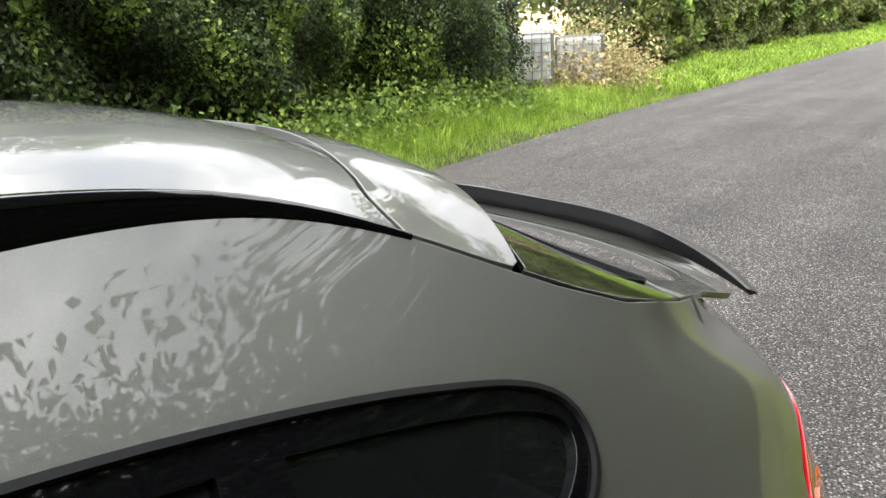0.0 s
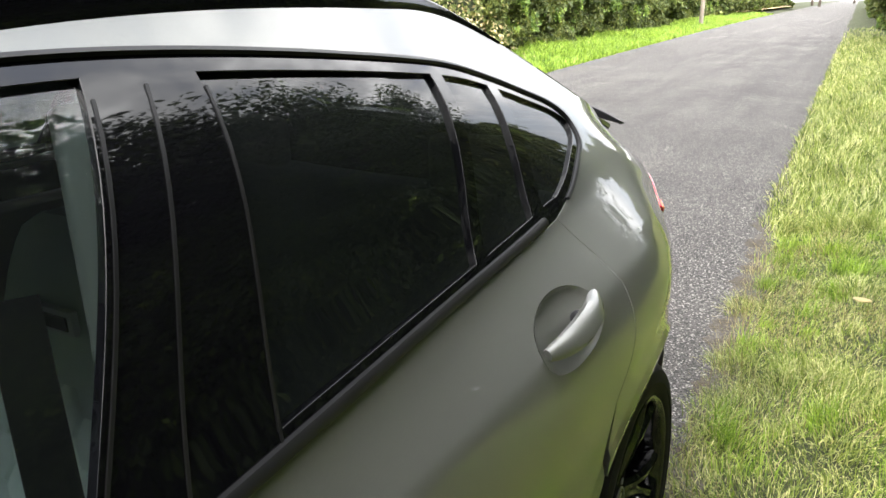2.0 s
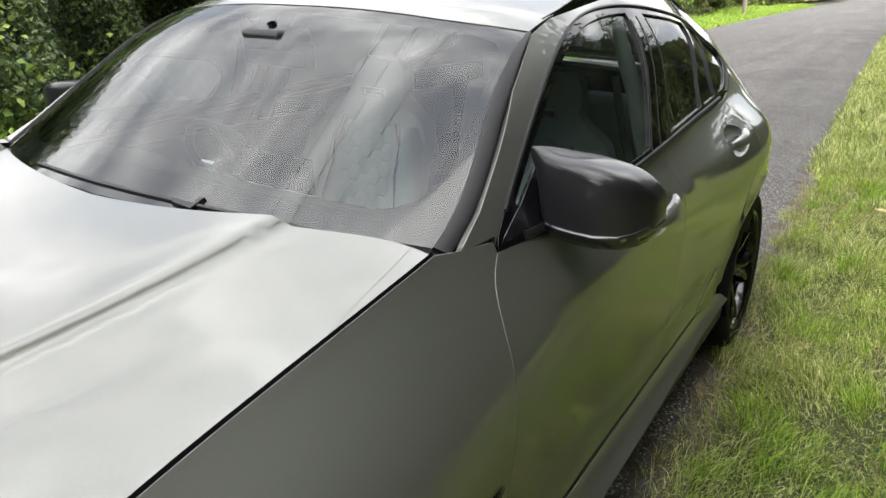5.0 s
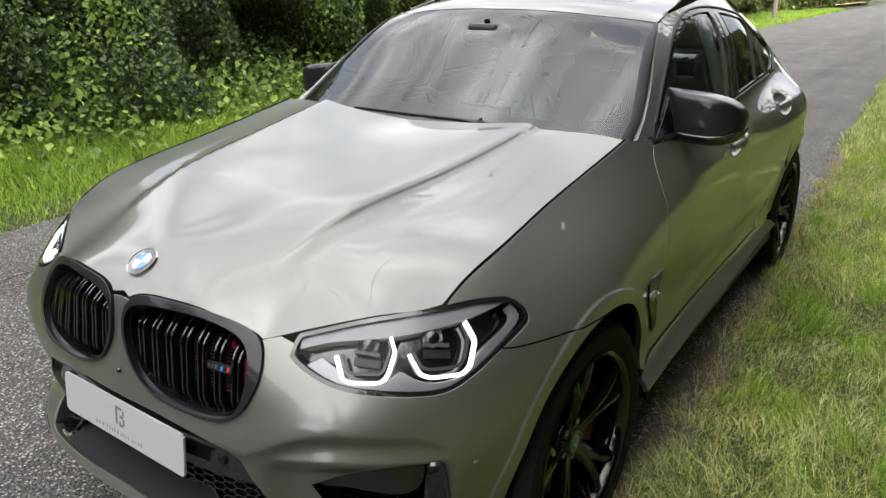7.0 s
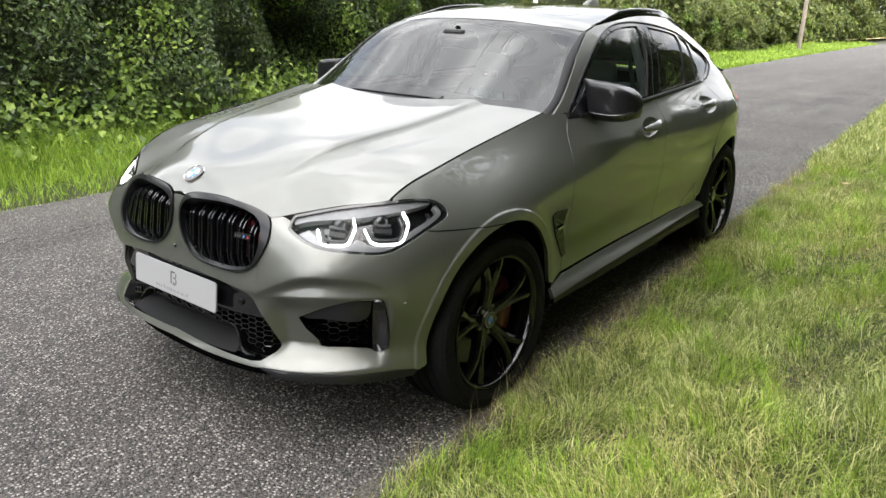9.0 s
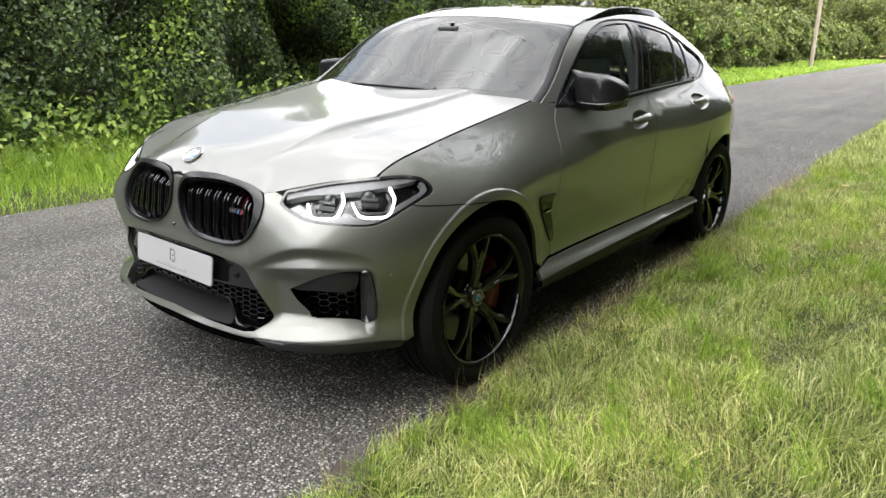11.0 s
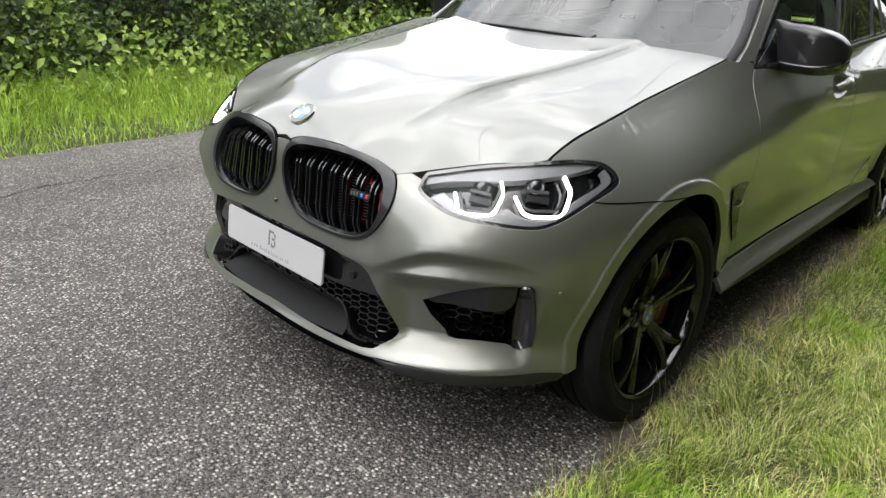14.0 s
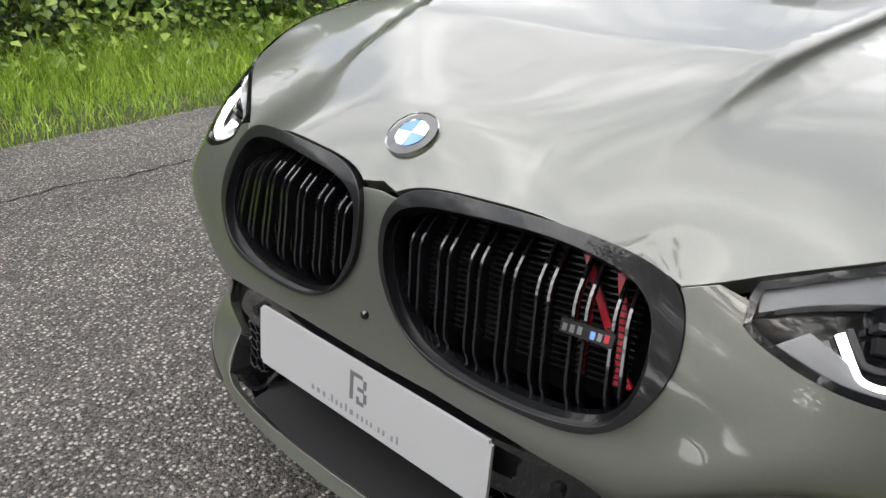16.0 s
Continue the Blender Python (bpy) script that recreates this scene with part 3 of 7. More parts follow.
# the same verge further on
n = 80000
gy = 6.6 + 44 * rng.beta(1, 4.0, n)
gx = edge_right(gy) + rng.uniform(-.08, 3.4, n)
blades("verge_grass", gx, gy, rng.uniform(.08, .20, n), rng.uniform(.004, .009, n) * (.6 + gy / 14), GRASS, "green and yellowing verge grass along the lane", .6, .4)
# the bank under the hedge across the road
n = 75000
gy = -4 + 22 * rng.beta(1, 1.25, n)
gl = rng.beta(1.2, 1.2, n) * 2.5 - .06
gx = edge_left(gy) - gl
h = .09 + .22 * ease((gl - .1) / .9)
blades("tall_grass", gx, gy, h * rng.uniform(.6, 1.25, n), rng.uniform(.004, .010, n), LUSH_GRASS, "tall lush bright green grass on the bank under the hedge", .4, .4)
n = 60000
gy = 18 + 90 * rng.beta(1, 2.0, n)
gx = edge_left(gy) - rng.uniform(-.1, 3.0, n)
blades("tall_grass", gx, gy, rng.uniform(.12, .30, n), rng.uniform(.012, .03, n) * (1 + gy / 50), LUSH_GRASS, "bright green grass strip between road and hedge", .4, .4)


def leaves(name, p, facing, size, mat, label, category="hedge", spread=.8):
    """Many small folded leaves at the places p, turned roughly the way they face."""
    n = len(p)
    nrm = facing + rng.normal(0, spread, (n, 3))
    nrm /= np.linalg.norm(nrm, axis=1, keepdims=True)
    t = np.cross(nrm, rng.normal(0, 1, (n, 3)))
    t /= np.linalg.norm(t, axis=1, keepdims=True)
    t[:, 2] -= .25
    b = np.cross(nrm, t)
    s, w = size[:, None], size[:, None] * rng.uniform(.28, .42, (n, 1))
    v = np.stack([p - t * s * .5, p - b * w + nrm * s * .12 - t * s * .08, p + t * s * .5, p + b * w + nrm * s * .12 - t * s * .08], 1).reshape(-1, 3)
    i = np.arange(n) * 4
    f = np.concatenate([np.stack([i, i + 2, i + 1], 1), np.stack([i, i + 3, i + 2], 1)])
    return fast_mesh(name, v, f, mat)


def hedge(name, y0, y1, line, height, deep, count, size, mat, label, sign=1, seed=1, young=.04, big=.45):
    """A hedge along the road: a near-black core in place of its inner shade, and a coat of leaves that bulges and
    thins; sign is the way it faces.
    """
    bulge = lumps(seed, (.6, 1.6, 4.2), (.5 * big, .45 * big, .3 * big))
    crest = lumps(seed + 1, (.5, 1.3, 3), (.25, .2, .15))

    def face(y, u):
        z = u * (height + crest(y, 0 * y) * height * .22)
        return line(y) + sign * (bulge(y, z * 1.2) + .35 * np.sin(np.clip(u, 0, 1) * 3.0) - 1.3 * np.clip(u - .72, 0, 1) ** 1.5 * 2), z
    core_y, core_u = np.linspace(y0, y1, int((y1 - y0) / .5) + 2), np.linspace(0, 1, 12)
    cy, cu = np.meshgrid(core_y, core_u)
    fx, fz = face(cy, cu)
    front = np.stack([fx - sign * .45, cy, ground_at(fx, cy) - .1 + fz * .96], -1)
    rear = front.copy()
    rear[..., 0] -= sign * deep
    loop = np.concatenate([front, rear[::-1]], 0)
    m, k = loop.shape[0], loop.shape[1]
    i = (np.arange(m)[:, None] * k + np.arange(k - 1)[None])
    j = np.roll(i, -1, 0)
    f = np.stack([i, i + 1, j + 1, j], -1).reshape(-1, 4)
    half_m = m // 2
    for col in (0, k - 1):
        a = np.arange(half_m - 1)
        f = np.concatenate([f, np.stack([a * k + col, (a + 1) * k + col, (m - 2 - a) * k + col, (m - 1 - a) * k + col], 1)])
    thing = tagged(new(name), label, "hedge")
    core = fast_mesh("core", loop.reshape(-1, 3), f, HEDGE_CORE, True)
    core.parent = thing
    y = rng.uniform(y0, y1, count)
    u = rng.beta(1.0, .9, count) * 1.03
    x, z = face(y, u)
    depth = rng.exponential(.17, count) - .12
    p = np.stack([x - sign * depth, y, ground_at(x, y) + z + rng.normal(0, .05, count)], -1)
    up = np.stack([np.full(count, sign * .8), np.zeros(count), .55 + ease((u - .7) / .3)], -1)
    s = rng.uniform(.5, 1.5, count) * size
    pick = lumps(seed + 5, (1.1, 3.1, 7), (.5, .5, .4))(y, z) + rng.normal(0, .25, count) > (1.35 - young * 8)
    pick &= depth < .1
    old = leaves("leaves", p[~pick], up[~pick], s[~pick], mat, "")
    old.parent = thing
    if pick.any():
        fresh = leaves("young_leaves", p[pick] + (sign * .06, 0, 0), up[pick], s[pick] * 1.1, BRIGHT_LEAF, "")
        fresh.parent = thing
        fresh["label"] = "bright young leaves at the tips"
    ends = int(count * .03)
    for y_end, way in ((y0, -1.0), (y1, 1.0)):
        u = rng.uniform(0, 1, ends)
        ye = np.full(ends, y_end) + way * (rng.uniform(-.1, .25, ends) + .25 * np.sin(u * 7))
        x, z = face(ye, u)
        x = x - sign * rng.uniform(0, deep + .4, ends)
        tip = leaves("end_leaves", np.stack([x, ye, ground_at(x, ye) + z], -1), np.tile((sign * .2, way, .4), (ends, 1)), rng.uniform(.6, 1.4, ends) * size, mat, "")
        tip.parent = thing
    tops = int(count * .12)
    y = rng.uniform(y0, y1, tops)
    x, z = face(y, np.ones(tops))
    p = np.stack([x - sign * rng.uniform(0, deep, tops), y, ground_at(x, y) + z * .97 + rng.exponential(.10, tops)], -1)
    crown = leaves("crest", p, np.tile((0., 0, 1), (tops, 1)), rng.uniform(.7, 1.4, tops) * size, mat, "")
    crown.parent = thing
    return thing


# out of view: added so the nose of the car reflects darker
hedge("hedge", -30, -9, lambda y: edge_left(y) - 2.2 + .012 * (y + 9) ** 2, 3.2, 1.6, 30000, .12, FAR_LEAF, "unseen tall green hedge behind the camera, added to darken nose reflections", 1, 91, .04)
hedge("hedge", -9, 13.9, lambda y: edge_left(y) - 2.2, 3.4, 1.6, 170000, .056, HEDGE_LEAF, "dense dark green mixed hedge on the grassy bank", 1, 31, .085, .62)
hedge("hedge", 20.5, 48, lambda y: edge_left(y) - 2.6, 3.0, 1.8, 60000, .14, FAR_LEAF, "tall green and brownish hedge along the lane", 1, 41, .03)
hedge("hedge", 48, 170, lambda y: edge_left(y) - 3.0, 3.4, 2.2, 60000, .30, FAR_LEAF, "far green hedge along the lane", 1, 51, .03, .8)
# below y -14 this row runs on unseen, to darken nose reflections
hedge("hedge", -30, 15, lambda y: 6.6 - .010 * np.clip(-12 - y, 0, 30) ** 2 - .9 * ease((y - 8) / 7), 5.2, 1.6, 110000, .11, TREE_LEAF, "tall dark hedgerow beyond the grass verge", -1, 71, .02)
hedge("hedge", 15, 36, lambda y: edge_right(y) + 4.1 - 2.0 * ease((y - 15) / 16), 4.4, 1.8, 60000, .13, FAR_LEAF, "tall green hedge along the grass verge", -1, 61, .05, .6)
hedge("hedge", 36, 130, lambda y: edge_right(y) + 2.0, 3.0, 1.6, 40000, .22, FAR_LEAF, "green hedge along the lane", -1, 63, .06, .6)

# nettles and cow parsley at the foot of the near hedge
n = 17000
y = rng.uniform(-5, 13.5, n)
l = np.clip(rng.normal(1.75, .42, n), .75, 3)
p = np.stack([edge_left(y) - l, y, ground_at(edge_left(y) - l, y) + np.abs(rng.normal(.18, .20, n)) + .15 * ease((l - 1.2) / .8)], -1)
tagged(leaves("nettles", p, np.tile((.5, 0, .8), (n, 1)), rng.uniform(.045, .12, n), BRIGHT_LEAF, ""), "nettles and broad weeds at the foot of the hedge", "weeds", kind="stuff")


def tube(points, radii, sides=8):
    """Corners and faces of a round tapering limb along a chain of points."""
    points = [Vector(p) for p in points]
    v, f = [], []
    for i, (p, r) in enumerate(zip(points, radii)):
        d = (points[min(i + 1, len(points) - 1)] - points[max(i - 1, 0)]).normalized()
        a = d.orthogonal().normalized()
        b = d.cross(a)
        v += [p + (a * math.cos(t) + b * math.sin(t)) * r for t in (2 * math.pi * k / sides for k in range(sides))]
    for i in range(len(points) - 1):
        for k in range(sides):
            a, b = i * sides + k, i * sides + (k + 1) % sides
            f.append((a, b, b + sides, a + sides))
    return np.array([tuple(q) for q in v]), np.array(f)


def join_pieces(pieces):
    v, f, n = [], [], 0
    for a, b in pieces:
        v.append(a), f.append(np.asarray(b) + n)
        n += len(a)
    return np.concatenate(v), np.concatenate(f)


def tree(height, spread, count, size, seed, label, mat=None):
    r = np.random.default_rng(seed)
    thing = tagged(new("tree"), label, "tree")
    sway = r.normal(0, .15, (5, 2))
    trunk = [(sway[i, 0] * i * .5, sway[i, 1] * i * .5, height * .17 * i - .2) for i in range(5)]
    limbs = [tube(trunk, [.20, .17, .14, .10, .05], 9)]
    tips = []
    for k in range(15):
        h = r.uniform(.16, .66)
        base = Vector(trunk[0]).lerp(Vector(trunk[4]), h / .68)
        a, reach = r.uniform(0, 6.28), spread * r.uniform(.55, 1.0) * (1.1 - .5 * h)
        tip = base + Vector((math.cos(a) * reach, math.sin(a) * reach, height * r.uniform(.08, .30)))
        bend = base.lerp(tip, .5) + Vector((0, 0, r.uniform(-.1, .35)))
        limbs.append(tube([base, bend, tip], [.065, .04, .012], 6))
        tips += [bend, tip, base.lerp(tip, .75)]
        for _ in range(2):
            tw = tip + Vector(r.normal(0, spread * .25, 3))
            limbs.append(tube([bend.lerp(tip, .5), tw], [.022, .006], 5))
            tips.append(tw)
    tips.append(Vector(trunk[4]) + Vector((0, 0, height * .2)))
    v, f = join_pieces(limbs)
    t = fast_mesh("trunk", v, f, BARK, True)
    t.parent = thing
    c = np.array([tuple(p) for p in tips])
    which = r.integers(0, len(c), count)
    off = r.normal(0, 1, (count, 3))
    off *= (r.uniform(0, 1, (count, 1)) ** .45) * spread * .34 / np.linalg.norm(off, axis=1, keepdims=True)
    p = c[which] + off * (1, 1, .75)
    crown = leaves("crown", p, off / np.linalg.norm(off, axis=1, keepdims=True) + (0, 0, .5), r.uniform(.7, 1.3, count) * size, mat or TREE_LEAF, "")
    crown.parent = thing
    return thing


first = tree(8.5, 2.7, 11500, .14, 5, "leafy dark green roadside tree", TREE_LEAF)
first.matrix_world = pose(8.3, -3.5, .2) @ Matrix.Scale(1.35, 4)
# the last five stand unseen behind the camera, added to darken nose reflections
for k, (tx, ty, turn, size) in enumerate([(8.2, .6, 70, 1.4), (8.0, 4.2, 160, 1.25), (9.0, 8.2, 250, 1.3), (8.2, 12.5, 20, 1.2), (7.6, 10.4, 110, 1.15), (7.2, 14.8, 230, 1.1), (8.8, -8.0, 120, 1.3), (10.5, -1.5, 200, 1.5), (10.4, 6.5, 300, 1.3), (6.6, 17.5, 40, 1.0), (7.6, -13, 33, 1.2), (6.5, -19, 210, 1.2), (-8.6, -14, 90, 1.0), (-8.2, -21, 150, 1.15), (-9, -27, 310, 1.2)]):
    copy_thing(first, pose(tx, ty, .2, 0, 0, turn) @ Matrix.Scale(size, 4))
far_tree = tree(9, 3.4, 9000, .30, 9, "leafy tree behind the far hedge", FAR_LEAF)
far_tree.matrix_world = pose(-13, 31, .6)
for tx, ty, turn, size in [(-14.5, 42, 80, .9), (-17, 60, 140, 1.1), (-18, 78, 30, 1.0), (-21, 98, 200, 1.2), (-13, 24.5, 300, .8), (-26, 130, 100, 1.3), (-8, 150, 250, 1.3), (8, 140, 10, 1.3), (-13, 205, 60, 1.7), (-5, 240, 130, 1.8), (2, 225, 20, 1.7), (10, 190, 280, 1.6), (-30, 165, 190, 1.6), (-38, 120, 340, 1.3), (-44, 150, 75, 1.6), (-31, 92, 15, 1.1), (-24, 70, 260, .95), (-14, 104, 45, .95), (-19, 118, 170, 1.1), (-15, 138, 290, 1.2), (-27, 186, 220, 1.7), (-36, 178, 100, 1.7)]:
    copy_thing(far_tree, pose(tx, ty, .6, 0, 0, turn) @ Matrix.Scale(size, 4))

# stubble field seen through the gap in the hedge
fx, fy = np.linspace(-120, -12.5, 40), np.linspace(-10, 160, 50)
tagged(grid_sheet("field", fx, fy, lambda a, b: .62 + (-12.5 - a) * .045 + swell(a, b), STRAW), "pale straw-coloured stubble field behind the hedge", "field", kind="structure")


def box(lo, hi):
    (a, b, c), (d, e, f) = lo, hi
    v = np.array([(a, b, c), (d, b, c), (d, e, c), (a, e, c), (a, b, f), (d, b, f), (d, e, f), (a, e, f)], float)
    return v, np.array([(0, 3, 2, 1), (4, 5, 6, 7), (0, 1, 5, 4), (1, 2, 6, 5), (2, 3, 7, 6), (3, 0, 4, 7)])


def tank():
    """A one-cubic-metre liquid tank in its tube cage on a pallet."""
    thing = tagged(new("liquid_tank"), "weathered white plastic liquid tank in a steel cage", "tank")
    bm = bmesh.new()
    bmesh.ops.create_cube(bm, size=1)
    bmesh.ops.scale(bm, vec=(.96, 1.14, .98), verts=bm.verts)
    bmesh.ops.translate(bm, vec=(0, 0, .64), verts=bm.verts)
    bmesh.ops.bevel(bm, geom=bm.edges[:], offset=.07, segments=3, affect="EDGES")
    me = bpy.data.meshes.new("bottle")
    bm.to_mesh(me)
    bm.free()
    me.materials.append(TANK_WHITE)
    bottle = new("bottle", me)
    bottle.parent = thing
    bars = []
    for z in np.linspace(.2, 1.14, 6):
        bars.append(tube([(-.5, -.6, z), (.5, -.6, z), (.5, .6, z), (-.5, .6, z), (-.5, -.6, z)], [.012] * 5, 6))
    for x in np.linspace(-.5, .5, 6):
        bars += [tube([(x, s, .15), (x, s, 1.15)], [.012, .012], 6) for s in (-.6, .6)]
    for y in np.linspace(-.6, .6, 7):
        bars += [tube([(s, y, .15), (s, y, 1.15)], [.012, .012], 6) for s in (-.5, .5)]
    cage = fast_mesh("cage", *join_pieces(bars), CAGE_STEEL)
    cage.parent = thing
    pallet = fast_mesh("pallet", *join_pieces([box((-.5, -.6, .09), (.5, .6, .14))] + [box((x - .06, -.6, 0), (x + .06, .6, .09)) for x in (-.42, 0, .42)]), POLE_WOOD)
    pallet.parent = thing
    return thing


def on_ground(x, y, up=0.0):
    return float(ground_at(x, y)) + up


first_tank = tank()
first_tank.matrix_world = pose(-8.5, 15.45, on_ground(-8.5, 15.45) , 0, 0, 32)
tagged(first_tank, group="tanks by the field")
second_tank = copy_thing(first_tank, pose(-8.15, 16.95, on_ground(-8.15, 16.95), 0, 0, 28))
n = 5000
p = np.stack([rng.normal(-7.9, .55, n), rng.normal(17.2, .9, n), rng.gamma(2, .25, n)], -1)
p[:, 2] += ground_at(p[:, 0], p[:, 1])
tagged(leaves("dead_brambles", p, np.tile((.5, -.3, .6), (n, 1)), rng.uniform(.05, .12, n), DRY_GRASS, ""), "dry brown brambles and dock beside the tanks", "weeds", kind="stuff")

pole = tagged(new("utility_pole"), "weathered wooden utility pole beside the hedge", "pole")
post = fast_mesh("post", *tube([(0, 0, -.3), (0, 0, 4), (.05, 0, 8.2)], [.15, .13, .10], 12), POLE_WOOD, True)
post.parent = pole
arm = fast_mesh("crossarm", *box((-.7, -.05, 7.6), (.7, .05, 7.72)), POLE_WOOD)
arm.parent = pole
pole.matrix_world = pose(-9.4, 55.5, on_ground(-9.4, 55.5), 0, 1.5, 0)

rear_pole = copy_thing(pole, pose(2.4, -27.5, on_ground(2.4, -27.5), 0, -1, 12))
# cables that sag from pole to pole over the lane
for off in (-.62, -.1, .64):
    a, b = Vector((-9.4 + off + .2, 55.5, on_ground(-9.4, 55.5) + 7.80)), Vector((2.3 + off, -27.5, on_ground(2.4, -27.5) + 7.80))
    way = [tuple(a.lerp(b, k / 40) - Vector((0, 0, 1.1 * 4 * k / 40 * (1 - k / 40)))) for k in range(41)]
    tagged(fast_mesh("overhead_cable", *tube(way, [.007] * 41, 5), SATIN_BLACK), "thin black overhead cable strung between the poles", "cable", group="cables over the lane")

# a scrap of pale rag on the grass
bm = bmesh.new()
bmesh.ops.create_icosphere(bm, subdivisions=3, radius=.032)
for v in bm.verts:
    v.co = Vector((v.co.x * 1.3, v.co.y * .8, v.co.z * .25)) * (1 + .35 * noise.noise(v.co * 22))
rag_mesh = bpy.data.meshes.new("rag")
bm.to_mesh(rag_mesh)
bm.free()
rag_mesh.materials.append(DRY_GRASS)
rag = tagged(new("fallen_leaf", rag_mesh), "curled pale brown dead leaf lying on the grass", "leaf")
rag.matrix_world = pose(1.40, 5.17, on_ground(1.40, 5.17, .06))
# ---- the car: tools ----
from mathutils import geometry

car = tagged(new("car"), "grey-green metallic coupe sport utility car parked at the road's edge", "car")


def part(name, data, mat, parent=None, label=""):
    """One mesh object under the car or under one of its parts. data: (corners, faces), a mesh or a bmesh."""
    if isinstance(data, bmesh.types.BMesh):
        me = bpy.data.meshes.new(name)
        data.to_mesh(me)
        data.free()
    elif isinstance(data, bpy.types.Mesh):
        me = data
    else:
        me = bpy.data.meshes.new(name)
        me.from_pydata([tuple(map(float, v)) for v in data[0]], [], [tuple(map(int, f)) for f in data[1]])
    if not me.materials:
        me.materials.append(mat)
    me.update()
    ob = new(name, me)
    ob.parent = parent or car
    if label:
        ob["label"] = label
    return ob


def group(name, parent=None, label=""):
    ob = new(name)
    ob.parent = parent or car
    if label:
        ob["label"] = label
    return ob


def flat_sides(q, loops):
    """Which of the points q lie inside the loops (holes are outside)."""
    odd = np.zeros(len(q), bool)
    for l in loops:
        a, b = l, np.roll(l, -1, 0)
        for (x0, y0), (x1, y1) in zip(a, b):
            if y0 == y1:
                continue
            cross = ((y0 > q[:, 1]) != (y1 > q[:, 1])) & (q[:, 0] < (x1 - x0) * (q[:, 1] - y0) / (y1 - y0) + x0)
            odd ^= cross
    return odd


def area(l):
    return .5 * np.sum(l[:, 0] * np.roll(l[:, 1], -1) - np.roll(l[:, 0], -1) * l[:, 1])


def divide(l, step):
    out = []
    for a, b in zip(l, np.roll(l, -1, 0)):
        k = max(1, int(np.ceil(np.linalg.norm(b - a) / step)))
        out += [a + (b - a) * i / k for i in range(k)]
    return np.array(out)


def shrink(l, d):
    """The loop (counter-clockwise) moved inwards by d."""
    if d == 0:
        return l
    e1, e2 = l - np.roll(l, 1, 0), np.roll(l, -1, 0) - l
    n1 = np.stack([-e1[:, 1], e1[:, 0]], 1) / (np.linalg.norm(e1, axis=1, keepdims=True) + 1e-9)
    n2 = np.stack([-e2[:, 1], e2[:, 0]], 1) / (np.linalg.norm(e2, axis=1, keepdims=True) + 1e-9)
    m = n1 + n2
    m /= np.maximum((m * n1).sum(1, keepdims=True), .6)
    return l + m * d


def fill(loops, step, creases=()):
    """Triangles that fill the first loop less the others."""
    lines = [divide(np.asarray(l, float), step) for l in loops]
    lo, hi = lines[0].min(0), lines[0].max(0)
    gx, gy = np.meshgrid(np.arange(lo[0], hi[0], step), np.arange(lo[1], hi[1], step * .87))
    gx = gx + (np.arange(gx.shape[0]) % 2)[:, None] * step * .5
    q = np.stack([gx.ravel(), gy.ravel()], 1)
    q = q[flat_sides(q, lines)]
    folds = []
    for c in creases:
        c = divide(np.asarray(c, float), step)[:-max(1, int(np.ceil(np.linalg.norm(np.subtract(c[0], c[-1])) / step)))]
        ok = flat_sides(c, lines) & np.array([min(((l - p) ** 2).sum(1).min() for l in lines) > (.3 * step) ** 2 for p in c])
        folds.append((c, ok))
    edge = np.concatenate(lines + [c[ok] for c, ok in folds])
    if len(q):
        q = q[np.array([((edge - p) ** 2).sum(1).min() for p in q]) > (.45 * step) ** 2]
    pts, edges, n = np.concatenate([edge, q]) if len(q) else edge, [], 0
    for l in lines:
        edges += [(n + i, n + (i + 1) % len(l)) for i in range(len(l))]
        n += len(l)
    for c, ok in folds:
        ids = np.cumsum(ok) - 1 + n
        edges += [(int(ids[i]), int(ids[i + 1])) for i in range(len(c) - 1) if ok[i] and ok[i + 1]]
        n += int(ok.sum())
    vs, _, fs, _, _, _ = geometry.delaunay_2d_cdt([Vector(p) for p in pts], edges, [], 0, 1e-7)
    vs = np.array([tuple(v) for v in vs])
    fs = np.array([f for f in fs if len(f) == 3])
    mid = vs[fs].mean(1)
    fs = fs[flat_sides(mid, lines)]
    a, b, c = vs[fs[:, 0]], vs[fs[:, 1]], vs[fs[:, 2]]
    turn = (b[:, 0] - a[:, 0]) * (c[:, 1] - a[:, 1]) - (b[:, 1] - a[:, 1]) * (c[:, 0] - a[:, 0]) < 0
    fs[turn] = fs[turn][:, ::-1]
    return vs, fs, lines


def normals_of(surf, uv, out):
    e = .0015
    u, v = uv[:, 0], uv[:, 1]
    n = np.cross(surf(u + e, v, out) - surf(u - e, v, out), surf(u, v + e, out) - surf(u, v - e, out))
    return n / (np.linalg.norm(n, axis=1, keepdims=True) + 1e-12)


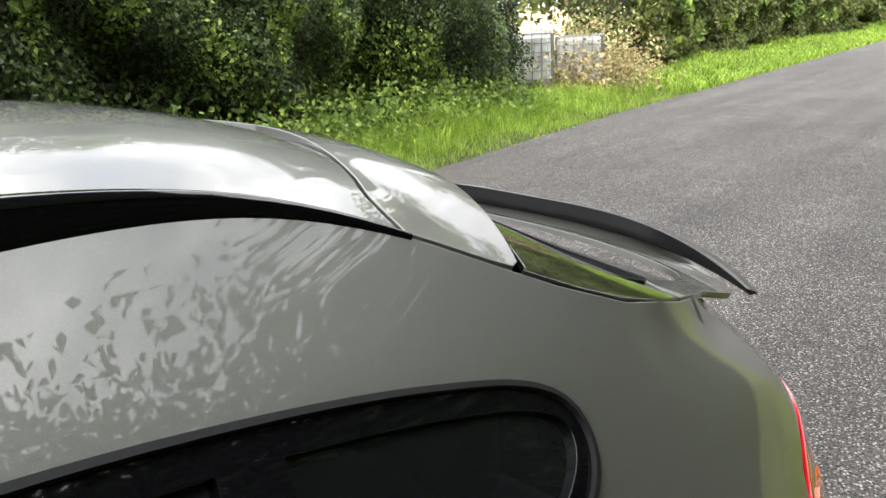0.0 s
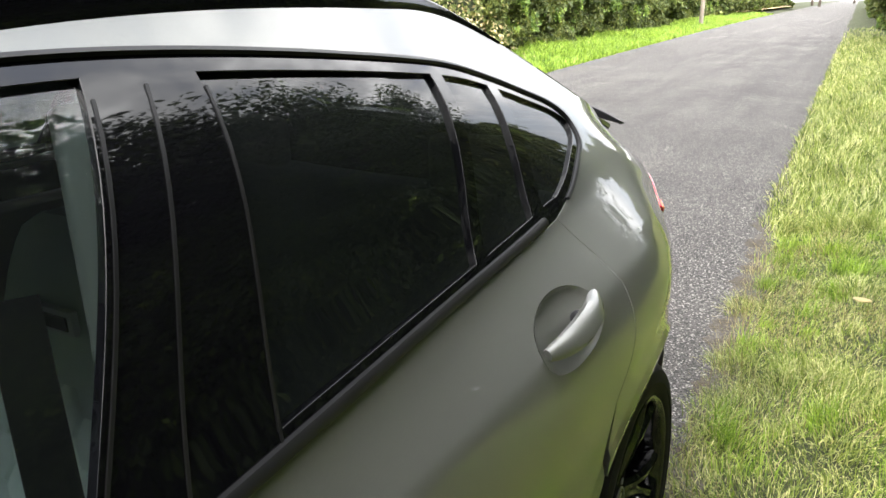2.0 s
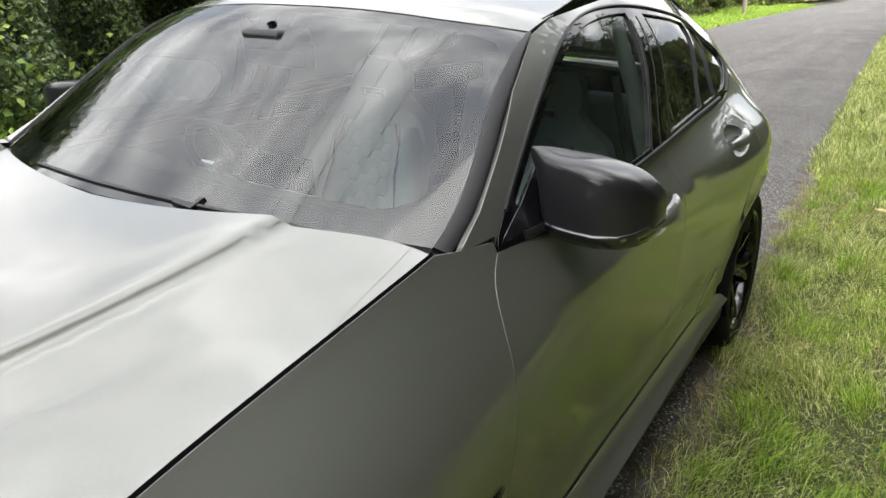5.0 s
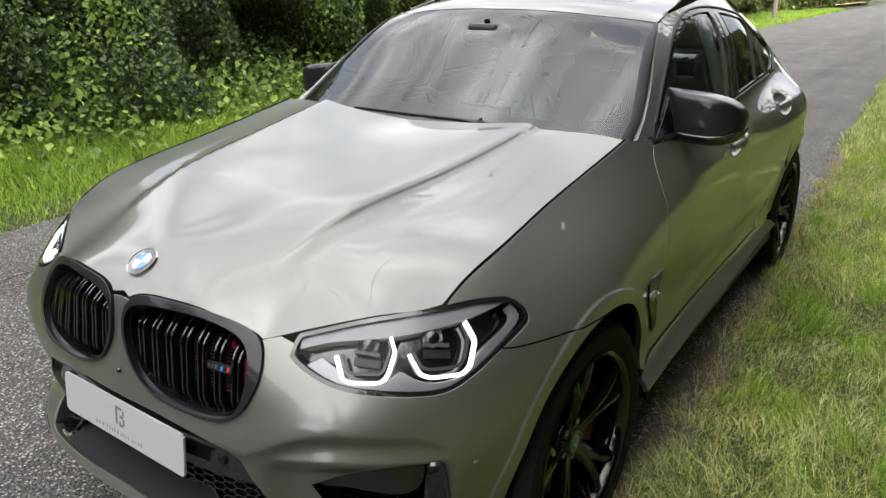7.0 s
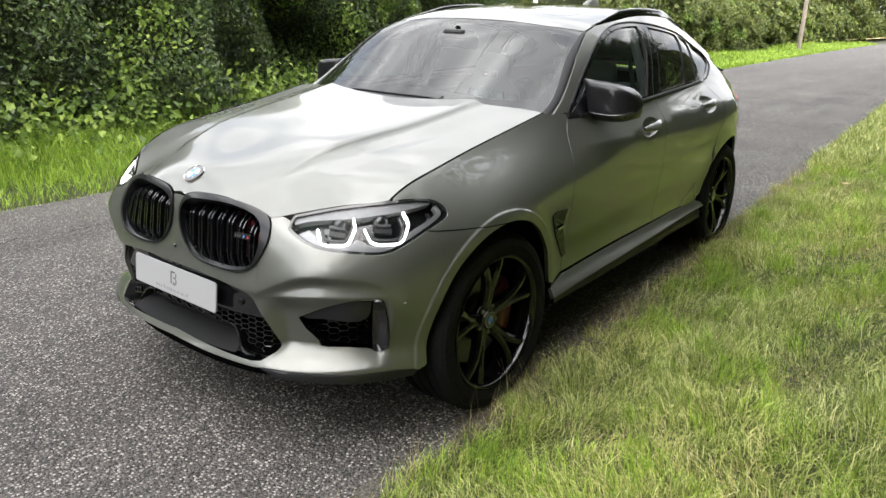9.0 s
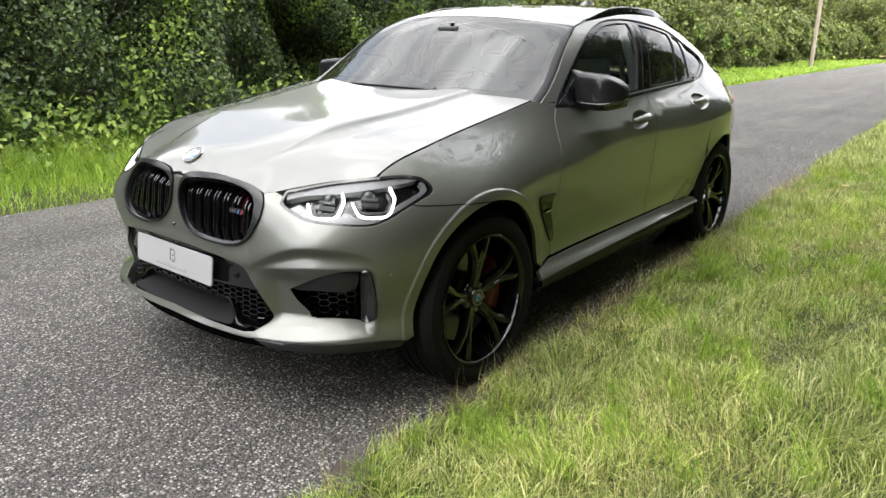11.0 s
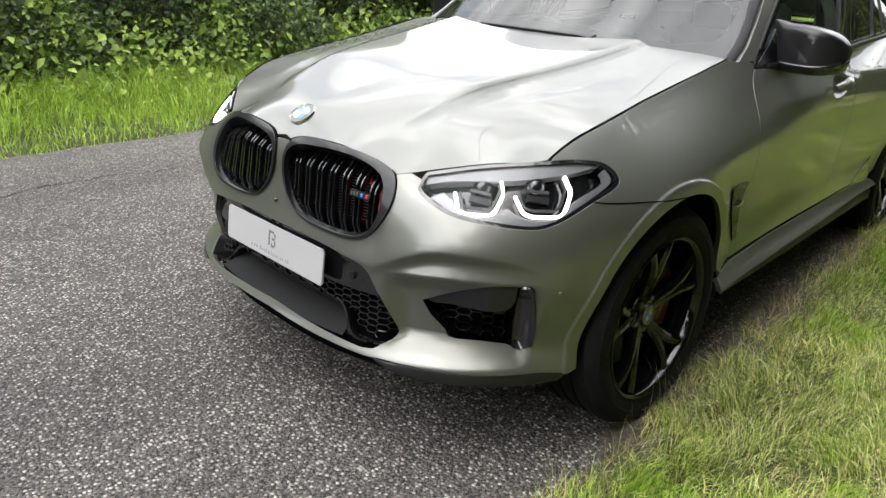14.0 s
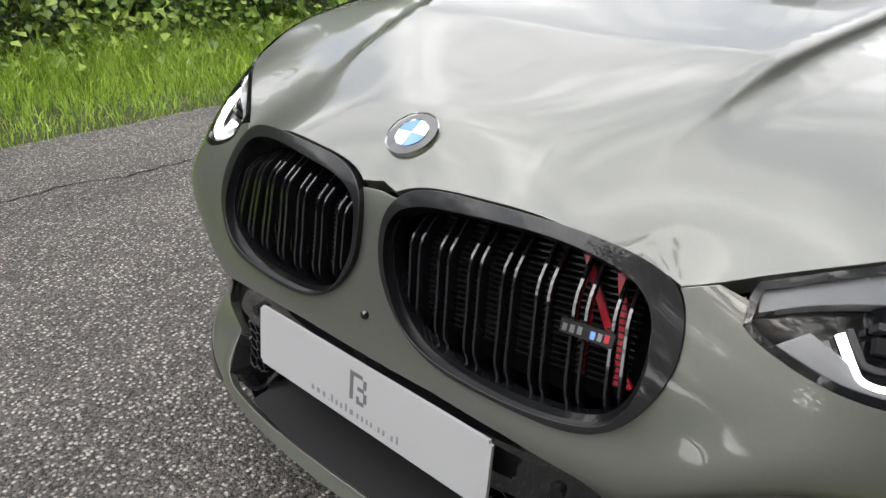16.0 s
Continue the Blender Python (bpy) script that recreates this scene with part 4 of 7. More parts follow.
def skin(name, loops, surf, mat, parent=None, label="", step=.03, depth=.018, gap=.0022, out=0.0, sides=(1,), creases=()):
    """A panel cut from a surface: a smooth face with a turned-in edge. sides: 1 the left of the car, -1 its mirror image."""
    loops = [np.asarray(l, float) for l in loops]
    loops = [l if (area(l) > 0) == (i == 0) else l[::-1] for i, l in enumerate(loops)]
    loops = [shrink(l, gap) for l in loops]
    uv, fs, lines = fill(loops, step, creases)
    p, n = surf(uv[:, 0], uv[:, 1], out), normals_of(surf, uv, out)
    verts, norms, faces = [p], [n], [fs]
    count = len(p)
    if depth:
        for l in lines:
            q, m = surf(l[:, 0], l[:, 1], out), normals_of(surf, l, out)
            t = np.roll(q, -1, 0) - np.roll(q, 1, 0)
            t /= np.linalg.norm(t, axis=1, keepdims=True) + 1e-12
            side = np.cross(t, m)
            r = .0015
            ring = [(q, m), (q + side * r * .7 - m * r * .3, (m + side)), (q + side * r - m * r, side), (q + side * r - m * depth, side)]
            k = len(l)
            i = np.arange(k)
            j = (i + 1) % k
            base = count
            for pts, nn in ring:
                verts.append(pts), norms.append(nn / (np.linalg.norm(nn, axis=1, keepdims=True) + 1e-12))
                count += k
            for a in range(3):
                lo_, hi_ = base + a * k, base + (a + 1) * k
                faces += [np.stack([lo_ + i, hi_ + i, hi_ + j], 1), np.stack([lo_ + i, hi_ + j, lo_ + j], 1)]
    v, nn, f = np.concatenate(verts), np.concatenate(norms), np.concatenate(faces)
    all_v, all_n, all_f = [], [], []
    for k, s in enumerate(sides):
        all_v.append(v * (s, 1, 1)), all_n.append(nn * (s, 1, 1))
        all_f.append((f if s > 0 else f[:, ::-1]) + k * len(v))
    v, nn, f = np.concatenate(all_v), np.concatenate(all_n), np.concatenate(all_f)
    me = bpy.data.meshes.new(name)
    me.from_pydata(v.tolist(), [], f.tolist())
    me.polygons.foreach_set("use_smooth", np.ones(len(f), bool))
    me.materials.append(mat)
    me.update()
    me.normals_split_custom_set_from_vertices(nn.tolist())
    return part(name, me, mat, parent, label)


def sweep(path, profile, closed=False, up=None, close_profile=True):
    """A strip of the given profile (pairs: sideways, outwards) along a chain of points with their outward directions."""
    path = np.asarray(path, float)
    t = np.roll(path, -1, 0) - np.roll(path, 1, 0)
    if not closed:
        t[0], t[-1] = path[1] - path[0], path[-1] - path[-2]
    t /= np.linalg.norm(t, axis=1, keepdims=True) + 1e-12
    up = np.asarray(up, float)
    if up.ndim == 1:
        up = np.tile(up, (len(path), 1))
    side = np.cross(t, up)
    side /= np.linalg.norm(side, axis=1, keepdims=True) + 1e-12
    up = np.cross(side, t)
    prof = np.asarray(profile, float)
    if prof.ndim == 2:
        prof = np.tile(prof, (len(path), 1, 1))
    v = (path[:, None] + side[:, None] * prof[..., :1] + up[:, None] * prof[..., 1:]).reshape(-1, 3)
    m, k = len(path), prof.shape[1]
    f = []
    for i in range(m if closed else m - 1):
        a, b = i * k, ((i + 1) % m) * k
        for j in range(k if close_profile else k - 1):
            f.append((a + j, a + (j + 1) % k, b + (j + 1) % k, b + j))
    if not closed and close_profile:
        f += [tuple(range(k))[::-1], tuple((m - 1) * k + j for j in range(k))]
    return v, f


def mirrored(data):
    v, f = data
    return np.asarray(v, float) * (-1, 1, 1), [tuple(q)[::-1] for q in f]


def shade_smooth(ob, angle=40):
    me = ob.data
    me.polygons.foreach_set("use_smooth", np.ones(len(me.polygons), bool))
    me.set_sharp_from_angle(angle=radians(angle))
    return ob


def soft(ob, width=.004, segments=2, angle=40):
    """Rounded edges on a small part."""
    b = ob.modifiers.new("round", "BEVEL")
    b.width, b.segments, b.limit_method, b.angle_limit = width, segments, "ANGLE", radians(angle)
    return shade_smooth(ob, 60)


def disc_arc(s0, z0, r, a0, a1, n=24):
    a = np.radians(np.linspace(a0, a1, n))
    return np.stack([s0 + r * np.cos(a), z0 + r * np.sin(a)], 1)


# ---- outlines on the body, as way round the plan line and height ----
FRONT_S, REAR_S, AXLE_Z, ARCH = 1.488, 4.352, .368, .414
KIDNEY = curve_of([(.024, .80), (.030, .868), (.075, .903), (.17, .912), (.275, .908), (.37, .893), (.44, .868), (.466, .84), (.473, .792), (.458, .745), (.424, .697),
                   (.375, .670), (.30, .664), (.20, .668), (.123, .682), (.070, .715), (.036, .76)], 84, True)
LAMP = curve_of([(.533, .826), (.537, .850), (.545, .866)], 5).tolist() + curve_of([(.56, .869), (.67, .888), (.80, .902), (.99, .913), (1.10, .914), (1.17, .906)], 22).tolist() + \
    curve_of([(1.185, .900), (1.207, .878), (1.205, .855), (1.165, .838), (1.10, .817), (1.03, .792), (.955, .766), (.90, .757), (.82, .760), (.71, .768), (.64, .779), (.585, .797), (.55, .813)], 42).tolist()
LAMP = np.array(LAMP)
INTAKE = np.array([(0, .638), (.149, .634), (.266, .624), (.361, .611)] + curve_of([(.361, .611), (.395, .601), (.418, .578)], 6)[1:].tolist() + [(.460, .512), (.503, .422)] +
                  curve_of([(.503, .422), (.509, .405), (.498, .388)], 5)[1:].tolist() + [(.45, .358), (.41, .353), (.2, .364), (0, .372)])
FOG = np.array(curve_of([(.572, .517), (.66, .557), (.78, .600), (.83, .607)], 14).tolist() + [(.895, .606)] + curve_of([(.905, .595), (.917, .53), (.928, .45), (.925, .405)], 8).tolist() +
               [(.892, .388), (.85, .399), (.76, .406), (.68, .407), (.66, .410), (.643, .430), (.597, .474)])
FRONT_ARCH = disc_arc(FRONT_S, AXLE_Z, ARCH, 186, -6, 60)
REAR_ARCH = disc_arc(REAR_S, AXLE_Z, ARCH + .006, 186, -6, 60)


def arch_piece(arch, lo, hi):
    """The stretch of an arch from its lo-th to its hi-th fraction."""
    k = len(arch) - 1
    return arch[int(round(lo * k)):int(round(hi * k)) + 1]


# ---- body panels ----
# front bumper: between the grilles, under the lamps, to the wheel arch
i_top, i_out = int(np.argmin(((KIDNEY - (.030, .876)) ** 2).sum(1))), int(np.argmin(((KIDNEY - (.462, .852)) ** 2).sum(1)))
under_kidney = np.concatenate([KIDNEY[i_top::-1], KIDNEY[:i_out - 1:-1]])
i_lamp0 = int(np.argmin(((LAMP - (1.10, .817)) ** 2).sum(1)))
under_lamp = LAMP[i_lamp0:][::-1]
arch_front = FRONT_ARCH[FRONT_ARCH[:, 0] < FRONT_S]
arch_low = arch_front[arch_front[:, 1] < .795][::-1]


FOLD = spline([.44, .472, .546, .61, .716, .786, .852, .889, .93], [.614, .627, .659, .681, .688, .683, .671, .657, .636])
LEDGE = spline([.44, .49, .574, .672, .776, .887, .93], [.590, .598, .605, .612, .6136, .6137, .612])


def bend(x, w):
    """Nothing below zero and x above it, with a rounded corner of width w."""
    return np.maximum(x, 0) + w * np.log1p(np.exp(-np.abs(x) / w))


def press(s, z):
    """How far the scoop between the fold and the ledge, and the undercut below, lie out of the skin."""
    top, ledge = FOLD(np.clip(s, .44, .93)), LEDGE(np.clip(s, .44, .93))
    span = ease((s - .44) / .10) * (1 - ease((s - .88) / .06))
    u, h = top - z, top - ledge
    return 1.3 * span * (-.50 * bend(u, .002) + .78 * bend(u - .40 * h, .009) - .83 * bend(u - h, .002) + .55 * bend(u - h - .055, .006)) * np.clip((z - .342) / .075, 0, 1)


def front_at(s, z, out=0.0):
    """The front of the body with the shelf under the lamps pressed in and the lower blade drawn out."""
    s, z = np.asarray(s, float), np.asarray(z, float)
    d = press(s, z)
    lip = .005 * np.exp(-((z - .338) / .018) ** 2) * (1 - ease((s - .80) / .2))
    brow = np.where(s < .44, .612, FOLD(np.clip(s, .44, .93)))
    lip = lip + .015 * np.exp(-((z - brow) / np.where(z > brow, .055, .024)) ** 2) * (1 - ease((s - .70) / .2))
    arch_ring = np.hypot(s - FRONT_S, z - AXLE_Z)
    flare = .010 * (1 - ease((arch_ring - ARCH - .036) / .012)) + .003 * np.exp(-((arch_ring - ARCH - .05) / .03) ** 2)
    return side_at(s, z, d + lip + flare + out)


def flank_at(s, z, out=0.0):
    """The side of the body with its flared wheel arches and the crease along the doors."""
    s, z = np.asarray(s, float), np.asarray(z, float)
    f = 0
    for centre, r in ((FRONT_S, ARCH), (REAR_S, ARCH + .006)):
        ring = np.hypot(s - centre, z - AXLE_Z) - r
        f = f + .010 * (1 - ease((ring - .036) / .012)) + .003 * np.exp(-((ring - .05) / .03) ** 2)
    crease = .982 + .050 * (s - 2.9)
    rise = ease((s - 2.05) / .6) * (1 - ease((s - 4.35) / .5))
    d = z - crease
    shoulder = np.where(d > 0, 1 - ease(d / .115), 1 - ease(-d / .20))
    f = f + (.014 * shoulder + .010 * np.exp(-np.abs(d) / .035) * (1 - ease(d / .12))) * rise
    hip = .010 * np.exp(-((s - 4.30) / .32) ** 2 - ((z - 1.0) / .10) ** 2)
    return side_at(s, z, f + hip + out)


bumper_c = np.concatenate([[(0, .882)], under_kidney, [(.50, .860)], LAMP[:3][::-1], under_lamp, [(1.16, .806)], arch_low, [(1.05, .312), (.95, .326), (.78, .331), (.60, .338), (.48, .341), (.43, .338), (.3, .344), (0, .352)], INTAKE[::-1]])
front_lips = [disc_arc(FRONT_S, AXLE_Z, ARCH + k, 200, -20, 70) for k in (.036, .042, .048)]
rear_lips = [disc_arc(REAR_S, AXLE_Z, ARCH + .006 + k, 200, -20, 50) for k in (.036, .048)]
edge_lines = [[(float(u), float(line(u)) + k) for u in np.linspace(.47, .915, 44)] for line in (FOLD, LEDGE) for k in (-.005, 0, .005)]
skin("front_bumper", [bumper_c, FOG], front_at, PAINT, sides=(1, -1), step=.010, gap=.0, creases=edge_lines + [[(.52, .400), (.64, .400)], [(.50, .347), (.70, .347), (.90, .347)]] + front_lips)

# dark strip that draws the shaded joint between bumper and wing
for s in (1, -1):
    run = curve_of([(1.095, .8165), (1.13, .810), tuple(arch_low[0] if arch_low[0][1] > arch_low[-1][1] else arch_low[-1])], 14)
    data = sweep(front_at(run[:, 0], run[:, 1], -.002), [(-.0020, -.010), (-.0020, .0035), (.0020, .0035), (.0020, -.010)], up=normals_of(front_at, run, 0))
    part("bumper_seam", data if s > 0 else mirrored(data), MATT_BLACK)

# wings
bon_line = curve_of(BONNET_EDGE[3:], 30)
i_a = int(np.argmin(((LAMP - (.99, .913)) ** 2).sum(1)))
lamp_top_back = LAMP[i_a:i_lamp0 + 1]
DOOR_FRONT = curve_of([(2.215, 1.092), (2.17, 1.05), (2.135, .985), (2.112, .92), (2.075, .80), (2.05, .62), (2.04, .43)], 24)
arch_back = FRONT_ARCH[(FRONT_ARCH[:, 0] > FRONT_S - .34) & (FRONT_ARCH[:, 1] > .41)]
arch_back = arch_back[arch_back[:, 0] > 1.20]
wing = np.concatenate([lamp_top_back[::-1], bon_line[1:], [(2.108, 1.122), (2.216, 1.112)], DOOR_FRONT, [(1.93, .40)], arch_back[::-1], [(1.16, .806)]])
for s in (1, -1):
    skin("front_wing", [wing], flank_at, PAINT, sides=(s,), step=.018, creases=front_lips)

# doors: rows of the belt line, the sill line and the shut lines
BELT = curve_of([(2.215, 1.092), (2.5, 1.087), (2.8, 1.098), (3.19, 1.116), (3.55, 1.130), (3.85, 1.142), (4.02, 1.152), (4.12, 1.160)], 40)
B_LINE = curve_of([(3.19, 1.116), (3.195, 1.0), (3.19, .85), (3.18, .6), (3.17, .43)], 14)
ARCH_DOOR = arch_piece(REAR_ARCH, .0, .40)
C_LINE = curve_of([(4.12, 1.160), (4.135, 1.10), (4.125, 1.03), (4.09, .93), (4.02, .845)], 16)
HANDLES = {"front": (2.985, .985, .118, .046), "rear": (3.90, 1.035, .118, .046)}


def oval(c, n=36, k=1.0):
    s, z, a, b = c
    t = np.linspace(0, 2 * np.pi, n, endpoint=False)
    return np.stack([s + a * k * np.cos(t), z + b * k * np.sin(t) + .10 * a * np.cos(t)], 1)


i_b = int(np.argmin(np.abs(BELT[:, 0] - 3.19)))
front_door = np.concatenate([DOOR_FRONT[::-1], BELT[1:i_b + 1], B_LINE[1:], [(3.17, .425), (2.04, .425)]])
low_arch = REAR_ARCH[(REAR_ARCH[:, 0] < 4.03) & (REAR_ARCH[:, 1] > .45)]
rear_door = np.concatenate([BELT[i_b:], C_LINE[1:], shrink(low_arch, 0)[::-1] + (-.012, .012), [(3.87, .425), (3.17, .425)], B_LINE[::-1][:-1]])
for s in (1, -1):
    for name, outline, c in (("front_door", front_door, HANDLES["front"]), ("rear_door", rear_door, HANDLES["rear"])):
        door = skin(name, [outline, oval(c)], flank_at, PAINT, sides=(s,), step=.03, creases=rear_lips if name == "rear_door" else ())
        cup = lambda u, v, o, c=c: flank_at(u, v, o - .030 * np.sqrt(np.clip(1 - ((u - c[0]) / c[2]) ** 2 - ((v - c[1] - .10 * (u - c[0])) / c[3]) ** 2, 0, 1)))
        skin("handle_cup", [oval(c)], cup, PAINT, door, sides=(s,), step=.012, depth=0, gap=-.001)
        t = np.linspace(0, 1, 15)
        run_s, run_z = c[0] - .112 + .224 * t, c[1] + .012 + .022 * (t - .5)
        lift = .006 + .030 * np.sin(np.pi * np.clip(t, .02, .98)) ** .6
        path = flank_at(run_s, run_z, lift)
        up = normals_of(flank_at, np.stack([run_s, run_z], 1), 0)
        width = .010 + .013 * np.sin(np.pi * np.clip(t, .0, 1)) ** .7
        prof = np.stack([np.stack([width * a, b * (.5 + .5 * width / .02)], -1) for a, b in ((-1, -.006), (-.85, .005), (-.3, .010), (.3, .010), (.85, .005), (1, -.006), (.5, -.009), (-.5, -.009))], 1)
        data = sweep(path, prof, up=up)
        shade_smooth(part("door_handle", data if s > 0 else mirrored(data), PAINT, door), 50)
        lock_p = flank_at(np.array([c[0] + .05]), np.array([c[1] - .004]), -.018)[0]
        bm = bmesh.new()
        bmesh.ops.create_uvsphere(bm, u_segments=12, v_segments=8, radius=.017)
        bmesh.ops.translate(bm, vec=(lock_p[0] * s, lock_p[1], lock_p[2]), verts=bm.verts)
        shade_smooth(part("lock_cover", bm, SATIN_BLACK, door))

# rear quarter: from the rear door round to the tail, and the roof pillar up to the rear window
pillar_top = [(2.117, 1.116), (2.210, 1.168), (2.342, 1.262), (2.482, 1.364), (2.590, 1.422), (2.685, 1.470)]
pillar_top += [(k, float(roof_edge(np.array([k]))[0, 2]) - .003) for k in (2.85, 3.1, 3.4, 3.7, 3.95, 4.15, 4.30, 4.42, 4.46, 4.49, 4.56, 4.64, 4.76, 4.95, 5.08)] + [(5.2, 1.195)]
DLO_TOP = curve_of([(2.215, 1.100), (2.33, 1.190), (2.46, 1.280), (2.60, 1.362), (2.74, 1.430), (2.88, 1.480), (3.0, 1.507), (3.19, 1.523), (3.40, 1.519), (3.65, 1.499), (3.87, 1.476), (4.0, 1.458), (4.15, 1.427),
                    (4.28, 1.396), (4.40, 1.364), (4.475, 1.338), (4.515, 1.308), (4.515, 1.280), (4.485, 1.252), (4.40, 1.226), (4.27, 1.190), (4.12, 1.160)], 100)
i_c = int(np.argmin(((DLO_TOP - (4.12, 1.160)) ** 2).sum(1)))
TAIL_LAMP = curve_of([(4.86, 1.003), (4.93, 1.035), (5.03, 1.048), (5.15, 1.05), (5.4, 1.03), (5.62, 1.01), (5.62, .95), (5.4, .925), (5.2, .92), (5.05, .935), (4.93, .965)], 44, True)
arch_rear = REAR_ARCH[(REAR_ARCH[:, 0] > 4.03) & (REAR_ARCH[:, 1] > .45)]
quarter = np.concatenate([pillar_top[::-1], [(2.225, 1.118), (2.216, 1.104)], DLO_TOP[1:], C_LINE[1:], arch_rear, [(4.80, .60), (4.90, .80), (4.885, .945), (4.852, 1.003), (4.925, 1.041), (5.03, 1.053), (5.2, 1.055)]])
for s in (1, -1):
    skin("quarter_panel", [quarter], flank_at, PAINT, sides=(s,), step=.025, creases=rear_lips)

# tail: bumper, tailgate skin below the spoiler
skin("rear_bumper", [np.array([(4.80, .44), (4.805, .60), (4.905, .80), (4.895, .945), (4.93, .96), (5.05, .93), (5.2, .915), (5.62, .915), (6.05, .915), (6.05, .33), (5.2, .33), (4.86, .36)])], flank_at, PAINT, sides=(1, -1), step=.04)
skin("tailgate", [np.array([(5.205, 1.19), (5.205, 1.06), (5.4, 1.035), (5.63, 1.015), (5.63, .92), (6.05, .92), (6.05, 1.16), (5.5, 1.18)])], flank_at, PAINT, sides=(1, -1), step=.04)
for s in (1, -1):
    lamp = skin("tail_lamp", [TAIL_LAMP], flank_at, TAIL_RED, sides=(s,), step=.02, out=.004, label="red tail lamp lens")
    skin("side_segment", [curve_of([(4.88, .998), (4.95, .972), (5.06, .95), (5.08, .965), (5.0, .99), (4.93, 1.01)], 20, True)], flank_at, TAIL_ORANGE, lamp, sides=(s,), step=.015, out=.0085, depth=.004)

# sills, arch linings and an added black inner sheet that shades the panel gaps
for s in (1, -1):
    sill = skin("sill", [np.array([(1.885, .350), (1.90, .390), (2.04, .414), (3.87, .420), (3.93, .404), (3.95, .376), (3.0, .362), (2.1, .355)])], lambda u, v, o: side_at(u, v, .014 * ease((.418 - np.asarray(v)) / .065) + o), PAINT, sides=(s,), step=.03)
    skin("sill_strip", [np.array([(1.90, .358), (3.95, .382), (3.95, .25), (1.92, .25)])], side_at, SATIN_BLACK, sill, sides=(s,), step=.05, out=-.022)
    skin("sill_end", [curve_of([(3.62, .428), (3.70, .47), (3.80, .53), (3.835, .545), (3.86, .47), (3.87, .428)], 24, True)], flank_at, GLOSS_BLACK, sill, sides=(s,), step=.03, out=.003)
shell = np.array([(1.95, .25), (6.06, .28), (6.06, 1.12), (5.2, 1.15), (4.4, 1.15), (4.1, 1.13), (2.2, 1.06), (1.97, 1.07)])
skin("inner_shell", [shell, disc_arc(REAR_S, AXLE_Z - .05, .43, 0, 360, 41)[:-1]], side_at, MATT_BLACK, sides=(1, -1), step=.06, out=-.05, depth=0, gap=0)
for s in (1, -1):
    for axle in (0, 2.864):
        a = np.radians(np.linspace(-8, 188, 28))
        lining = []
        centre = REAR_S if axle else FRONT_S
        lining.append(flank_at(centre + .430 * np.cos(a), AXLE_Z + .430 * np.sin(a), -.014) * (s, 1, 1))
        lining.append(np.stack([np.full(28, .60 * s), axle + .435 * np.cos(a), AXLE_Z + .43 * np.sin(a)], -1))
        v = np.concatenate(lining)
        i = np.arange(27)
        f = np.stack([i, i + 1, i + 29, i + 28], 1).tolist()
        c = len(v)
        v = np.concatenate([v, [(.60 * s, axle, AXLE_Z)]])
        f += [(28 + k, 29 + k, c) for k in range(27)]
        shade_smooth(part("arch_lining", (v, f), MATT_BLACK))
# floor pan under the car
part("underbody", box((-.70, -.45, .25), (.70, 3.6, .29)), MATT_BLACK)

# bonnet
rear_edge = curve_of([(BONNET_RIM[-1][0], BONNET_RIM[-1][1]), (.66, .565), (.45, .485), (.22, .435), (0, .42)], 16)
kid_top = KIDNEY[i_top:i_out + 1]
kt = side_at(kid_top[:, 0], kid_top[:, 1])[:, :2] + (0, -.004)
front_edge = np.concatenate([[(0, -.756)], kt, BONNET_RIM[1:2, :2], side_at(np.array([.66, .781, .90, .988]), np.array([.887, .902, .909, .915]))[:, :2]])
side_edge = side_at(bon_line[1:, 0], bon_line[1:, 1])[:, :2]
half = np.concatenate([front_edge, side_edge, rear_edge[1:]])
whole = np.concatenate([half, (half * (-1, 1))[-2:0:-1]])
skin("bonnet", [whole], bonnet_at, PAINT, step=.022, depth=.03, gap=.0045, creases=[[(k * float(RIDGE(y)) + q, float(y)) for y in np.linspace(-.55, .41, 40)] for k in (1, -1) for q in (-.011, 0, .011)])
# black strip laid along the bonnet's edge to draw the shade of its gap
for s in (1, -1):
    data = sweep(flank_at(bon_line[:, 0], bon_line[:, 1], -.003), [(-.0032, -.012), (-.0032, .002), (.0032, .002), (.0032, -.012)], up=normals_of(flank_at, bon_line, 0))
    part("bonnet_seal", data if s > 0 else mirrored(data), MATT_BLACK)
part("engine_bay", box((-.68, -.55, .60), (.68, .45, .84)), MATT_BLACK)
# ---- roof, screens, side glass and trim ----
def both_sides(half):
    half = np.asarray(half, float)
    m = (half * (-1, 1))[::-1]
    m = m[np.abs(m[:, 0]) > 1e-6]
    return np.concatenate([half, m])


SCREEN = np.concatenate([curve_of([(0, .425), (.22, .438), (.41, .475), (.60, .555), (.742, .625)], 14), curve_of([(.742, .625), (.738, .72), (.708, .85), (.672, .99), (.640, 1.185)], 12)[1:], curve_of([(.640, 1.185), (.50, 1.128), (.36, 1.097), (.18, 1.080), (0, 1.074)], 12)[1:]])
screen = skin("windscreen", [both_sides(SCREEN)], top_at, GLASS_SCREEN, step=.04, depth=0, gap=.003)
screen.visible_shadow = False
inner = np.concatenate([curve_of([(0, .535), (.25, .545), (.45, .575), (.58, .63)], 10), curve_of([(.58, .63), (.655, .70), (.668, .80), (.64, .95), (.612, 1.09)], 10)[1:], curve_of([(.612, 1.09), (.585, 1.115), (.40, 1.078), (.20, 1.062), (0, 1.056)], 10)[1:]])
frit = skin("screen_border", [both_sides(shrink(SCREEN[::1], 0)), both_sides(inner)], top_at, SATIN_BLACK, screen, step=.03, depth=0, gap=.002, out=-.014, label="black ceramic border of the windscreen")
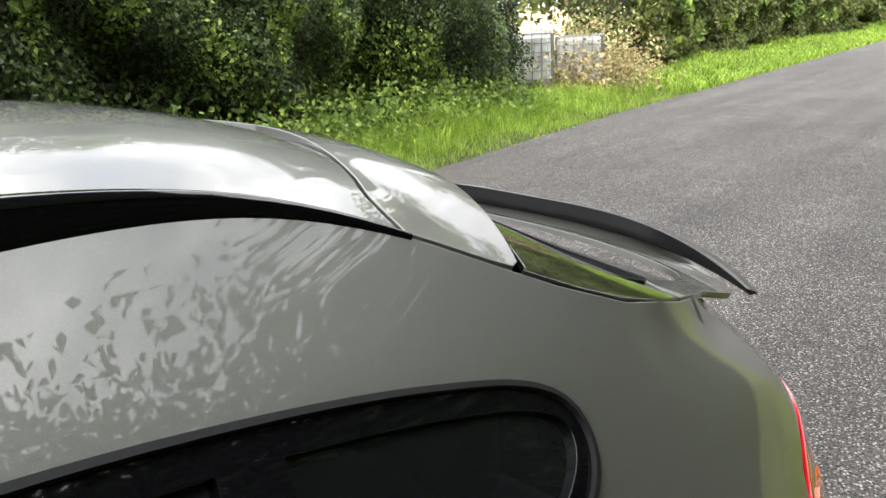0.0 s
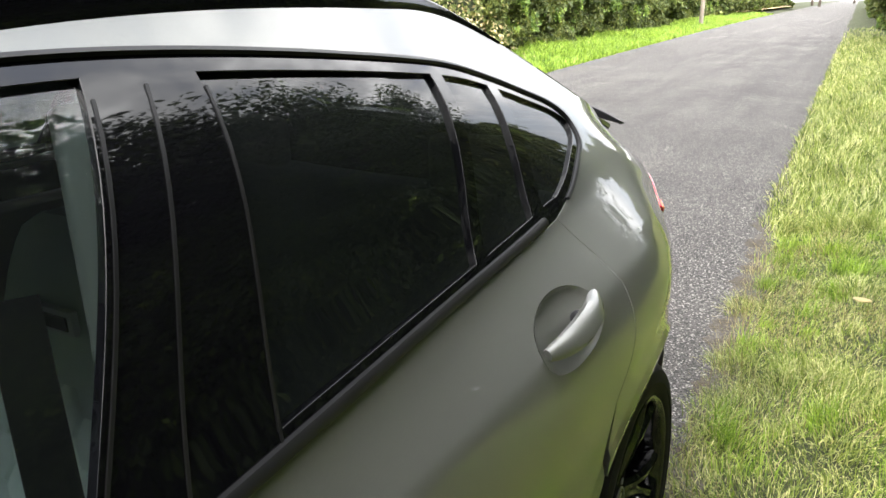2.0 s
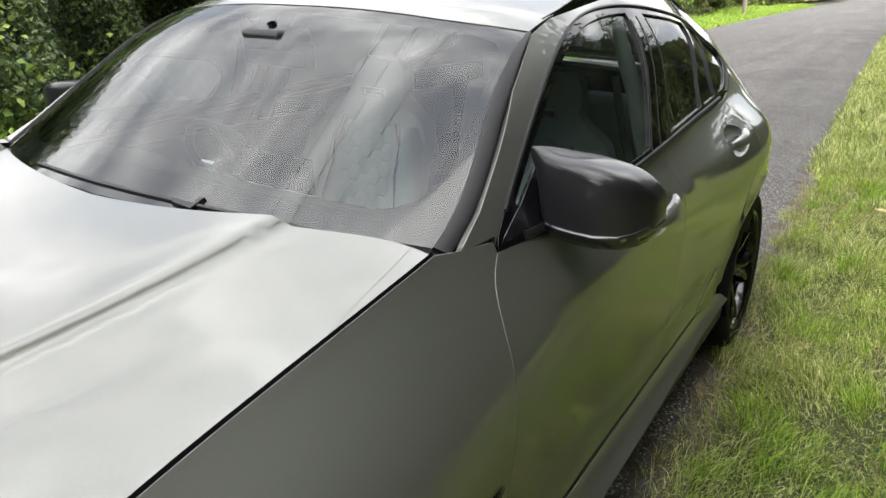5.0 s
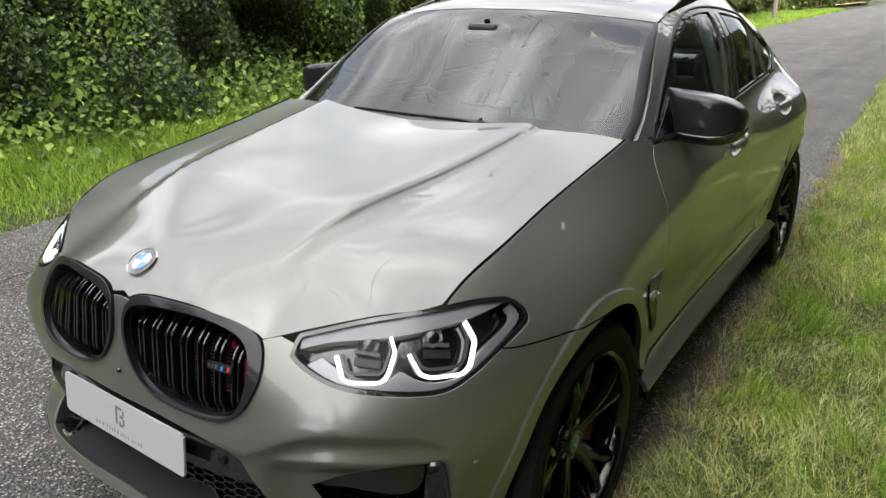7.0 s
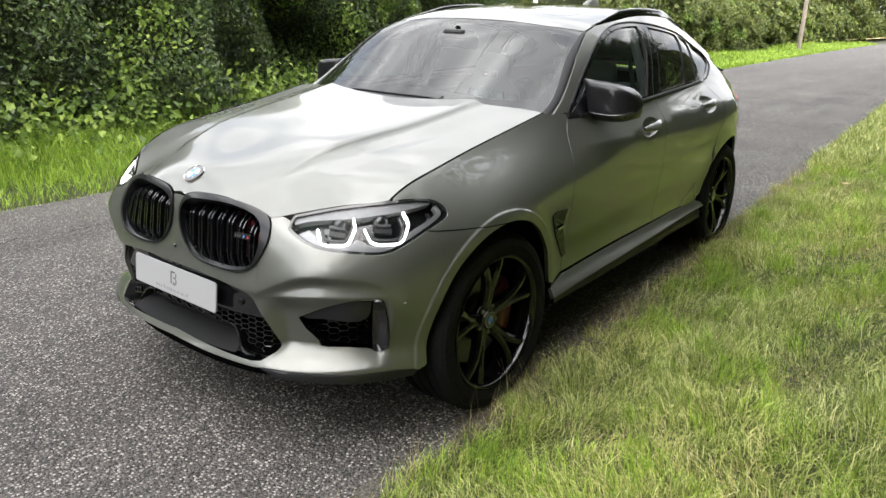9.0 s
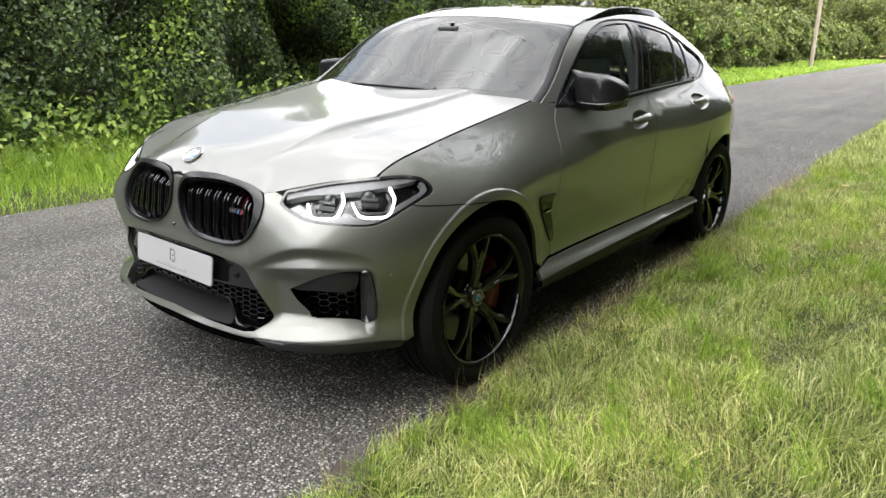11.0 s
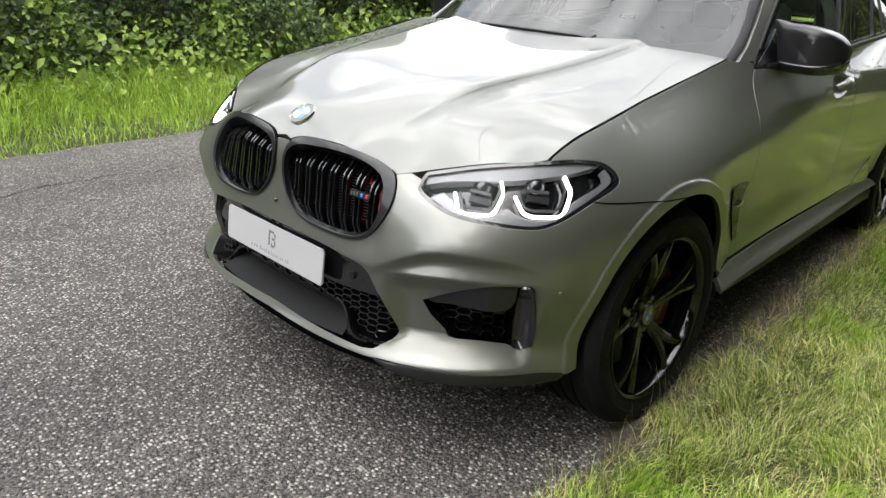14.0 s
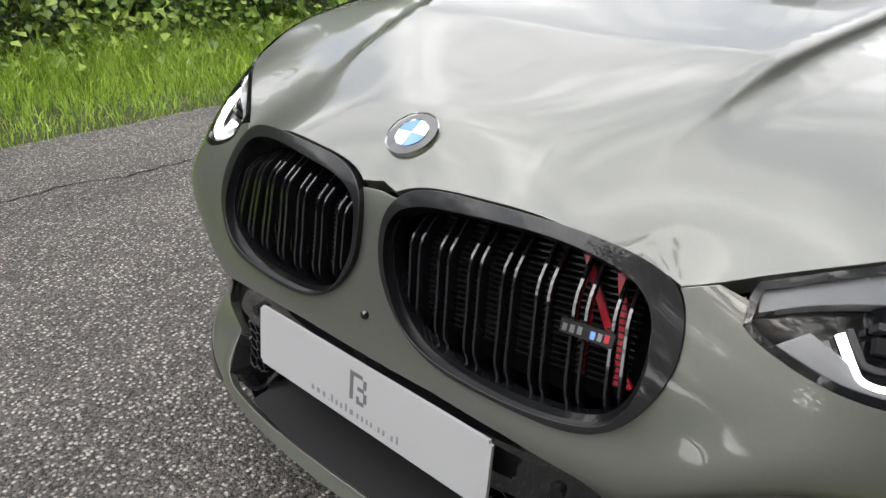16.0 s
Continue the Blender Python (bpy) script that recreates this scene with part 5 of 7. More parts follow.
ROOF = np.concatenate([curve_of([(0, 1.078), (.18, 1.084), (.36, 1.101), (.50, 1.132), (.640, 1.19)], 12), curve_of([(.640, 1.19), (.632, 1.32)] + [(edge_x(y) + .002, y) for y in (1.6, 1.9, 2.3, 2.6, 2.8, 2.905)], 24)[1:], curve_of([(edge_x(2.905) + .002, 2.905), (.45, 2.935), (.384, 2.972), (.20, 3.045), (0, 3.085)], 12)[1:]])
GLASS_ROOF = both_sides(np.concatenate([curve_of([(0, 1.26), (.25, 1.27), (.42, 1.30)], 6), curve_of([(.42, 1.30), (.46, 1.36), (.455, 1.8), (.44, 2.35)], 8)[1:], curve_of([(.44, 2.35), (.38, 2.40), (.2, 2.42), (0, 2.425)], 6)[1:]]))
skin("roof", [both_sides(ROOF), GLASS_ROOF], top_at, PAINT, step=.035, depth=.006)
skin("glass_roof", [GLASS_ROOF], top_at, GLOSS_BLACK, step=.05, depth=.01, label="black panoramic glass roof")
skin("headlining", [both_sides(ROOF)], top_at, GREY_PLASTIC, step=.08, depth=0, gap=.03, out=-.035)

# top edge of the tailgate, its window and the gloss black cheeks
lid = np.concatenate([curve_of([(0, 3.09), (.20, 3.05), (.384, 2.977), (.45, 2.940), (edge_x(2.912), 2.912)], 16), [(edge_x(y), y) for y in (2.95, 2.99, 3.03)], curve_of([(edge_x(3.04) - .012, 3.05), (.50, 3.10), (.30, 3.19), (0, 3.23)], 14)])
lid_at = lambda x, y, o=0.0: top_at(x, y, o + .034 * ease((np.asarray(y, float) - 2.98 - .0 * np.asarray(x, float)) / .22) * (1 - np.clip(np.abs(x) / .66, 0, 1) ** 4))
skin("roof_spoiler", [both_sides(lid)], lid_at, PAINT, step=.02, depth=.012)
REAR_GLASS = np.concatenate([curve_of([(0, 3.14), (.30, 3.10), (.50, 3.05)], 8), curve_of([(.50, 3.05), (.535, 3.25), (.53, 3.45), (.50, 3.62)], 8)[1:], curve_of([(.50, 3.62), (.30, 3.70), (0, 3.73)], 8)[1:]])
skin("rear_window", [both_sides(REAR_GLASS)], top_at, GLASS_DARK, step=.05, depth=.008, out=-.004, label="dark tinted rear window")
cheek = np.array([(edge_x(y), y) for y in (3.04, 3.12, 3.20, 3.30, 3.39)] + [(.588, 3.39), (.535, 3.25), (.512, 3.10), (edge_x(3.05) - .012, 3.056)])
for s in (1, -1):
    ob = skin("pillar_trim", [cheek], lambda x, y, o: top_at(x, y, o), GLOSS_BLACK, sides=(s,), step=.03, depth=.008, out=.001)
rear_deck = np.concatenate([curve_of([(0, 3.735), (.30, 3.705), (.50, 3.625), (.545, 3.40), (edge_x(3.395), 3.395)], 16), [tuple(side_at(k, z)[:2]) for k, z in ((5.0, 1.266), (5.08, 1.240), (5.2, 1.197))], curve_of([(.572, 3.66), (.55, 3.75), (.40, 3.84), (0, 3.87)], 12)])
deck_at = lambda x, y, o=0.0: top_at(x, y, o) * (1, 1, 1) + np.stack([np.zeros_like(np.asarray(x, float)), np.zeros_like(np.asarray(x, float)), .05 * ease((np.asarray(y, float) - 3.45) / .4) * (1 - np.clip(np.abs(np.asarray(x, float)) / .64, 0, 1) ** 3)], -1)
skin("boot_deck", [both_sides(rear_deck)], deck_at, PAINT, step=.03, depth=.012)
# carbon lip spoiler along the boot edge
px = np.linspace(-.60, .60, 41)
py = 3.86 - .16 * np.abs(px / .60) ** 2.6
pz = 1.222 - .040 * np.abs(px / .60) ** 3
k = 1 - .75 * np.abs(px / .60) ** 4
prof = np.stack([np.stack([a * k, b * k], -1) for a, b in ((-.075, -.012), (-.045, .010), (-.005, .026), (.022, .042), (.030, .040), (.020, .012), (.0, -.015))], 1)
lip = shade_smooth(part("lip_spoiler", sweep(np.stack([px, py, pz], -1), prof[:, ::-1] * (1, 1), up=(0, 0, 1)), CARBON, label="dark carbon lip spoiler"), 50)

# side windows: a gloss black frame with four panes
def clip(poly, p, q):
    """The part of a loop that lies to the left of the line from p to q."""
    out = []
    p, q = np.asarray(p, float), np.asarray(q, float)
    side = lambda r: (q[0] - p[0]) * (r[1] - p[1]) - (q[1] - p[1]) * (r[0] - p[0])
    for a, b in zip(poly, np.roll(poly, -1, 0)):
        sa, sb = side(a), side(b)
        if sa >= 0:
            out.append(a)
        if (sa >= 0) != (sb >= 0):
            out.append(a + (b - a) * sa / (sa - sb))
    return np.array(out)


DLO = np.concatenate([BELT, DLO_TOP[::-1][1:-1]])
if area(DLO) < 0:
    DLO = DLO[::-1]
light = shrink(DLO, .021)
light[:, 1] = np.maximum(light[:, 1], np.interp(light[:, 0], BELT[:, 0], BELT[:, 1]) + .030)
panes = {
    "front_window": (clip(clip(light, (2.30, 1.6), (2.33, 1.1)), (3.068, 1.1), (3.312, 1.6)), GLASS_FRONT),
    "rear_window_pane": (clip(clip(light, (3.42, 1.6), (3.29, 1.1)), (3.768, 1.1), (3.886, 1.5)), GLASS_DARK),
    "fixed_pane": (clip(clip(light, (3.935, 1.5), (3.798, 1.1)), (4.005, 1.1), (4.145, 1.5)), GLASS_DARK),
    "quarter_window": (clip(clip(light, (4.205, 1.5), (4.06, 1.1)), (9, 1.1), (9, 1.5)), GLASS_DARK),
}
for s in (1, -1):
    frame_ob = skin("window_frame", [DLO] + [p for p, _ in panes.values()], flank_at, TRIM_BLACK, sides=(s,), step=.03, depth=.014, gap=.001, out=.001)
    for name, (loop, mat) in panes.items():
        skin(name, [loop], flank_at, mat, frame_ob, sides=(s,), step=.05, depth=0, gap=-.004, out=-.008).visible_shadow = False
    for line in ([(3.262, 1.484), (3.165, 1.28), (3.088, 1.125)], [(3.392, 1.484), (3.335, 1.28), (3.302, 1.13)], [(3.325, 1.492), (3.235, 1.29), (3.18, 1.125)]):
        run = curve_of(line, 14)
        data = sweep(flank_at(run[:, 0], run[:, 1], .001), [(-.0022, -.003), (-.0018, .0018), (.0018, .0018), (.0022, -.003)], up=normals_of(flank_at, run, 0))
        shade_smooth(part("pillar_seal", data if s > 0 else mirrored(data), SATIN_BLACK, frame_ob), 50)
    for off, w, mat, name in ((.010, .010, SATIN_BLACK, "belt_seal"),):
        run = BELT[2:-2] + (0, off)
        up = normals_of(flank_at, run, 0)
        data = sweep(flank_at(run[:, 0], run[:, 1], .003), [(-w, -.002), (-w * .8, .005), (0, .008), (w * .8, .005), (w, -.002)], up=up)
        shade_smooth(part(name, data if s > 0 else mirrored(data), mat, frame_ob), 50)
    run = DLO_TOP[3:-3]
    up = normals_of(flank_at, run, 0)
    data = sweep(flank_at(run[:, 0], run[:, 1], .001), [(-.004, -.002), (-.003, .006), (.003, .006), (.004, -.002)], up=up)
    shade_smooth(part("roof_seal", data if s > 0 else mirrored(data), SATIN_BLACK, frame_ob), 50)

    # roof rails
    run_y = np.linspace(1.285, 2.915, 60)
    t = np.linspace(0, 1, 60)
    thin = np.clip(np.minimum((1 - t) / .30, t / .22), 0, 1) ** .85
    rail_x = np.array([edge_x(y) for y in run_y]) + .002
    rail = np.stack([rail_x * s, run_y, top_at(rail_x, run_y)[:, 2]], -1)
    arch = (.010 + .016 * thin) * (.15 + .85 * thin)
    wide = .003 + .009 * thin
    prof = np.stack([np.stack([a * wide, b * arch + c], -1) for a, b, c in ((-1, 0, -.010), (-1, .45, 0), (-.7, .88, 0), (0, 1.05, 0), (.6, .95, 0), (.95, .62, 0), (.95, .52, 0))], 1)
    shade_smooth(part("roof_rail", sweep(rail, prof if s > 0 else (prof * (-1, 1))[:, ::-1], up=(0, 0, 1)), GLOSS_BLACK), 40)
    foot = np.stack([np.stack([a * wide, b * arch + c], -1) for a, b, c in ((.2, 0, -.016), (.2, .50, 0), (.90, .48, 0), (1.1, .05, 0), (1.35, 0, -.008), (1.4, 0, -.020))], 1)
    shade_smooth(part("rail_foot", sweep(rail, foot if s > 0 else (foot * (-1, 1))[:, ::-1], up=(0, 0, 1)), TRIM_BLACK), 40)
    # seal along the windscreen pillar
    edge = SCREEN[13:25]
    p3 = top_at(edge[:, 0], edge[:, 1], .002) * (s, 1, 1)
    lip_line = [(-.010, -.010), (-.008, .002), (.020, .007), (.027, .004), (.028, -.012)]
    lip_line = np.array(lip_line if s > 0 else [(-a, b) for a, b in lip_line[::-1]])
    fade = np.interp(np.arange(len(p3)), [0, len(p3) - 4, len(p3) - 1], [1, 1, .25])
    shade_smooth(part("screen_seal", sweep(p3, lip_line[None] * fade[:, None, None], up=(s * .5, -.4, .75)), SATIN_BLACK, screen), 50)

# shark-fin aerial
fin_y = np.linspace(2.40, 2.63, 9)
fin_h = .075 * np.sin(np.clip((fin_y - 2.39) / .25, 0, 1) * np.pi * .62) ** 1.1
v, f = [], []
for y, h in zip(fin_y, fin_h):
    z = float(top_at(0.0, y)[2]) - .004
    v += [(-.030, y, z), (-.018, y, z + h * .55), (-.004, y, z + h), (.004, y, z + h), (.018, y, z + h * .55), (.030, y, z)]
for i in range(8):
    f += [(i * 6 + j, i * 6 + j + 1, i * 6 + j + 7, i * 6 + j + 6) for j in range(5)]
f += [tuple(range(6))[::-1], tuple(range(48, 54))]
shade_smooth(part("aerial", (v, f), PAINT, label="painted shark-fin aerial"), 60)

# wipers at the foot of the windscreen
for x0, x1 in ((-.30, .28), (.16, .70)):
    xw = np.linspace(x0, x1, 12)
    yw = .452 + .145 * (np.abs(xw) / .72) ** 2.1
    p3 = top_at(xw, yw, .003)
    w = part("wiper", sweep(p3, [(-.006, -.004), (-.003, .004), (.003, .004), (.006, -.004)], up=(0, -.5, .8)), SATIN_BLACK)
    a = top_at(np.array([x1 - .06, x1 - .01]), np.array([.445 + .11 * (x1 / .72) ** 2, .445 + .11 * (x1 / .72) ** 2]), .004)
    part("pivot", sweep(np.concatenate([a, [a[1] + (0, .03, .012)]]), [(-.009, -.006), (-.007, .006), (.007, .006), (.009, -.006)], up=(0, -.4, .9)), SATIN_BLACK, w)
xs_ = np.linspace(-.70, .70, 25)
ys_ = .425 + .20 * np.abs(xs_ / .74) ** 2.2
shade_smooth(part("scuttle", sweep(np.stack([xs_, ys_ + .03, top_at(xs_, ys_)[:, 2] - .012], -1), [(-.06, -.03), (-.05, .0), (.05, .004), (.06, -.03)], up=(0, 0, 1)), SATIN_BLACK), 50)
# ---- front: grilles, lamps, intakes, plate, badge ----
KID_IN = curve_of([(.035, .80), (.041, .856), (.080, .882), (.15, .891), (.231, .893), (.306, .887), (.377, .869), (.414, .849), (.431, .826), (.438, .795), (.436, .752), (.423, .716), (.400, .691), (.36, .678), (.30, .672), (.20, .675), (.122, .688), (.076, .715), (.047, .760)], 80, True)


def span_at(loop, s):
    """The lowest and highest place of a loop at the way s."""
    zs = []
    for a, b in zip(loop, np.roll(loop, -1, 0)):
        if (a[0] - s) * (b[0] - s) < 0:
            zs.append(a[1] + (b[1] - a[1]) * (s - a[0]) / (b[0] - a[0]))
    return min(zs), max(zs)


def on_front(s, z, out):
    return front_at(np.asarray(s, float), np.asarray(z, float), np.asarray(out, float) if np.ndim(out) else np.full(np.shape(s), float(out)))


def strip(path_sz, outs, profile, side=1, surf=None):
    """A bar along a line on the body, at the given distance outside it."""
    p = np.asarray(path_sz, float)
    up = normals_of(front_at, p, 0)
    data = sweep(on_front(p[:, 0], p[:, 1], outs), profile, up=up)
    return data if side > 0 else mirrored(data)


for s in (1, -1):
    grille = skin("kidney_grille", [KIDNEY, KID_IN], front_at, CARBON, sides=(s,), step=.012, depth=.045, gap=.0015, out=.010, label="carbon kidney grille frame with black double bars")
    ring = np.concatenate([KID_IN, KID_IN[:1]])
    shade_smooth(part("inner_frame", strip(KID_IN[np.r_[0:80, 0]], np.full(81, -.010), [(-.006, -.02), (-.006, .004), (.004, .002), (.004, -.02)], s), GLOSS_BLACK, grille), 50)
    skin("grille_back", [KID_IN], front_at, MATT_BLACK, grille, sides=(s,), step=.05, depth=0, gap=-.01, out=-.075)
    for c in np.linspace(.082, .398, 7):
        for o in (-.0085, .0085):
            lo_, hi_ = span_at(KID_IN, c + o)
            z = np.linspace(lo_ - .004, hi_ + .004, 16)
            u = (z - lo_) / (hi_ - lo_)
            outs = -.006 - .050 * ease((u - .68) / .32) - .016 * ease((.16 - u) / .16)
            path = np.stack([np.full(16, c + o) + .012 * (.5 - u) * (1 if c > .24 else .6), z], 1)
            shade_smooth(part("slat", strip(path, outs, [(-.0028, -.022), (-.0030, -.003), (-.0018, 0), (.0018, 0), (.0030, -.003), (.0028, -.022)], s), GLOSS_BLACK, grille), 35)
    # cooling fins behind the bars
    fins = []
    for z in np.arange(.70, .885, .0085):
        fins.append(strip([(.07, z), (.24, z), (.41, z)], np.full(3, -.062), [(-.0012, -.004), (-.0012, .004), (.0012, .004), (.0012, -.004)], s))
    v, f, n = [], [], 0
    for a, b in fins:
        v.append(a)
        f += [tuple(q + n for q in t) for t in b]
        n += len(a)
    part("radiator", (np.concatenate(v), f), SATIN_BLACK, grille)
    for line in ([(.30, .885), (.35, .80), (.41, .70)], [(.37, .84), (.39, .76), (.395, .70)]):
        shade_smooth(part("strut_brace", strip(curve_of(line, 10), np.full(10, -.064), [(-.005, -.004), (-.005, .004), (.005, .004), (.005, -.004)], s), RED_METAL, grille, "red painted strut behind the bars"))
# small silver model badge on the bars, drawn as plain shapes
tag_line = np.array([(.325, .792), (.36, .790), (.395, .787)])
tag = part("model_badge", strip(curve_of(tag_line, 6), np.full(6, .002), [(-.009, -.004), (-.009, .003), (.009, .003), (.009, -.004)], 1), SATIN_BLACK)
for c, mat in ((.368, BADGE_BLUE), (.377, BADGE_BLACK), (.386, RED_METAL)):
    part("stripe", strip([(c - .003, .7895), (c + .003, .789)], np.full(2, .0045), [(-.005, -.002), (-.005, .001), (.005, .001), (.005, -.002)], 1), mat, tag)
for c in (.331, .341, .351):
    part("mark", strip([(c - .003, .7915), (c + .003, .791)], np.full(2, .0045), [(-.005, -.002), (-.005, .001), (.005, .001), (.005, -.002)], 1), STEEL, tag)
bm = bmesh.new()
bmesh.ops.create_uvsphere(bm, u_segments=14, v_segments=8, radius=.008)
cp = on_front(np.array([.0]), np.array([.695]), 0.0)[0]
bmesh.ops.translate(bm, vec=tuple(cp), verts=bm.verts)
shade_smooth(part("front_camera", bm, GLOSS_BLACK))


def round_badge(place, normal, radius):
    """A round enamel badge: bright rim, dark ring, blue and white quarters."""
    thing = group("bonnet_badge")
    q = Vector(normal).to_track_quat("Z", "Y").to_matrix().to_4x4()
    m = Matrix.Translation(place) @ q

    def lathe(profile, mat, name, a0=0.0, a1=2 * math.pi, n=48):
        closed = abs(a1 - a0 - 2 * math.pi) < 1e-6
        v, f = [], []
        cols = n if closed else n + 1
        for i in range(cols):
            a = a0 + (a1 - a0) * i / n
            v += [m @ Vector((r * math.cos(a), r * math.sin(a), z)) for r, z in profile]
        k = len(profile)
        for i in range(n):
            b, c = i * k, ((i + 1) % cols) * k
            f += [(b + j, b + j + 1, c + j + 1, c + j) for j in range(k - 1)][::1]
        ob = part(name, ([tuple(p) for p in v], [t[::-1] for t in f]), mat, thing)
        return shade_smooth(ob, 50)
    lathe([(radius * 1.0, -.004), (radius, .003), (radius * .975, .0045), (radius * .945, .003), (radius * .94, 0)], CHROME, "rim")
    lathe([(radius * .945, .0025), (radius * .62, .0040)], BADGE_BLACK, "dark_ring")
    lathe([(radius * .64, .0040), (radius * .62, .0052), (radius * .60, .0042)], CHROME, "inner_ring")
    for kk in range(4):
        lathe([(radius * .605, .0043), (.0005, .0050)], BADGE_BLUE if kk % 2 else BADGE_WHITE, "blue_quarter" if kk % 2 else "white_quarter", math.pi / 2 * kk, math.pi / 2 * (kk + 1), 12)
    return thing


bp = bonnet_at(np.array([0.0]), np.array([-.690]), .0005)[0]
bn = normals_of(bonnet_at, np.array([(0.0, -.690)]), 0)[0]
round_badge(bp, bn, .043)

# headlamps
def cornered(points, n):
    """A chain of n points along straight runs with tight corners."""
    p = np.asarray(points, float)
    t = np.concatenate([[0], np.cumsum(np.linalg.norm(np.diff(p, axis=0), axis=1))])
    q = np.linspace(0, t[-1], n)
    run = np.stack([np.interp(q, t, p[:, k]) for k in (0, 1)], 1)
    run[1:-1] = .25 * run[:-2] + .5 * run[1:-1] + .25 * run[2:]
    return run


for s in (1, -1):
    lamp = group("headlamp", label="lit headlamp with white angular light rings")
    skin("lamp_glass", [LAMP], front_at, GLASS_LAMP, lamp, sides=(s,), step=.02, depth=0, gap=.004, out=-.001).visible_shadow = False
    rim = LAMP[np.r_[0:len(LAMP), 0]]
    part("lamp_gasket", strip(shrink(LAMP[::-1], .004)[np.r_[0:len(LAMP), 0]], np.full(len(LAMP) + 1, -.003), [(-.005, -.05), (-.005, .002), (.005, .002), (.005, -.05)], s), GLOSS_BLACK, lamp)
    skin("housing", [LAMP], front_at, GLOSS_BLACK, lamp, sides=(s,), step=.025, depth=0, gap=-.01, out=-.060)
    brow = np.concatenate([curve_of([(.548, .862), (.67, .884), (.80, .898), (.99, .909), (1.10, .909), (1.17, .900)], 20), curve_of([(1.165, .893), (1.03, .880), (.92, .871), (.77, .860), (.62, .850), (.550, .836)], 20)])
    skin("brow", [brow], front_at, LAMP_CLEAR, lamp, sides=(s,), step=.015, depth=.03, gap=0, out=-.012, label="pale grey upper trim of the lamp")
    low = np.concatenate([curve_of([(.575, .808), (.64, .785), (.71, .774), (.82, .766), (.90, .763), (.955, .771), (1.03, .797), (1.10, .822), (1.16, .843), (1.192, .862), (1.185, .885)], 34), curve_of([(1.172, .880), (1.175, .865), (1.10, .835), (1.02, .805), (.985, .782), (.89, .776), (.845, .79), (.82, .80), (.79, .786), (.70, .780), (.655, .800), (.61, .822)], 34)])
    skin("chrome_tray", [low], front_at, LAMP_TRAY, lamp, sides=(s,), step=.012, depth=.02, gap=0, out=-.014, label="bright chrome tray under the light rings")
    for line, centre in (([(.645, .828), (.668, .789), (.690, .784), (.765, .784), (.783, .793), (.811, .838), (.802, .862)], (.731, .832)),
                         ([(.850, .832), (.872, .795), (.898, .787), (.980, .785), (1.004, .796), (1.042, .842), (1.036, .878)], (.935, .842))):
        run = cornered(line, 40)
        part("light_ring", strip(run, np.full(40, -.010), [(-.0036, -.014), (-.0036, -.001), (-.0024, .001), (.0024, .001), (.0036, -.001), (.0036, -.014)], s), LIGHT_GUIDE, lamp, "glowing white angular light ring")
        inner_run = shrink(np.concatenate([run, [centre]]), .011)[:40] if area(np.concatenate([run, [centre]])) > 0 else shrink(np.concatenate([run, [centre]])[::-1], .011)[::-1][:40]
        part("ribbed_guide", strip(inner_run, np.full(40, -.022), [(-.003, -.01), (-.003, 0), (.003, 0), (.003, -.01)], s), GREY_PLASTIC, lamp)
        for dz, r, mat, name in ((0, .030, GLOSS_BLACK, "projector"), ):
            p = on_front(np.array([centre[0]]), np.array([centre[1]]), -.050)[0] * (s, 1, 1)
            bm = bmesh.new()
            bmesh.ops.create_uvsphere(bm, u_segments=24, v_segments=14, radius=r)
            bmesh.ops.translate(bm, vec=tuple(p), verts=bm.verts)
            shade_smooth(part(name, bm, mat, lamp))
        shelf = np.array([(centre[0] - .04, centre[1] - .002), (centre[0] + .035, centre[1] - .008)])
        part("projector_shelf", strip(shelf, np.full(2, -.028), [(-.004, -.02), (-.004, .008), (.004, .008), (.004, -.02)], s), GREY_PLASTIC, lamp)
        part("projector_visor", strip(shelf + (0, -.018), np.full(2, -.034), [(-.009, -.01), (-.009, .004), (.009, .004), (.009, -.01)], s), SATIN_BLACK, lamp)

# lower intake: gloss band behind the plate, honeycomb, grey shelf
def honeycomb(loop, outs, cell, name, parent, s, deep=.012, wall=.0016):
    """Hexagonal mesh over the inside of a loop."""
    lo, hi = loop.min(0), loop.max(0)
    v, f, n = [], [], 0
    w, h = cell, cell * .42
    rows = int((hi[1] - lo[1]) / h) + 2
    edges = set()
    for r in range(rows):
        for c in range(int((hi[0] - lo[0]) / (w * .75)) + 3):
            cx, cz = lo[0] + c * w * .75, lo[1] + r * h * 1.0 + (c % 2) * h * .5
            hexa = [(round(cx + w * .5 * a, 4), round(cz + h * b, 4)) for a, b in ((-1, 0), (-.5, .5), (.5, .5), (1, 0), (.5, -.5), (-.5, -.5))]
            for a, b in zip(hexa, hexa[1:] + hexa[:1]):
                edges.add((min(a, b), max(a, b)))
    ends = np.array([np.add(a, b) / 2 for a, b in edges])
    inside = flat_sides(ends, [loop])
    for (a, b), ok in zip(edges, inside):
        if not ok:
            continue
        q, t = strip([a, b], np.full(2, outs), [(-wall, -deep), (-wall, 0), (wall, 0), (wall, -deep)], s)
        v.append(q)
        f += [tuple(k + n for k in x) for x in t]
        n += len(q)
    return part(name, (np.concatenate(v), f), GLOSS_BLACK, parent)


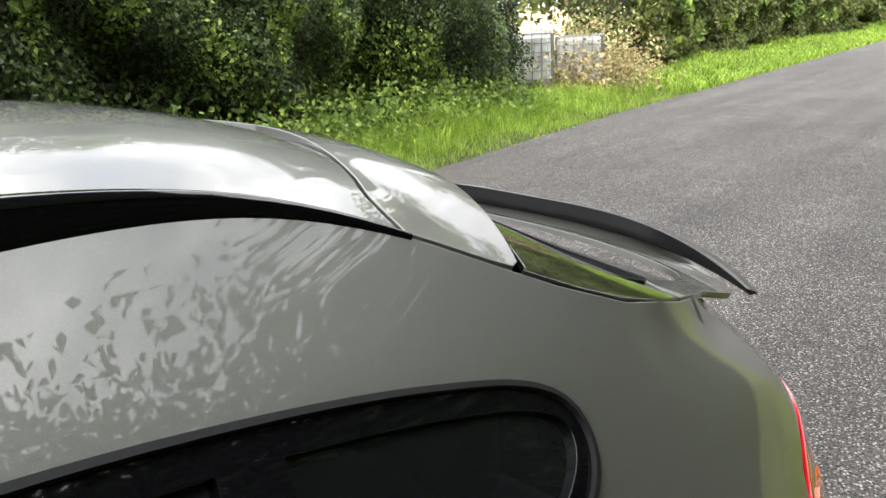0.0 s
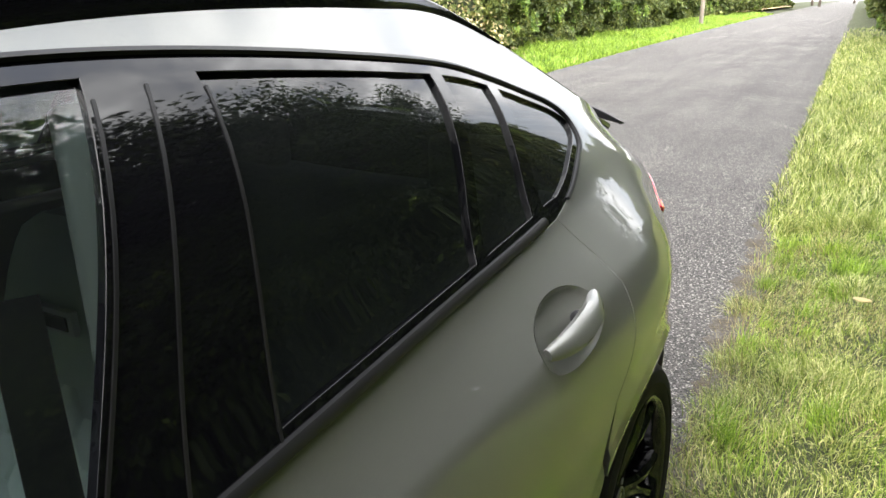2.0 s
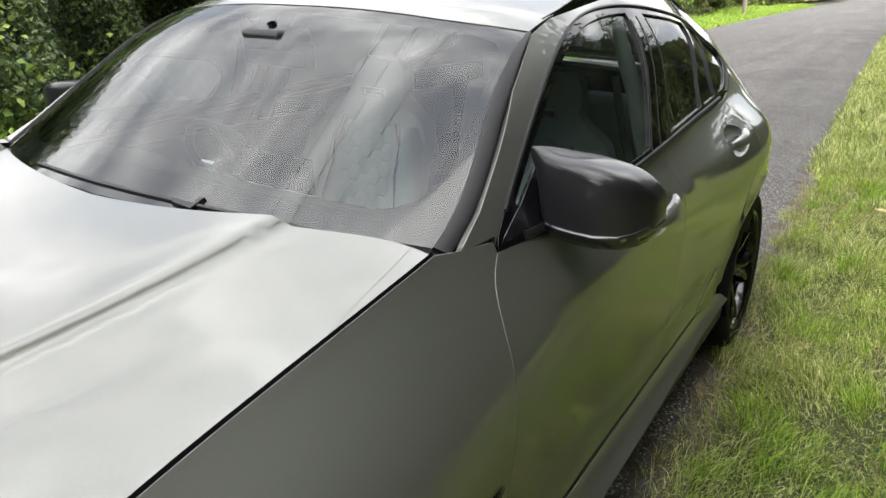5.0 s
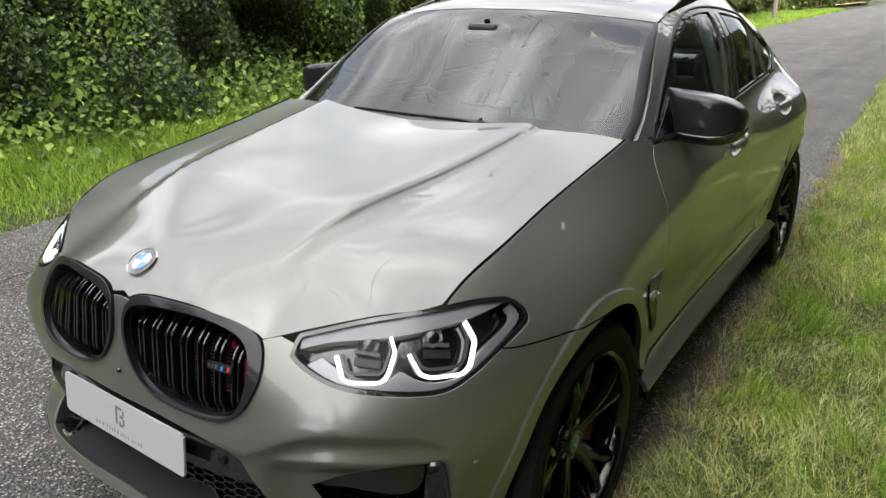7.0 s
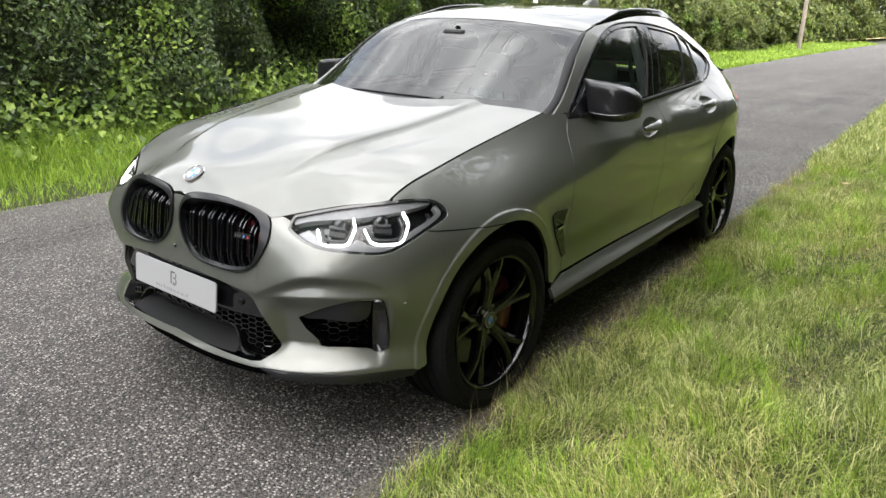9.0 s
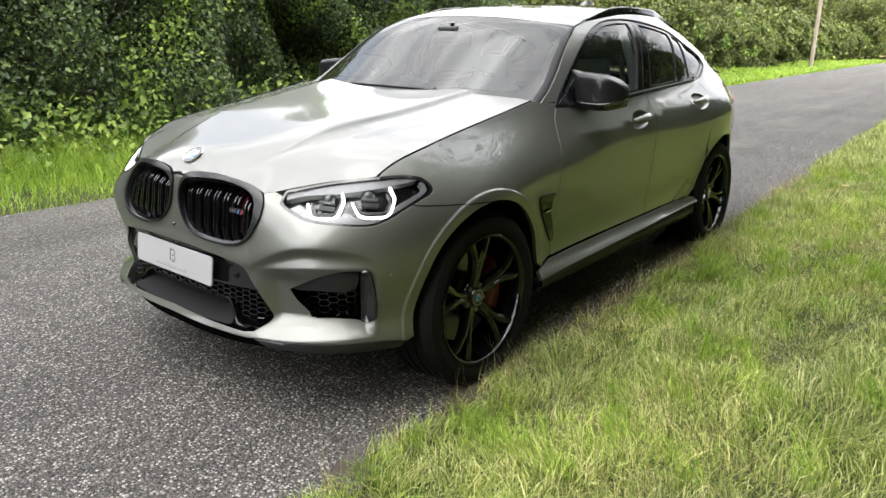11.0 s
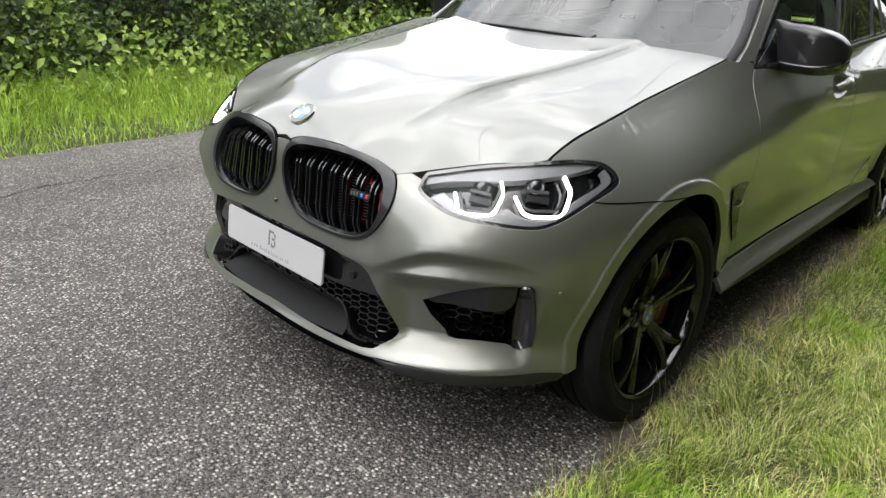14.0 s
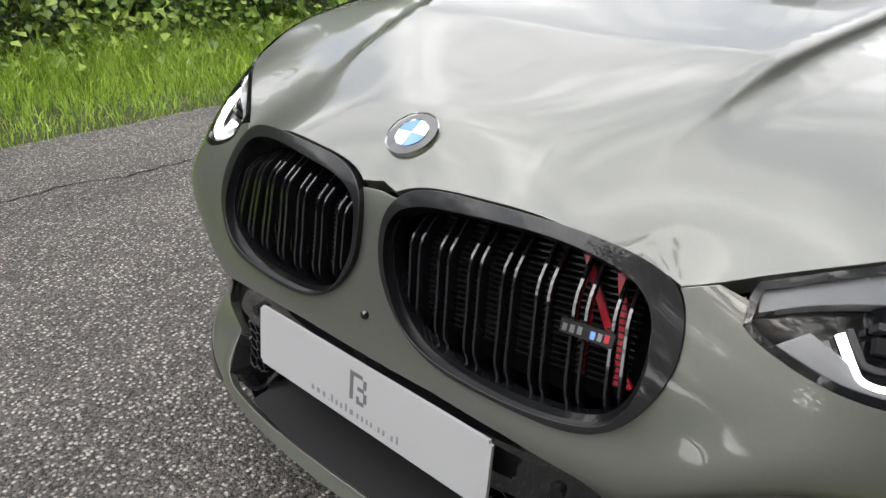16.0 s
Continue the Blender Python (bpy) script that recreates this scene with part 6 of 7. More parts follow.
intake = group("lower_intake")
MESH_AREA = np.array([(0, .515), (.40, .51), (.450, .51), (.488, .42), (.490, .405), (.44, .375), (.37, .385), (.345, .425), (.29, .445), (0, .452)])
for s in (1, -1):
    skin("number_plate_panel", [np.array([(0, .634), (.15, .631), (.266, .621), (.361, .607), (.392, .597), (.412, .575), (.448, .508), (.30, .505), (0, .510)])], front_at, GLOSS_BLACK, intake, sides=(s,), step=.03, depth=.01, gap=0, out=-.018)
    skin("intake_back", [INTAKE], front_at, MATT_BLACK, intake, sides=(s,), step=.05, depth=0, gap=-.012, out=-.085)
    honeycomb(MESH_AREA, -.030, .046, "honeycomb", intake, s)
    wall = INTAKE[3:-3]
    part("intake_wall", strip(wall, np.full(len(wall), -.002), [(-.003, -.085), (-.003, 0), (.002, 0), (.002, -.085)], s), SATIN_BLACK, intake)
    # grey shelf with a raised dark rim
    ss = np.linspace(0, .335, 10)
    fr, bk = on_front(ss, .365 + 0 * ss, -.004), on_front(ss * .93, .405 + 0 * ss, -.075)
    v = np.concatenate([fr, bk]) * (s, 1, 1)
    f = [(i, i + 1, i + 11, i + 10) if s > 0 else (i + 10, i + 11, i + 1, i) for i in range(9)]
    shade_smooth(part("shelf", (v, f), DULL_BLACK, intake, "dark plastic shelf in the lower intake"))
    back_wall = np.concatenate([bk, bk + (0, -.006, .045)]) * (s, 1, 1)
    part("shelf_wall", (back_wall, f), SATIN_BLACK, intake)
    rimline = np.array([(0, .450), (.23, .446), (.285, .440), (.31, .420), (.335, .385), (.365, .366), (.42, .366)])
    part("shelf_rim", strip(curve_of(rimline, 24), np.linspace(-.06, -.012, 24), [(-.004, -.03), (-.004, .003), (.004, .003), (.004, -.03)], s), GLOSS_BLACK, intake)
    bm = bmesh.new()
    bmesh.ops.create_cone(bm, cap_ends=True, segments=18, radius1=.012, radius2=.010, depth=.008)
    q = normals_of(front_at, np.array([(.345, .555)]), 0)[0]
    bmesh.ops.transform(bm, matrix=Matrix.Translation(on_front(np.array([.345]), np.array([.548]), -.014)[0]) @ Vector(q).to_track_quat("Z", "Y").to_matrix().to_4x4(), verts=bm.verts)
    if s < 0:
        bmesh.ops.transform(bm, matrix=Matrix.Scale(-1, 4, (1, 0, 0)), verts=bm.verts)
        bmesh.ops.reverse_faces(bm, faces=bm.faces)
    part("parking_sensor", bm, SATIN_BLACK, intake)

# white show plate with a monogram and a line of print, as plain shapes
plate = group("front_plate", label="white dealer plate with a dark monogram and a line of print")
plate_m = Matrix.Translation((0, -.822, .556)) @ Euler((radians(83), 0, 0)).to_matrix().to_4x4()


def plate_piece(name, x0, x1, y0, y1, z0, z1, mat, r=0.0):
    bm = bmesh.new()
    bmesh.ops.create_cube(bm, size=1)
    bmesh.ops.scale(bm, vec=(x1 - x0, y1 - y0, z1 - z0), verts=bm.verts)
    bmesh.ops.translate(bm, vec=((x0 + x1) / 2, (y0 + y1) / 2, (z0 + z1) / 2), verts=bm.verts)
    if r:
        up = [e for e in bm.edges if abs(e.verts[0].co.z - e.verts[1].co.z) > .001]
        bmesh.ops.bevel(bm, geom=up, offset=r, segments=3, affect="EDGES")
    bmesh.ops.transform(bm, matrix=plate_m, verts=bm.verts)
    return part(name, bm, mat, plate)


plate_piece("board", -.26, .26, -.0555, .0555, -.004, .002, WHITE, .006)
for x0, x1, y0, y1 in ((-.021, -.013, -.010, .040), (-.013, .008, .033, .040), (.010, .017, .019, .034), (-.003, .012, .011, .018), (.011, .018, -.006, .011), (-.005, .012, -.013, -.006), (-.005, .001, -.006, .000)):
    plate_piece("monogram_stroke", x0, x1, y0, y1, .002, .0028, INK)
xx = -.115
for k, w in enumerate((.011, .011, .011, .003, .008, .008, .008, .008, .013, .007, .008, .006, .007, .003, .007, .008, .003, .008, .007)):
    tall_ = k in (4, 7, 18)
    plate_piece("print_bar", xx, xx + w * .62, -.0395, -.0395 + (.014 if tall_ else .0095) if w > .004 else -.037, .002, .0026, PALE_INK)
    xx += w + .0035

def blade_at(s, z, out=0.0):
    """The carbon blade leans out from the upper edge of its intake."""
    s, z = np.asarray(s, float), np.asarray(z, float)
    rim = np.interp(s, [.57, .66, .78, .83], [.517, .557, .600, .607])
    return side_at(s, z, press(s, rim) - .010 + .22 * (rim - z) + out)


# outer intakes: carbon blade, honeycomb, black side fin
for s in (1, -1):
    fog = group("outer_intake")
    skin("intake_back", [FOG], front_at, MATT_BLACK, fog, sides=(s,), step=.04, depth=0, gap=-.01, out=-.070)
    wall = FOG[np.r_[0:len(FOG), 0]]
    part("intake_wall", strip(wall, np.full(len(wall), -.001), [(-.003, -.07), (-.003, 0), (.002, 0), (.002, -.07)], s), GLOSS_BLACK, fog)
    blade = np.concatenate([curve_of([(.580, .518), (.66, .554), (.78, .596), (.83, .603), (.862, .598)], 18), [(.858, .565), (.845, .540)], curve_of([(.815, .526), (.74, .522), (.66, .518), (.605, .512)], 10)])
    skin("carbon_blade", [blade], blade_at, CARBON, fog, sides=(s,), step=.012, depth=.02, gap=0, out=-.004, label="glossy carbon blade")
    mesh = np.array([(.60, .50), (.86, .525), (.868, .40), (.68, .41), (.648, .43)])
    honeycomb(mesh, -.045, .060, "honeycomb", fog, s)
    fin = np.array([(.868, .604), (.893, .604), (.904, .593), (.916, .53), (.927, .45), (.924, .408), (.893, .390), (.870, .398), (.868, .50)])
    skin("side_fin", [fin], front_at, GLOSS_BLACK, fog, sides=(s,), step=.012, depth=.06, gap=.001, out=.012)
    skin("splitter", [np.array([(.46, .336), (.60, .334), (.78, .327), (.95, .322), (1.045, .308), (1.03, .285), (.80, .296), (.52, .312)])], side_at, CARBON, sides=(s,), step=.03, depth=.05, gap=0, out=.006)
    skin("lower_valance", [np.array([(0, .355), (.5, .345), (1.02, .32), (1.02, .275), (0, .285)])], side_at, MATT_BLACK, sides=(s,), step=.05, depth=0, gap=0, out=-.05)
    vent = np.array([(1.872, .722), (1.90, .735), (2.025, .728), (2.005, .70), (1.995, .645), (2.06, .51), (2.03, .497), (1.93, .62)])
    v_ob = skin("wing_vent", [vent], flank_at, TRIM_BLACK, sides=(s,), step=.02, depth=.02, gap=.001, out=.006)
    part("vent_bar", strip([(1.93, .655), (1.99, .66)], np.full(2, .014), [(-.003, -.006), (-.003, .002), (.003, .002), (.003, -.006)], s), CHROME, v_ob)
    for c in ((.98, .585), ):
        bm = bmesh.new()
        bmesh.ops.create_uvsphere(bm, u_segments=12, v_segments=8, radius=.009)
        bmesh.ops.translate(bm, vec=tuple(on_front(np.array([c[0]]), np.array([c[1]]), -.005)[0] * (s, 1, 1)), verts=bm.verts)
        part("parking_sensor", bm, PAINT)
# ---- wheels, mirrors, cabin ----
def lathe_mesh(profile, n=64, axis_x=True):
    """Corners and faces of a profile (radius, sideways) turned about the axle."""
    v, f = [], []
    k = len(profile)
    for i in range(n):
        a = 2 * math.pi * i / n
        v += [(w, r * math.cos(a), r * math.sin(a)) for r, w in profile]
    for i in range(n):
        b, c = i * k, ((i + 1) % n) * k
        f += [(b + j, b + j + 1, c + j + 1, c + j) for j in range(k - 1)]
    return np.array(v), f


def loft(sections, close_ends=True):
    """Corners and faces that join closed rings of equally many points."""
    s = np.asarray(sections, float)
    m, k = s.shape[:2]
    v = s.reshape(-1, 3)
    f = [(i * k + j, i * k + (j + 1) % k, (i + 1) * k + (j + 1) % k, (i + 1) * k + j) for i in range(m - 1) for j in range(k)]
    if close_ends:
        f += [tuple(range(k))[::-1], tuple((m - 1) * k + j for j in range(k))]
    return v, f


def wheel():
    """A wheel with its outer face at +x, centred on the hub."""
    w = group("wheel")
    half = .128
    tyre_prof = [(.268, -half + .012), (.285, -half + .002), (.315, -half - .002), (.345, -half + .006), (.360, -half + .022), (.3655, -half + .045)]
    for x in (-.075, -.025, .025, .075):
        tyre_prof += [(.3675, x - .018), (.3675, x + .013), (.361, x + .015), (.361, x + .018)]
    tyre_prof += [(.3655, half - .040), (.360, half - .022), (.352, half - .010), (.345, half - .006), (.342, half - .001), (.325, half + .003), (.312, half + .004), (.310, half + .002), (.295, half + .001), (.285, half - .002), (.276, half - .008), (.268, half - .014)]
    tyre = shade_smooth(part("tyre", lathe_mesh(tyre_prof, 96), RUBBER, w), 35)
    rim_prof = [(.262, half - .020), (.272, half - .010), (.276, half - .004), (.272, half - .001), (.264, half - .004), (.258, half - .014), (.254, half - .035), (.246, half - .08), (.240, -half + .05), (.255, -half + .01), (.268, -half + .01)]
    shade_smooth(part("rim", lathe_mesh(rim_prof, 96), RIM_BLACK, w), 40)
    for k in range(5):
        base = 2 * math.pi * k / 5 + math.pi / 2
        for turn in (-1, 1):
            secs = []
            for r, off, wide, x, deep in ((.035, .10, .020, .070, .045), (.070, .11, .022, .078, .045), (.120, .085, .019, .092, .040), (.170, .115, .018, .103, .036), (.215, .165, .019, .110, .032), (.262, .215, .024, .112, .030)):
                a = base + turn * off
                mid = Vector((x, r * math.cos(a), r * math.sin(a)))
                t = Vector((0, -math.sin(a), math.cos(a)))
                secs.append([mid + t * wide * u + Vector((d * deep, 0, 0)) for u, d in ((-1, -1), (-.9, -.25), (-.35, -.02), (.35, 0), (.9, -.35), (1, -1))])
            shade_smooth(part("spoke", loft(secs), RIM_BLACK, w), 30)
        a = base + math.pi / 5
        bolt = lathe_mesh([(.0, .072), (.009, .072), (.010, .060)], 6)
        bolt[0][:, 1] += .056 * math.cos(a)
        bolt[0][:, 2] += .056 * math.sin(a)
        part("wheel_bolt", bolt, STEEL, w)
    hub = shade_smooth(part("hub", lathe_mesh([(.075, .03), (.075, .055), (.066, .066), (.040, .072), (.036, .079), (.0, .080)], 40), RIM_BLACK, w), 40)
    part("hub_ring", lathe_mesh([(.034, .0795), (.034, .083), (.030, .083)], 32), STEEL, w)
    part("hub_badge", lathe_mesh([(.030, .0815), (.019, .0818)], 32), BADGE_BLACK, w)
    for k in range(4):
        n = 8
        v = [(.0822, 0, 0)] + [(.0820, .019 * math.cos(math.pi / 2 * (k + i / n)), .019 * math.sin(math.pi / 2 * (k + i / n))) for i in range(n + 1)]
        part("badge_quarter", (v, [(0, i + 1, i + 2) for i in range(n)]), BADGE_BLUE if k % 2 else STEEL, w)
    disc = shade_smooth(part("brake_disc", lathe_mesh([(.09, .005), (.198, .005), (.198, -.028), (.09, -.028)], 64), STEEL, w), 30)
    part("disc_bell", lathe_mesh([(.10, -.01), (.098, .035), (.05, .040), (.0, .040)], 40), SATIN_BLACK, w)
    secs = []
    for a in np.linspace(.62, -.62, 11):
        c, d = math.cos(a), math.sin(a)
        secs.append([(x, r * c, r * d) for x, r in ((-.05, .120), (.030, .120), (.050, .140), (.050, .195), (.035, .212), (-.05, .212))])
    cal = soft(part("brake_caliper", loft(secs), CALIPER, w, "red brake caliper"), .006)
    return w


first_wheel = wheel()
first_wheel.matrix_basis = pose(.812, 0, .368, 4, 0, -2)
for x, y, turn, roll in ((-.812, 0, 180, 20), (.806, 2.864, 0, 37), (-.806, 2.864, 180, 65)):
    copy_thing(first_wheel, pose(x, y, .368, 0, 0, turn) @ pose(0, 0, 0, roll if abs(turn) < 1 else roll, 0, 0))

# door mirrors
def mirror_shape(s):
    thing = group("door_mirror", label="carbon-capped door mirror with a pointed inner corner")
    # stations across the car: x, lowest, highest, front, back
    rows = [(.786, 1.244, 1.264, .915, .955), (.800, 1.222, 1.261, .906, .985), (.814, 1.178, 1.258, .897, 1.012), (.826, 1.112, 1.255, .888, 1.03), (.838, 1.086, 1.253, .882, 1.04), (.868, 1.082, 1.250, .874, 1.05), (.908, 1.080, 1.246, .868, 1.056), (.95, 1.078, 1.239, .868, 1.060), (.992, 1.080, 1.227, .880, 1.062), (1.020, 1.086, 1.211, .903, 1.062), (1.040, 1.096, 1.190, .933, 1.060), (1.052, 1.113, 1.166, .968, 1.058)]
    rows = [(x, z0, z1, y0, y1 - .045) for x, z0, z1, y0, y1 in rows]
    secs = []
    for x, z0, z1, y0, y1 in rows:
        ring = []
        for a in np.linspace(0, 2 * np.pi, 28, endpoint=False):
            c, d = math.cos(a), math.sin(a)
            e = .36
            u, v = math.copysign(abs(c) ** e, c), math.copysign(abs(d) ** e, d)
            yy = (y0 + y1) / 2 + (y1 - y0) / 2 * u
            ring.append((x * s, yy, (z0 + z1) / 2 + (z1 - z0) / 2 * v))
        secs.append(ring if s > 0 else ring[::-1])
    cap = part("mirror_cap", loft(secs), CARBON, thing)
    sub = cap.modifiers.new("smooth", "SUBSURF")
    sub.levels = sub.render_levels = 1
    shade_smooth(cap, 60)
    # black lower shell, a little outside the cap's foot
    secs = []
    for x, z0, z1, y0, y1 in rows[4:-1]:
        h = .030
        ring = [(x * s, y0 + .004 + .02, z0 - .006), (x * s, y0 - .003, z0 + h * .55), (x * s, y0 - .004, z0 + h), (x * s, y1 + .004, z0 + h), (x * s, y1 + .004, z0 - .006)]
        secs.append(ring if s > 0 else ring[::-1])
    soft(part("mirror_base", loft(secs), GLOSS_BLACK, thing), .004)
    glass_v = [(x * s, y1 + .003, z) for x, z0, z1, y0, y1 in rows[5:-1] for z in (z0 + .018, z1 - .012)]
    f = [(i, i + 1, i + 3, i + 2) for i in range(0, len(glass_v) - 2, 2)]
    part("mirror_glass", (glass_v, f), CHROME, thing)
    arm = [[(x * s, y + a, z + b) for a, b in ((-.045, -.012), (-.04, .010), (.0, .020), (.05, .014), (.055, -.012), (0, -.018))] for x, y, z in ((.80, .93, 1.098), (.83, .95, 1.100), (.87, .97, 1.112), (.90, .98, 1.125))]
    soft(part("mirror_arm", loft([r if s > 0 else r[::-1] for r in arm]), GLOSS_BLACK, thing), .006)
    strip_v = [(1.000 * s, .884, 1.102), (1.026 * s, .912, 1.106), (1.046 * s, .952, 1.116), (1.054 * s, .982, 1.128)]
    part("repeater", sweep(strip_v, [(-.003, -.003), (-.003, .002), (.003, .002), (.003, -.003)], up=(s * .6, -.7, 0)), SILVER, thing)
    tri = np.array([(2.235, 1.104), (2.47, 1.112), (2.475, 1.235), (2.44, 1.215), (2.34, 1.155)])
    skin("mirror_foot", [tri], flank_at, GLOSS_BLACK, thing, sides=(s,), step=.03, depth=.01, gap=0, out=.003)


for s in (1, -1):
    mirror_shape(s)

# seats: shaped back with bolsters, stitched hexagons, headrest and badge plate
def seat(x, y):
    thing = group("front_seat", label="pale leather sports seat with quilted hexagons")
    rows = [(.44, .03, .25, .06), (.52, .10, .27, .07), (.66, .155, .285, .08), (.80, .19, .275, .085), (.92, .225, .268, .085), (1.02, .255, .272, .08), (1.085, .275, .240, .07), (1.13, .290, .165, .06), (1.16, .298, .13, .06), (1.22, .32, .13, .055), (1.275, .34, .115, .05), (1.30, .35, .07, .03)]

    def back_at(u, z):
        zz = np.array([r[0] for r in rows])
        yy, hw, th = (np.interp(z, zz, [r[i] for r in rows]) for i in (1, 2, 3))
        bol = .045 * np.clip(np.abs(u), 0, 1) ** 3 * np.clip((1.05 - z) / .3, 0, 1)
        return x + u * hw, y + yy - .055 - bol, z
    us, zs = np.linspace(-1, 1, 25), np.linspace(.42, 1.30, 41)
    v, f = [], []
    for z in zs:
        for u in us:
            v.append(back_at(u, z))
    n = len(us)
    for z in zs:
        for u in us[::-1]:
            p = back_at(u * .92, z)
            v.append((p[0], p[1] + np.interp(z, [.42, 1.0, 1.3], [.13, .12, .07]), p[2]))
    m = len(zs)
    o = n * m
    for i in range(m - 1):
        for j in range(n - 1):
            f.append((i * n + j, i * n + j + 1, (i + 1) * n + j + 1, (i + 1) * n + j))
            f.append((o + i * n + j, o + i * n + j + 1, o + (i + 1) * n + j + 1, o + (i + 1) * n + j))
        f.append((i * n + n - 1, o + i * n, o + (i + 1) * n, (i + 1) * n + n - 1))
        f.append((o + i * n + n - 1, i * n, (i + 1) * n, o + (i + 1) * n + n - 1))
    f.append(tuple((m - 1) * n + j for j in range(n)) + tuple(o + (m - 1) * n + j for j in range(n)))
    shade_smooth(part("backrest", (v, f), LEATHER, thing), 60)
    # quilting: raised hexagons on the middle panel
    pads, np_ = [], 0
    pv, pf = [], []
    for r in range(8):
        for c in range(-2, 3):
            u0, z0 = c * .185, .56 + r * .066 + (c % 2) * .033
            if abs(u0) > .46 - .1 * max(0, (z0 - .85)):
                continue
            rim_ = [back_at(u0 + .118 * math.cos(a), z0 + .0365 * math.sin(a)) for a in np.radians(range(0, 360, 60))]
            top_ = [back_at(u0 + .100 * math.cos(a), z0 + .0305 * math.sin(a)) for a in np.radians(range(0, 360, 60))]
            pv += [(p[0], p[1] - .0005, p[2]) for p in rim_] + [(p[0], p[1] - .006, p[2]) for p in top_]
            pf += [(np_ + k, np_ + (k + 1) % 6, np_ + 6 + (k + 1) % 6, np_ + 6 + k) for k in range(6)] + [tuple(np_ + 6 + k for k in range(6))]
            np_ += 12
    shade_smooth(part("quilting", (pv, pf), LEATHER, thing, "quilted hexagon stitching"), 50)
    for sgn in (-1, 1):
        path = [back_at(sgn * u, z) for u, z in ((.98, .46), (.99, .60), (.97, .75), (.90, .88), (.84, .98), (.80, 1.06))]
        tube_v, tube_f = tube([(p[0], p[1] - .012, p[2]) for p in path], [.045, .052, .054, .052, .050, .030], 12)
        shade_smooth(part("bolster", (tube_v, tube_f), LEATHER, thing))
        path = [back_at(sgn * u, z) for u, z in ((.70, .46), (.70, .60), (.66, .75), (.58, .88), (.60, .98), (.52, 1.07))]
        shade_smooth(part("piping", tube([(p[0], p[1] - .008, p[2]) for p in path], [.005] * 6, 6), LEATHER_DARK, thing, "dark piping along the bolster"))
    secs = []
    for q in np.linspace(0, 1, 9):
        yy = y - .42 + .46 * q
        hw = .27 - .02 * q
        secs.append([(x + hw * a, yy, .36 + b) for a, b in ((-1, 0), (-1, .12), (-.8, .155), (-.55, .115), (.55, .115), (.8, .155), (1, .12), (1, 0))])
    shade_smooth(part("cushion", loft(secs), LEATHER, thing), 60)
    p = back_at(0, 1.17)
    badge = part("headrest_plate", box((x - .055, p[1] - .012, 1.155), (x + .055, p[1] - .002, 1.19)), WHITE, thing, "pale illuminated badge plate")
    part("plate_insert", box((x - .044, p[1] - .015, 1.162), (x + .044, p[1] - .011, 1.182)), BADGE_BLACK, badge)
    return thing


seat(.37, 1.62)
seat(-.37, 1.62)
# rear bench
bench = group("rear_bench")
secs = [[(x, y, z) for y, z in ((2.42, .40), (2.42, .56), (2.82, .58), (2.98, 1.08), (3.10, 1.10), (3.06, .40))] for x in np.linspace(-.62, .62, 9)]
soft(part("bench", loft(secs), LEATHER, bench), .03)
for x in (-.40, .40):
    soft(part("headrest", box((x - .13, 2.99, 1.08), (x + .13, 3.07, 1.24)), LEATHER, bench), .03)
# dashboard, steering wheel, console, door linings
dash = group("dashboard")
secs = []
for x in np.linspace(-.70, .70, 15):
    secs.append([(x, y, z) for y, z in ((.58, .80), (.60, 1.02), (.66, 1.075), (.86, 1.085 + .02 * math.exp(-((x + .37) / .2) ** 2)), (.95, 1.04), (.98, .92), (.93, .74))])
shade_smooth(part("dash_top", loft(secs), LEATHER_DARK, dash), 50)
part("screen", box((-.14, .955, 1.05), (.12, .97, 1.145)), GLOSS_BLACK, dash)
soft(part("air_vent", box((-.13, .965, .93), (.13, .985, 1.01)), SATIN_BLACK, dash), .006)
part("trim_strip", box((.15, .962, .955), (.66, .985, .985)), SILVER, dash)
wheel_c, tilt = Vector((-.37, 1.12, 1.00)), Euler((radians(-65), 0, 0)).to_matrix()
steer = group("steering_wheel")
ringp = [wheel_c + tilt @ Vector((.185 * math.cos(a), .185 * math.sin(a), 0)) for a in np.linspace(0, 2 * math.pi, 41)]
shade_smooth(part("steering_rim", tube(ringp, [.016] * 41, 8), LEATHER_DARK, steer))
for a in (0, math.pi, -math.pi / 2):
    shade_smooth(part("steering_spoke", tube([wheel_c, wheel_c + tilt @ Vector((.18 * math.cos(a), .18 * math.sin(a), 0))], [.022, .013], 8), SILVER, steer))
shade_smooth(part("steering_boss", tube([wheel_c + tilt @ Vector((0, 0, -.03)), wheel_c + tilt @ Vector((0, 0, .03))], [.065, .055], 18), LEATHER_DARK, steer))
soft(part("centre_console", box((-.13, .95, .35), (.13, 2.1, .72)), LEATHER_DARK), .03)
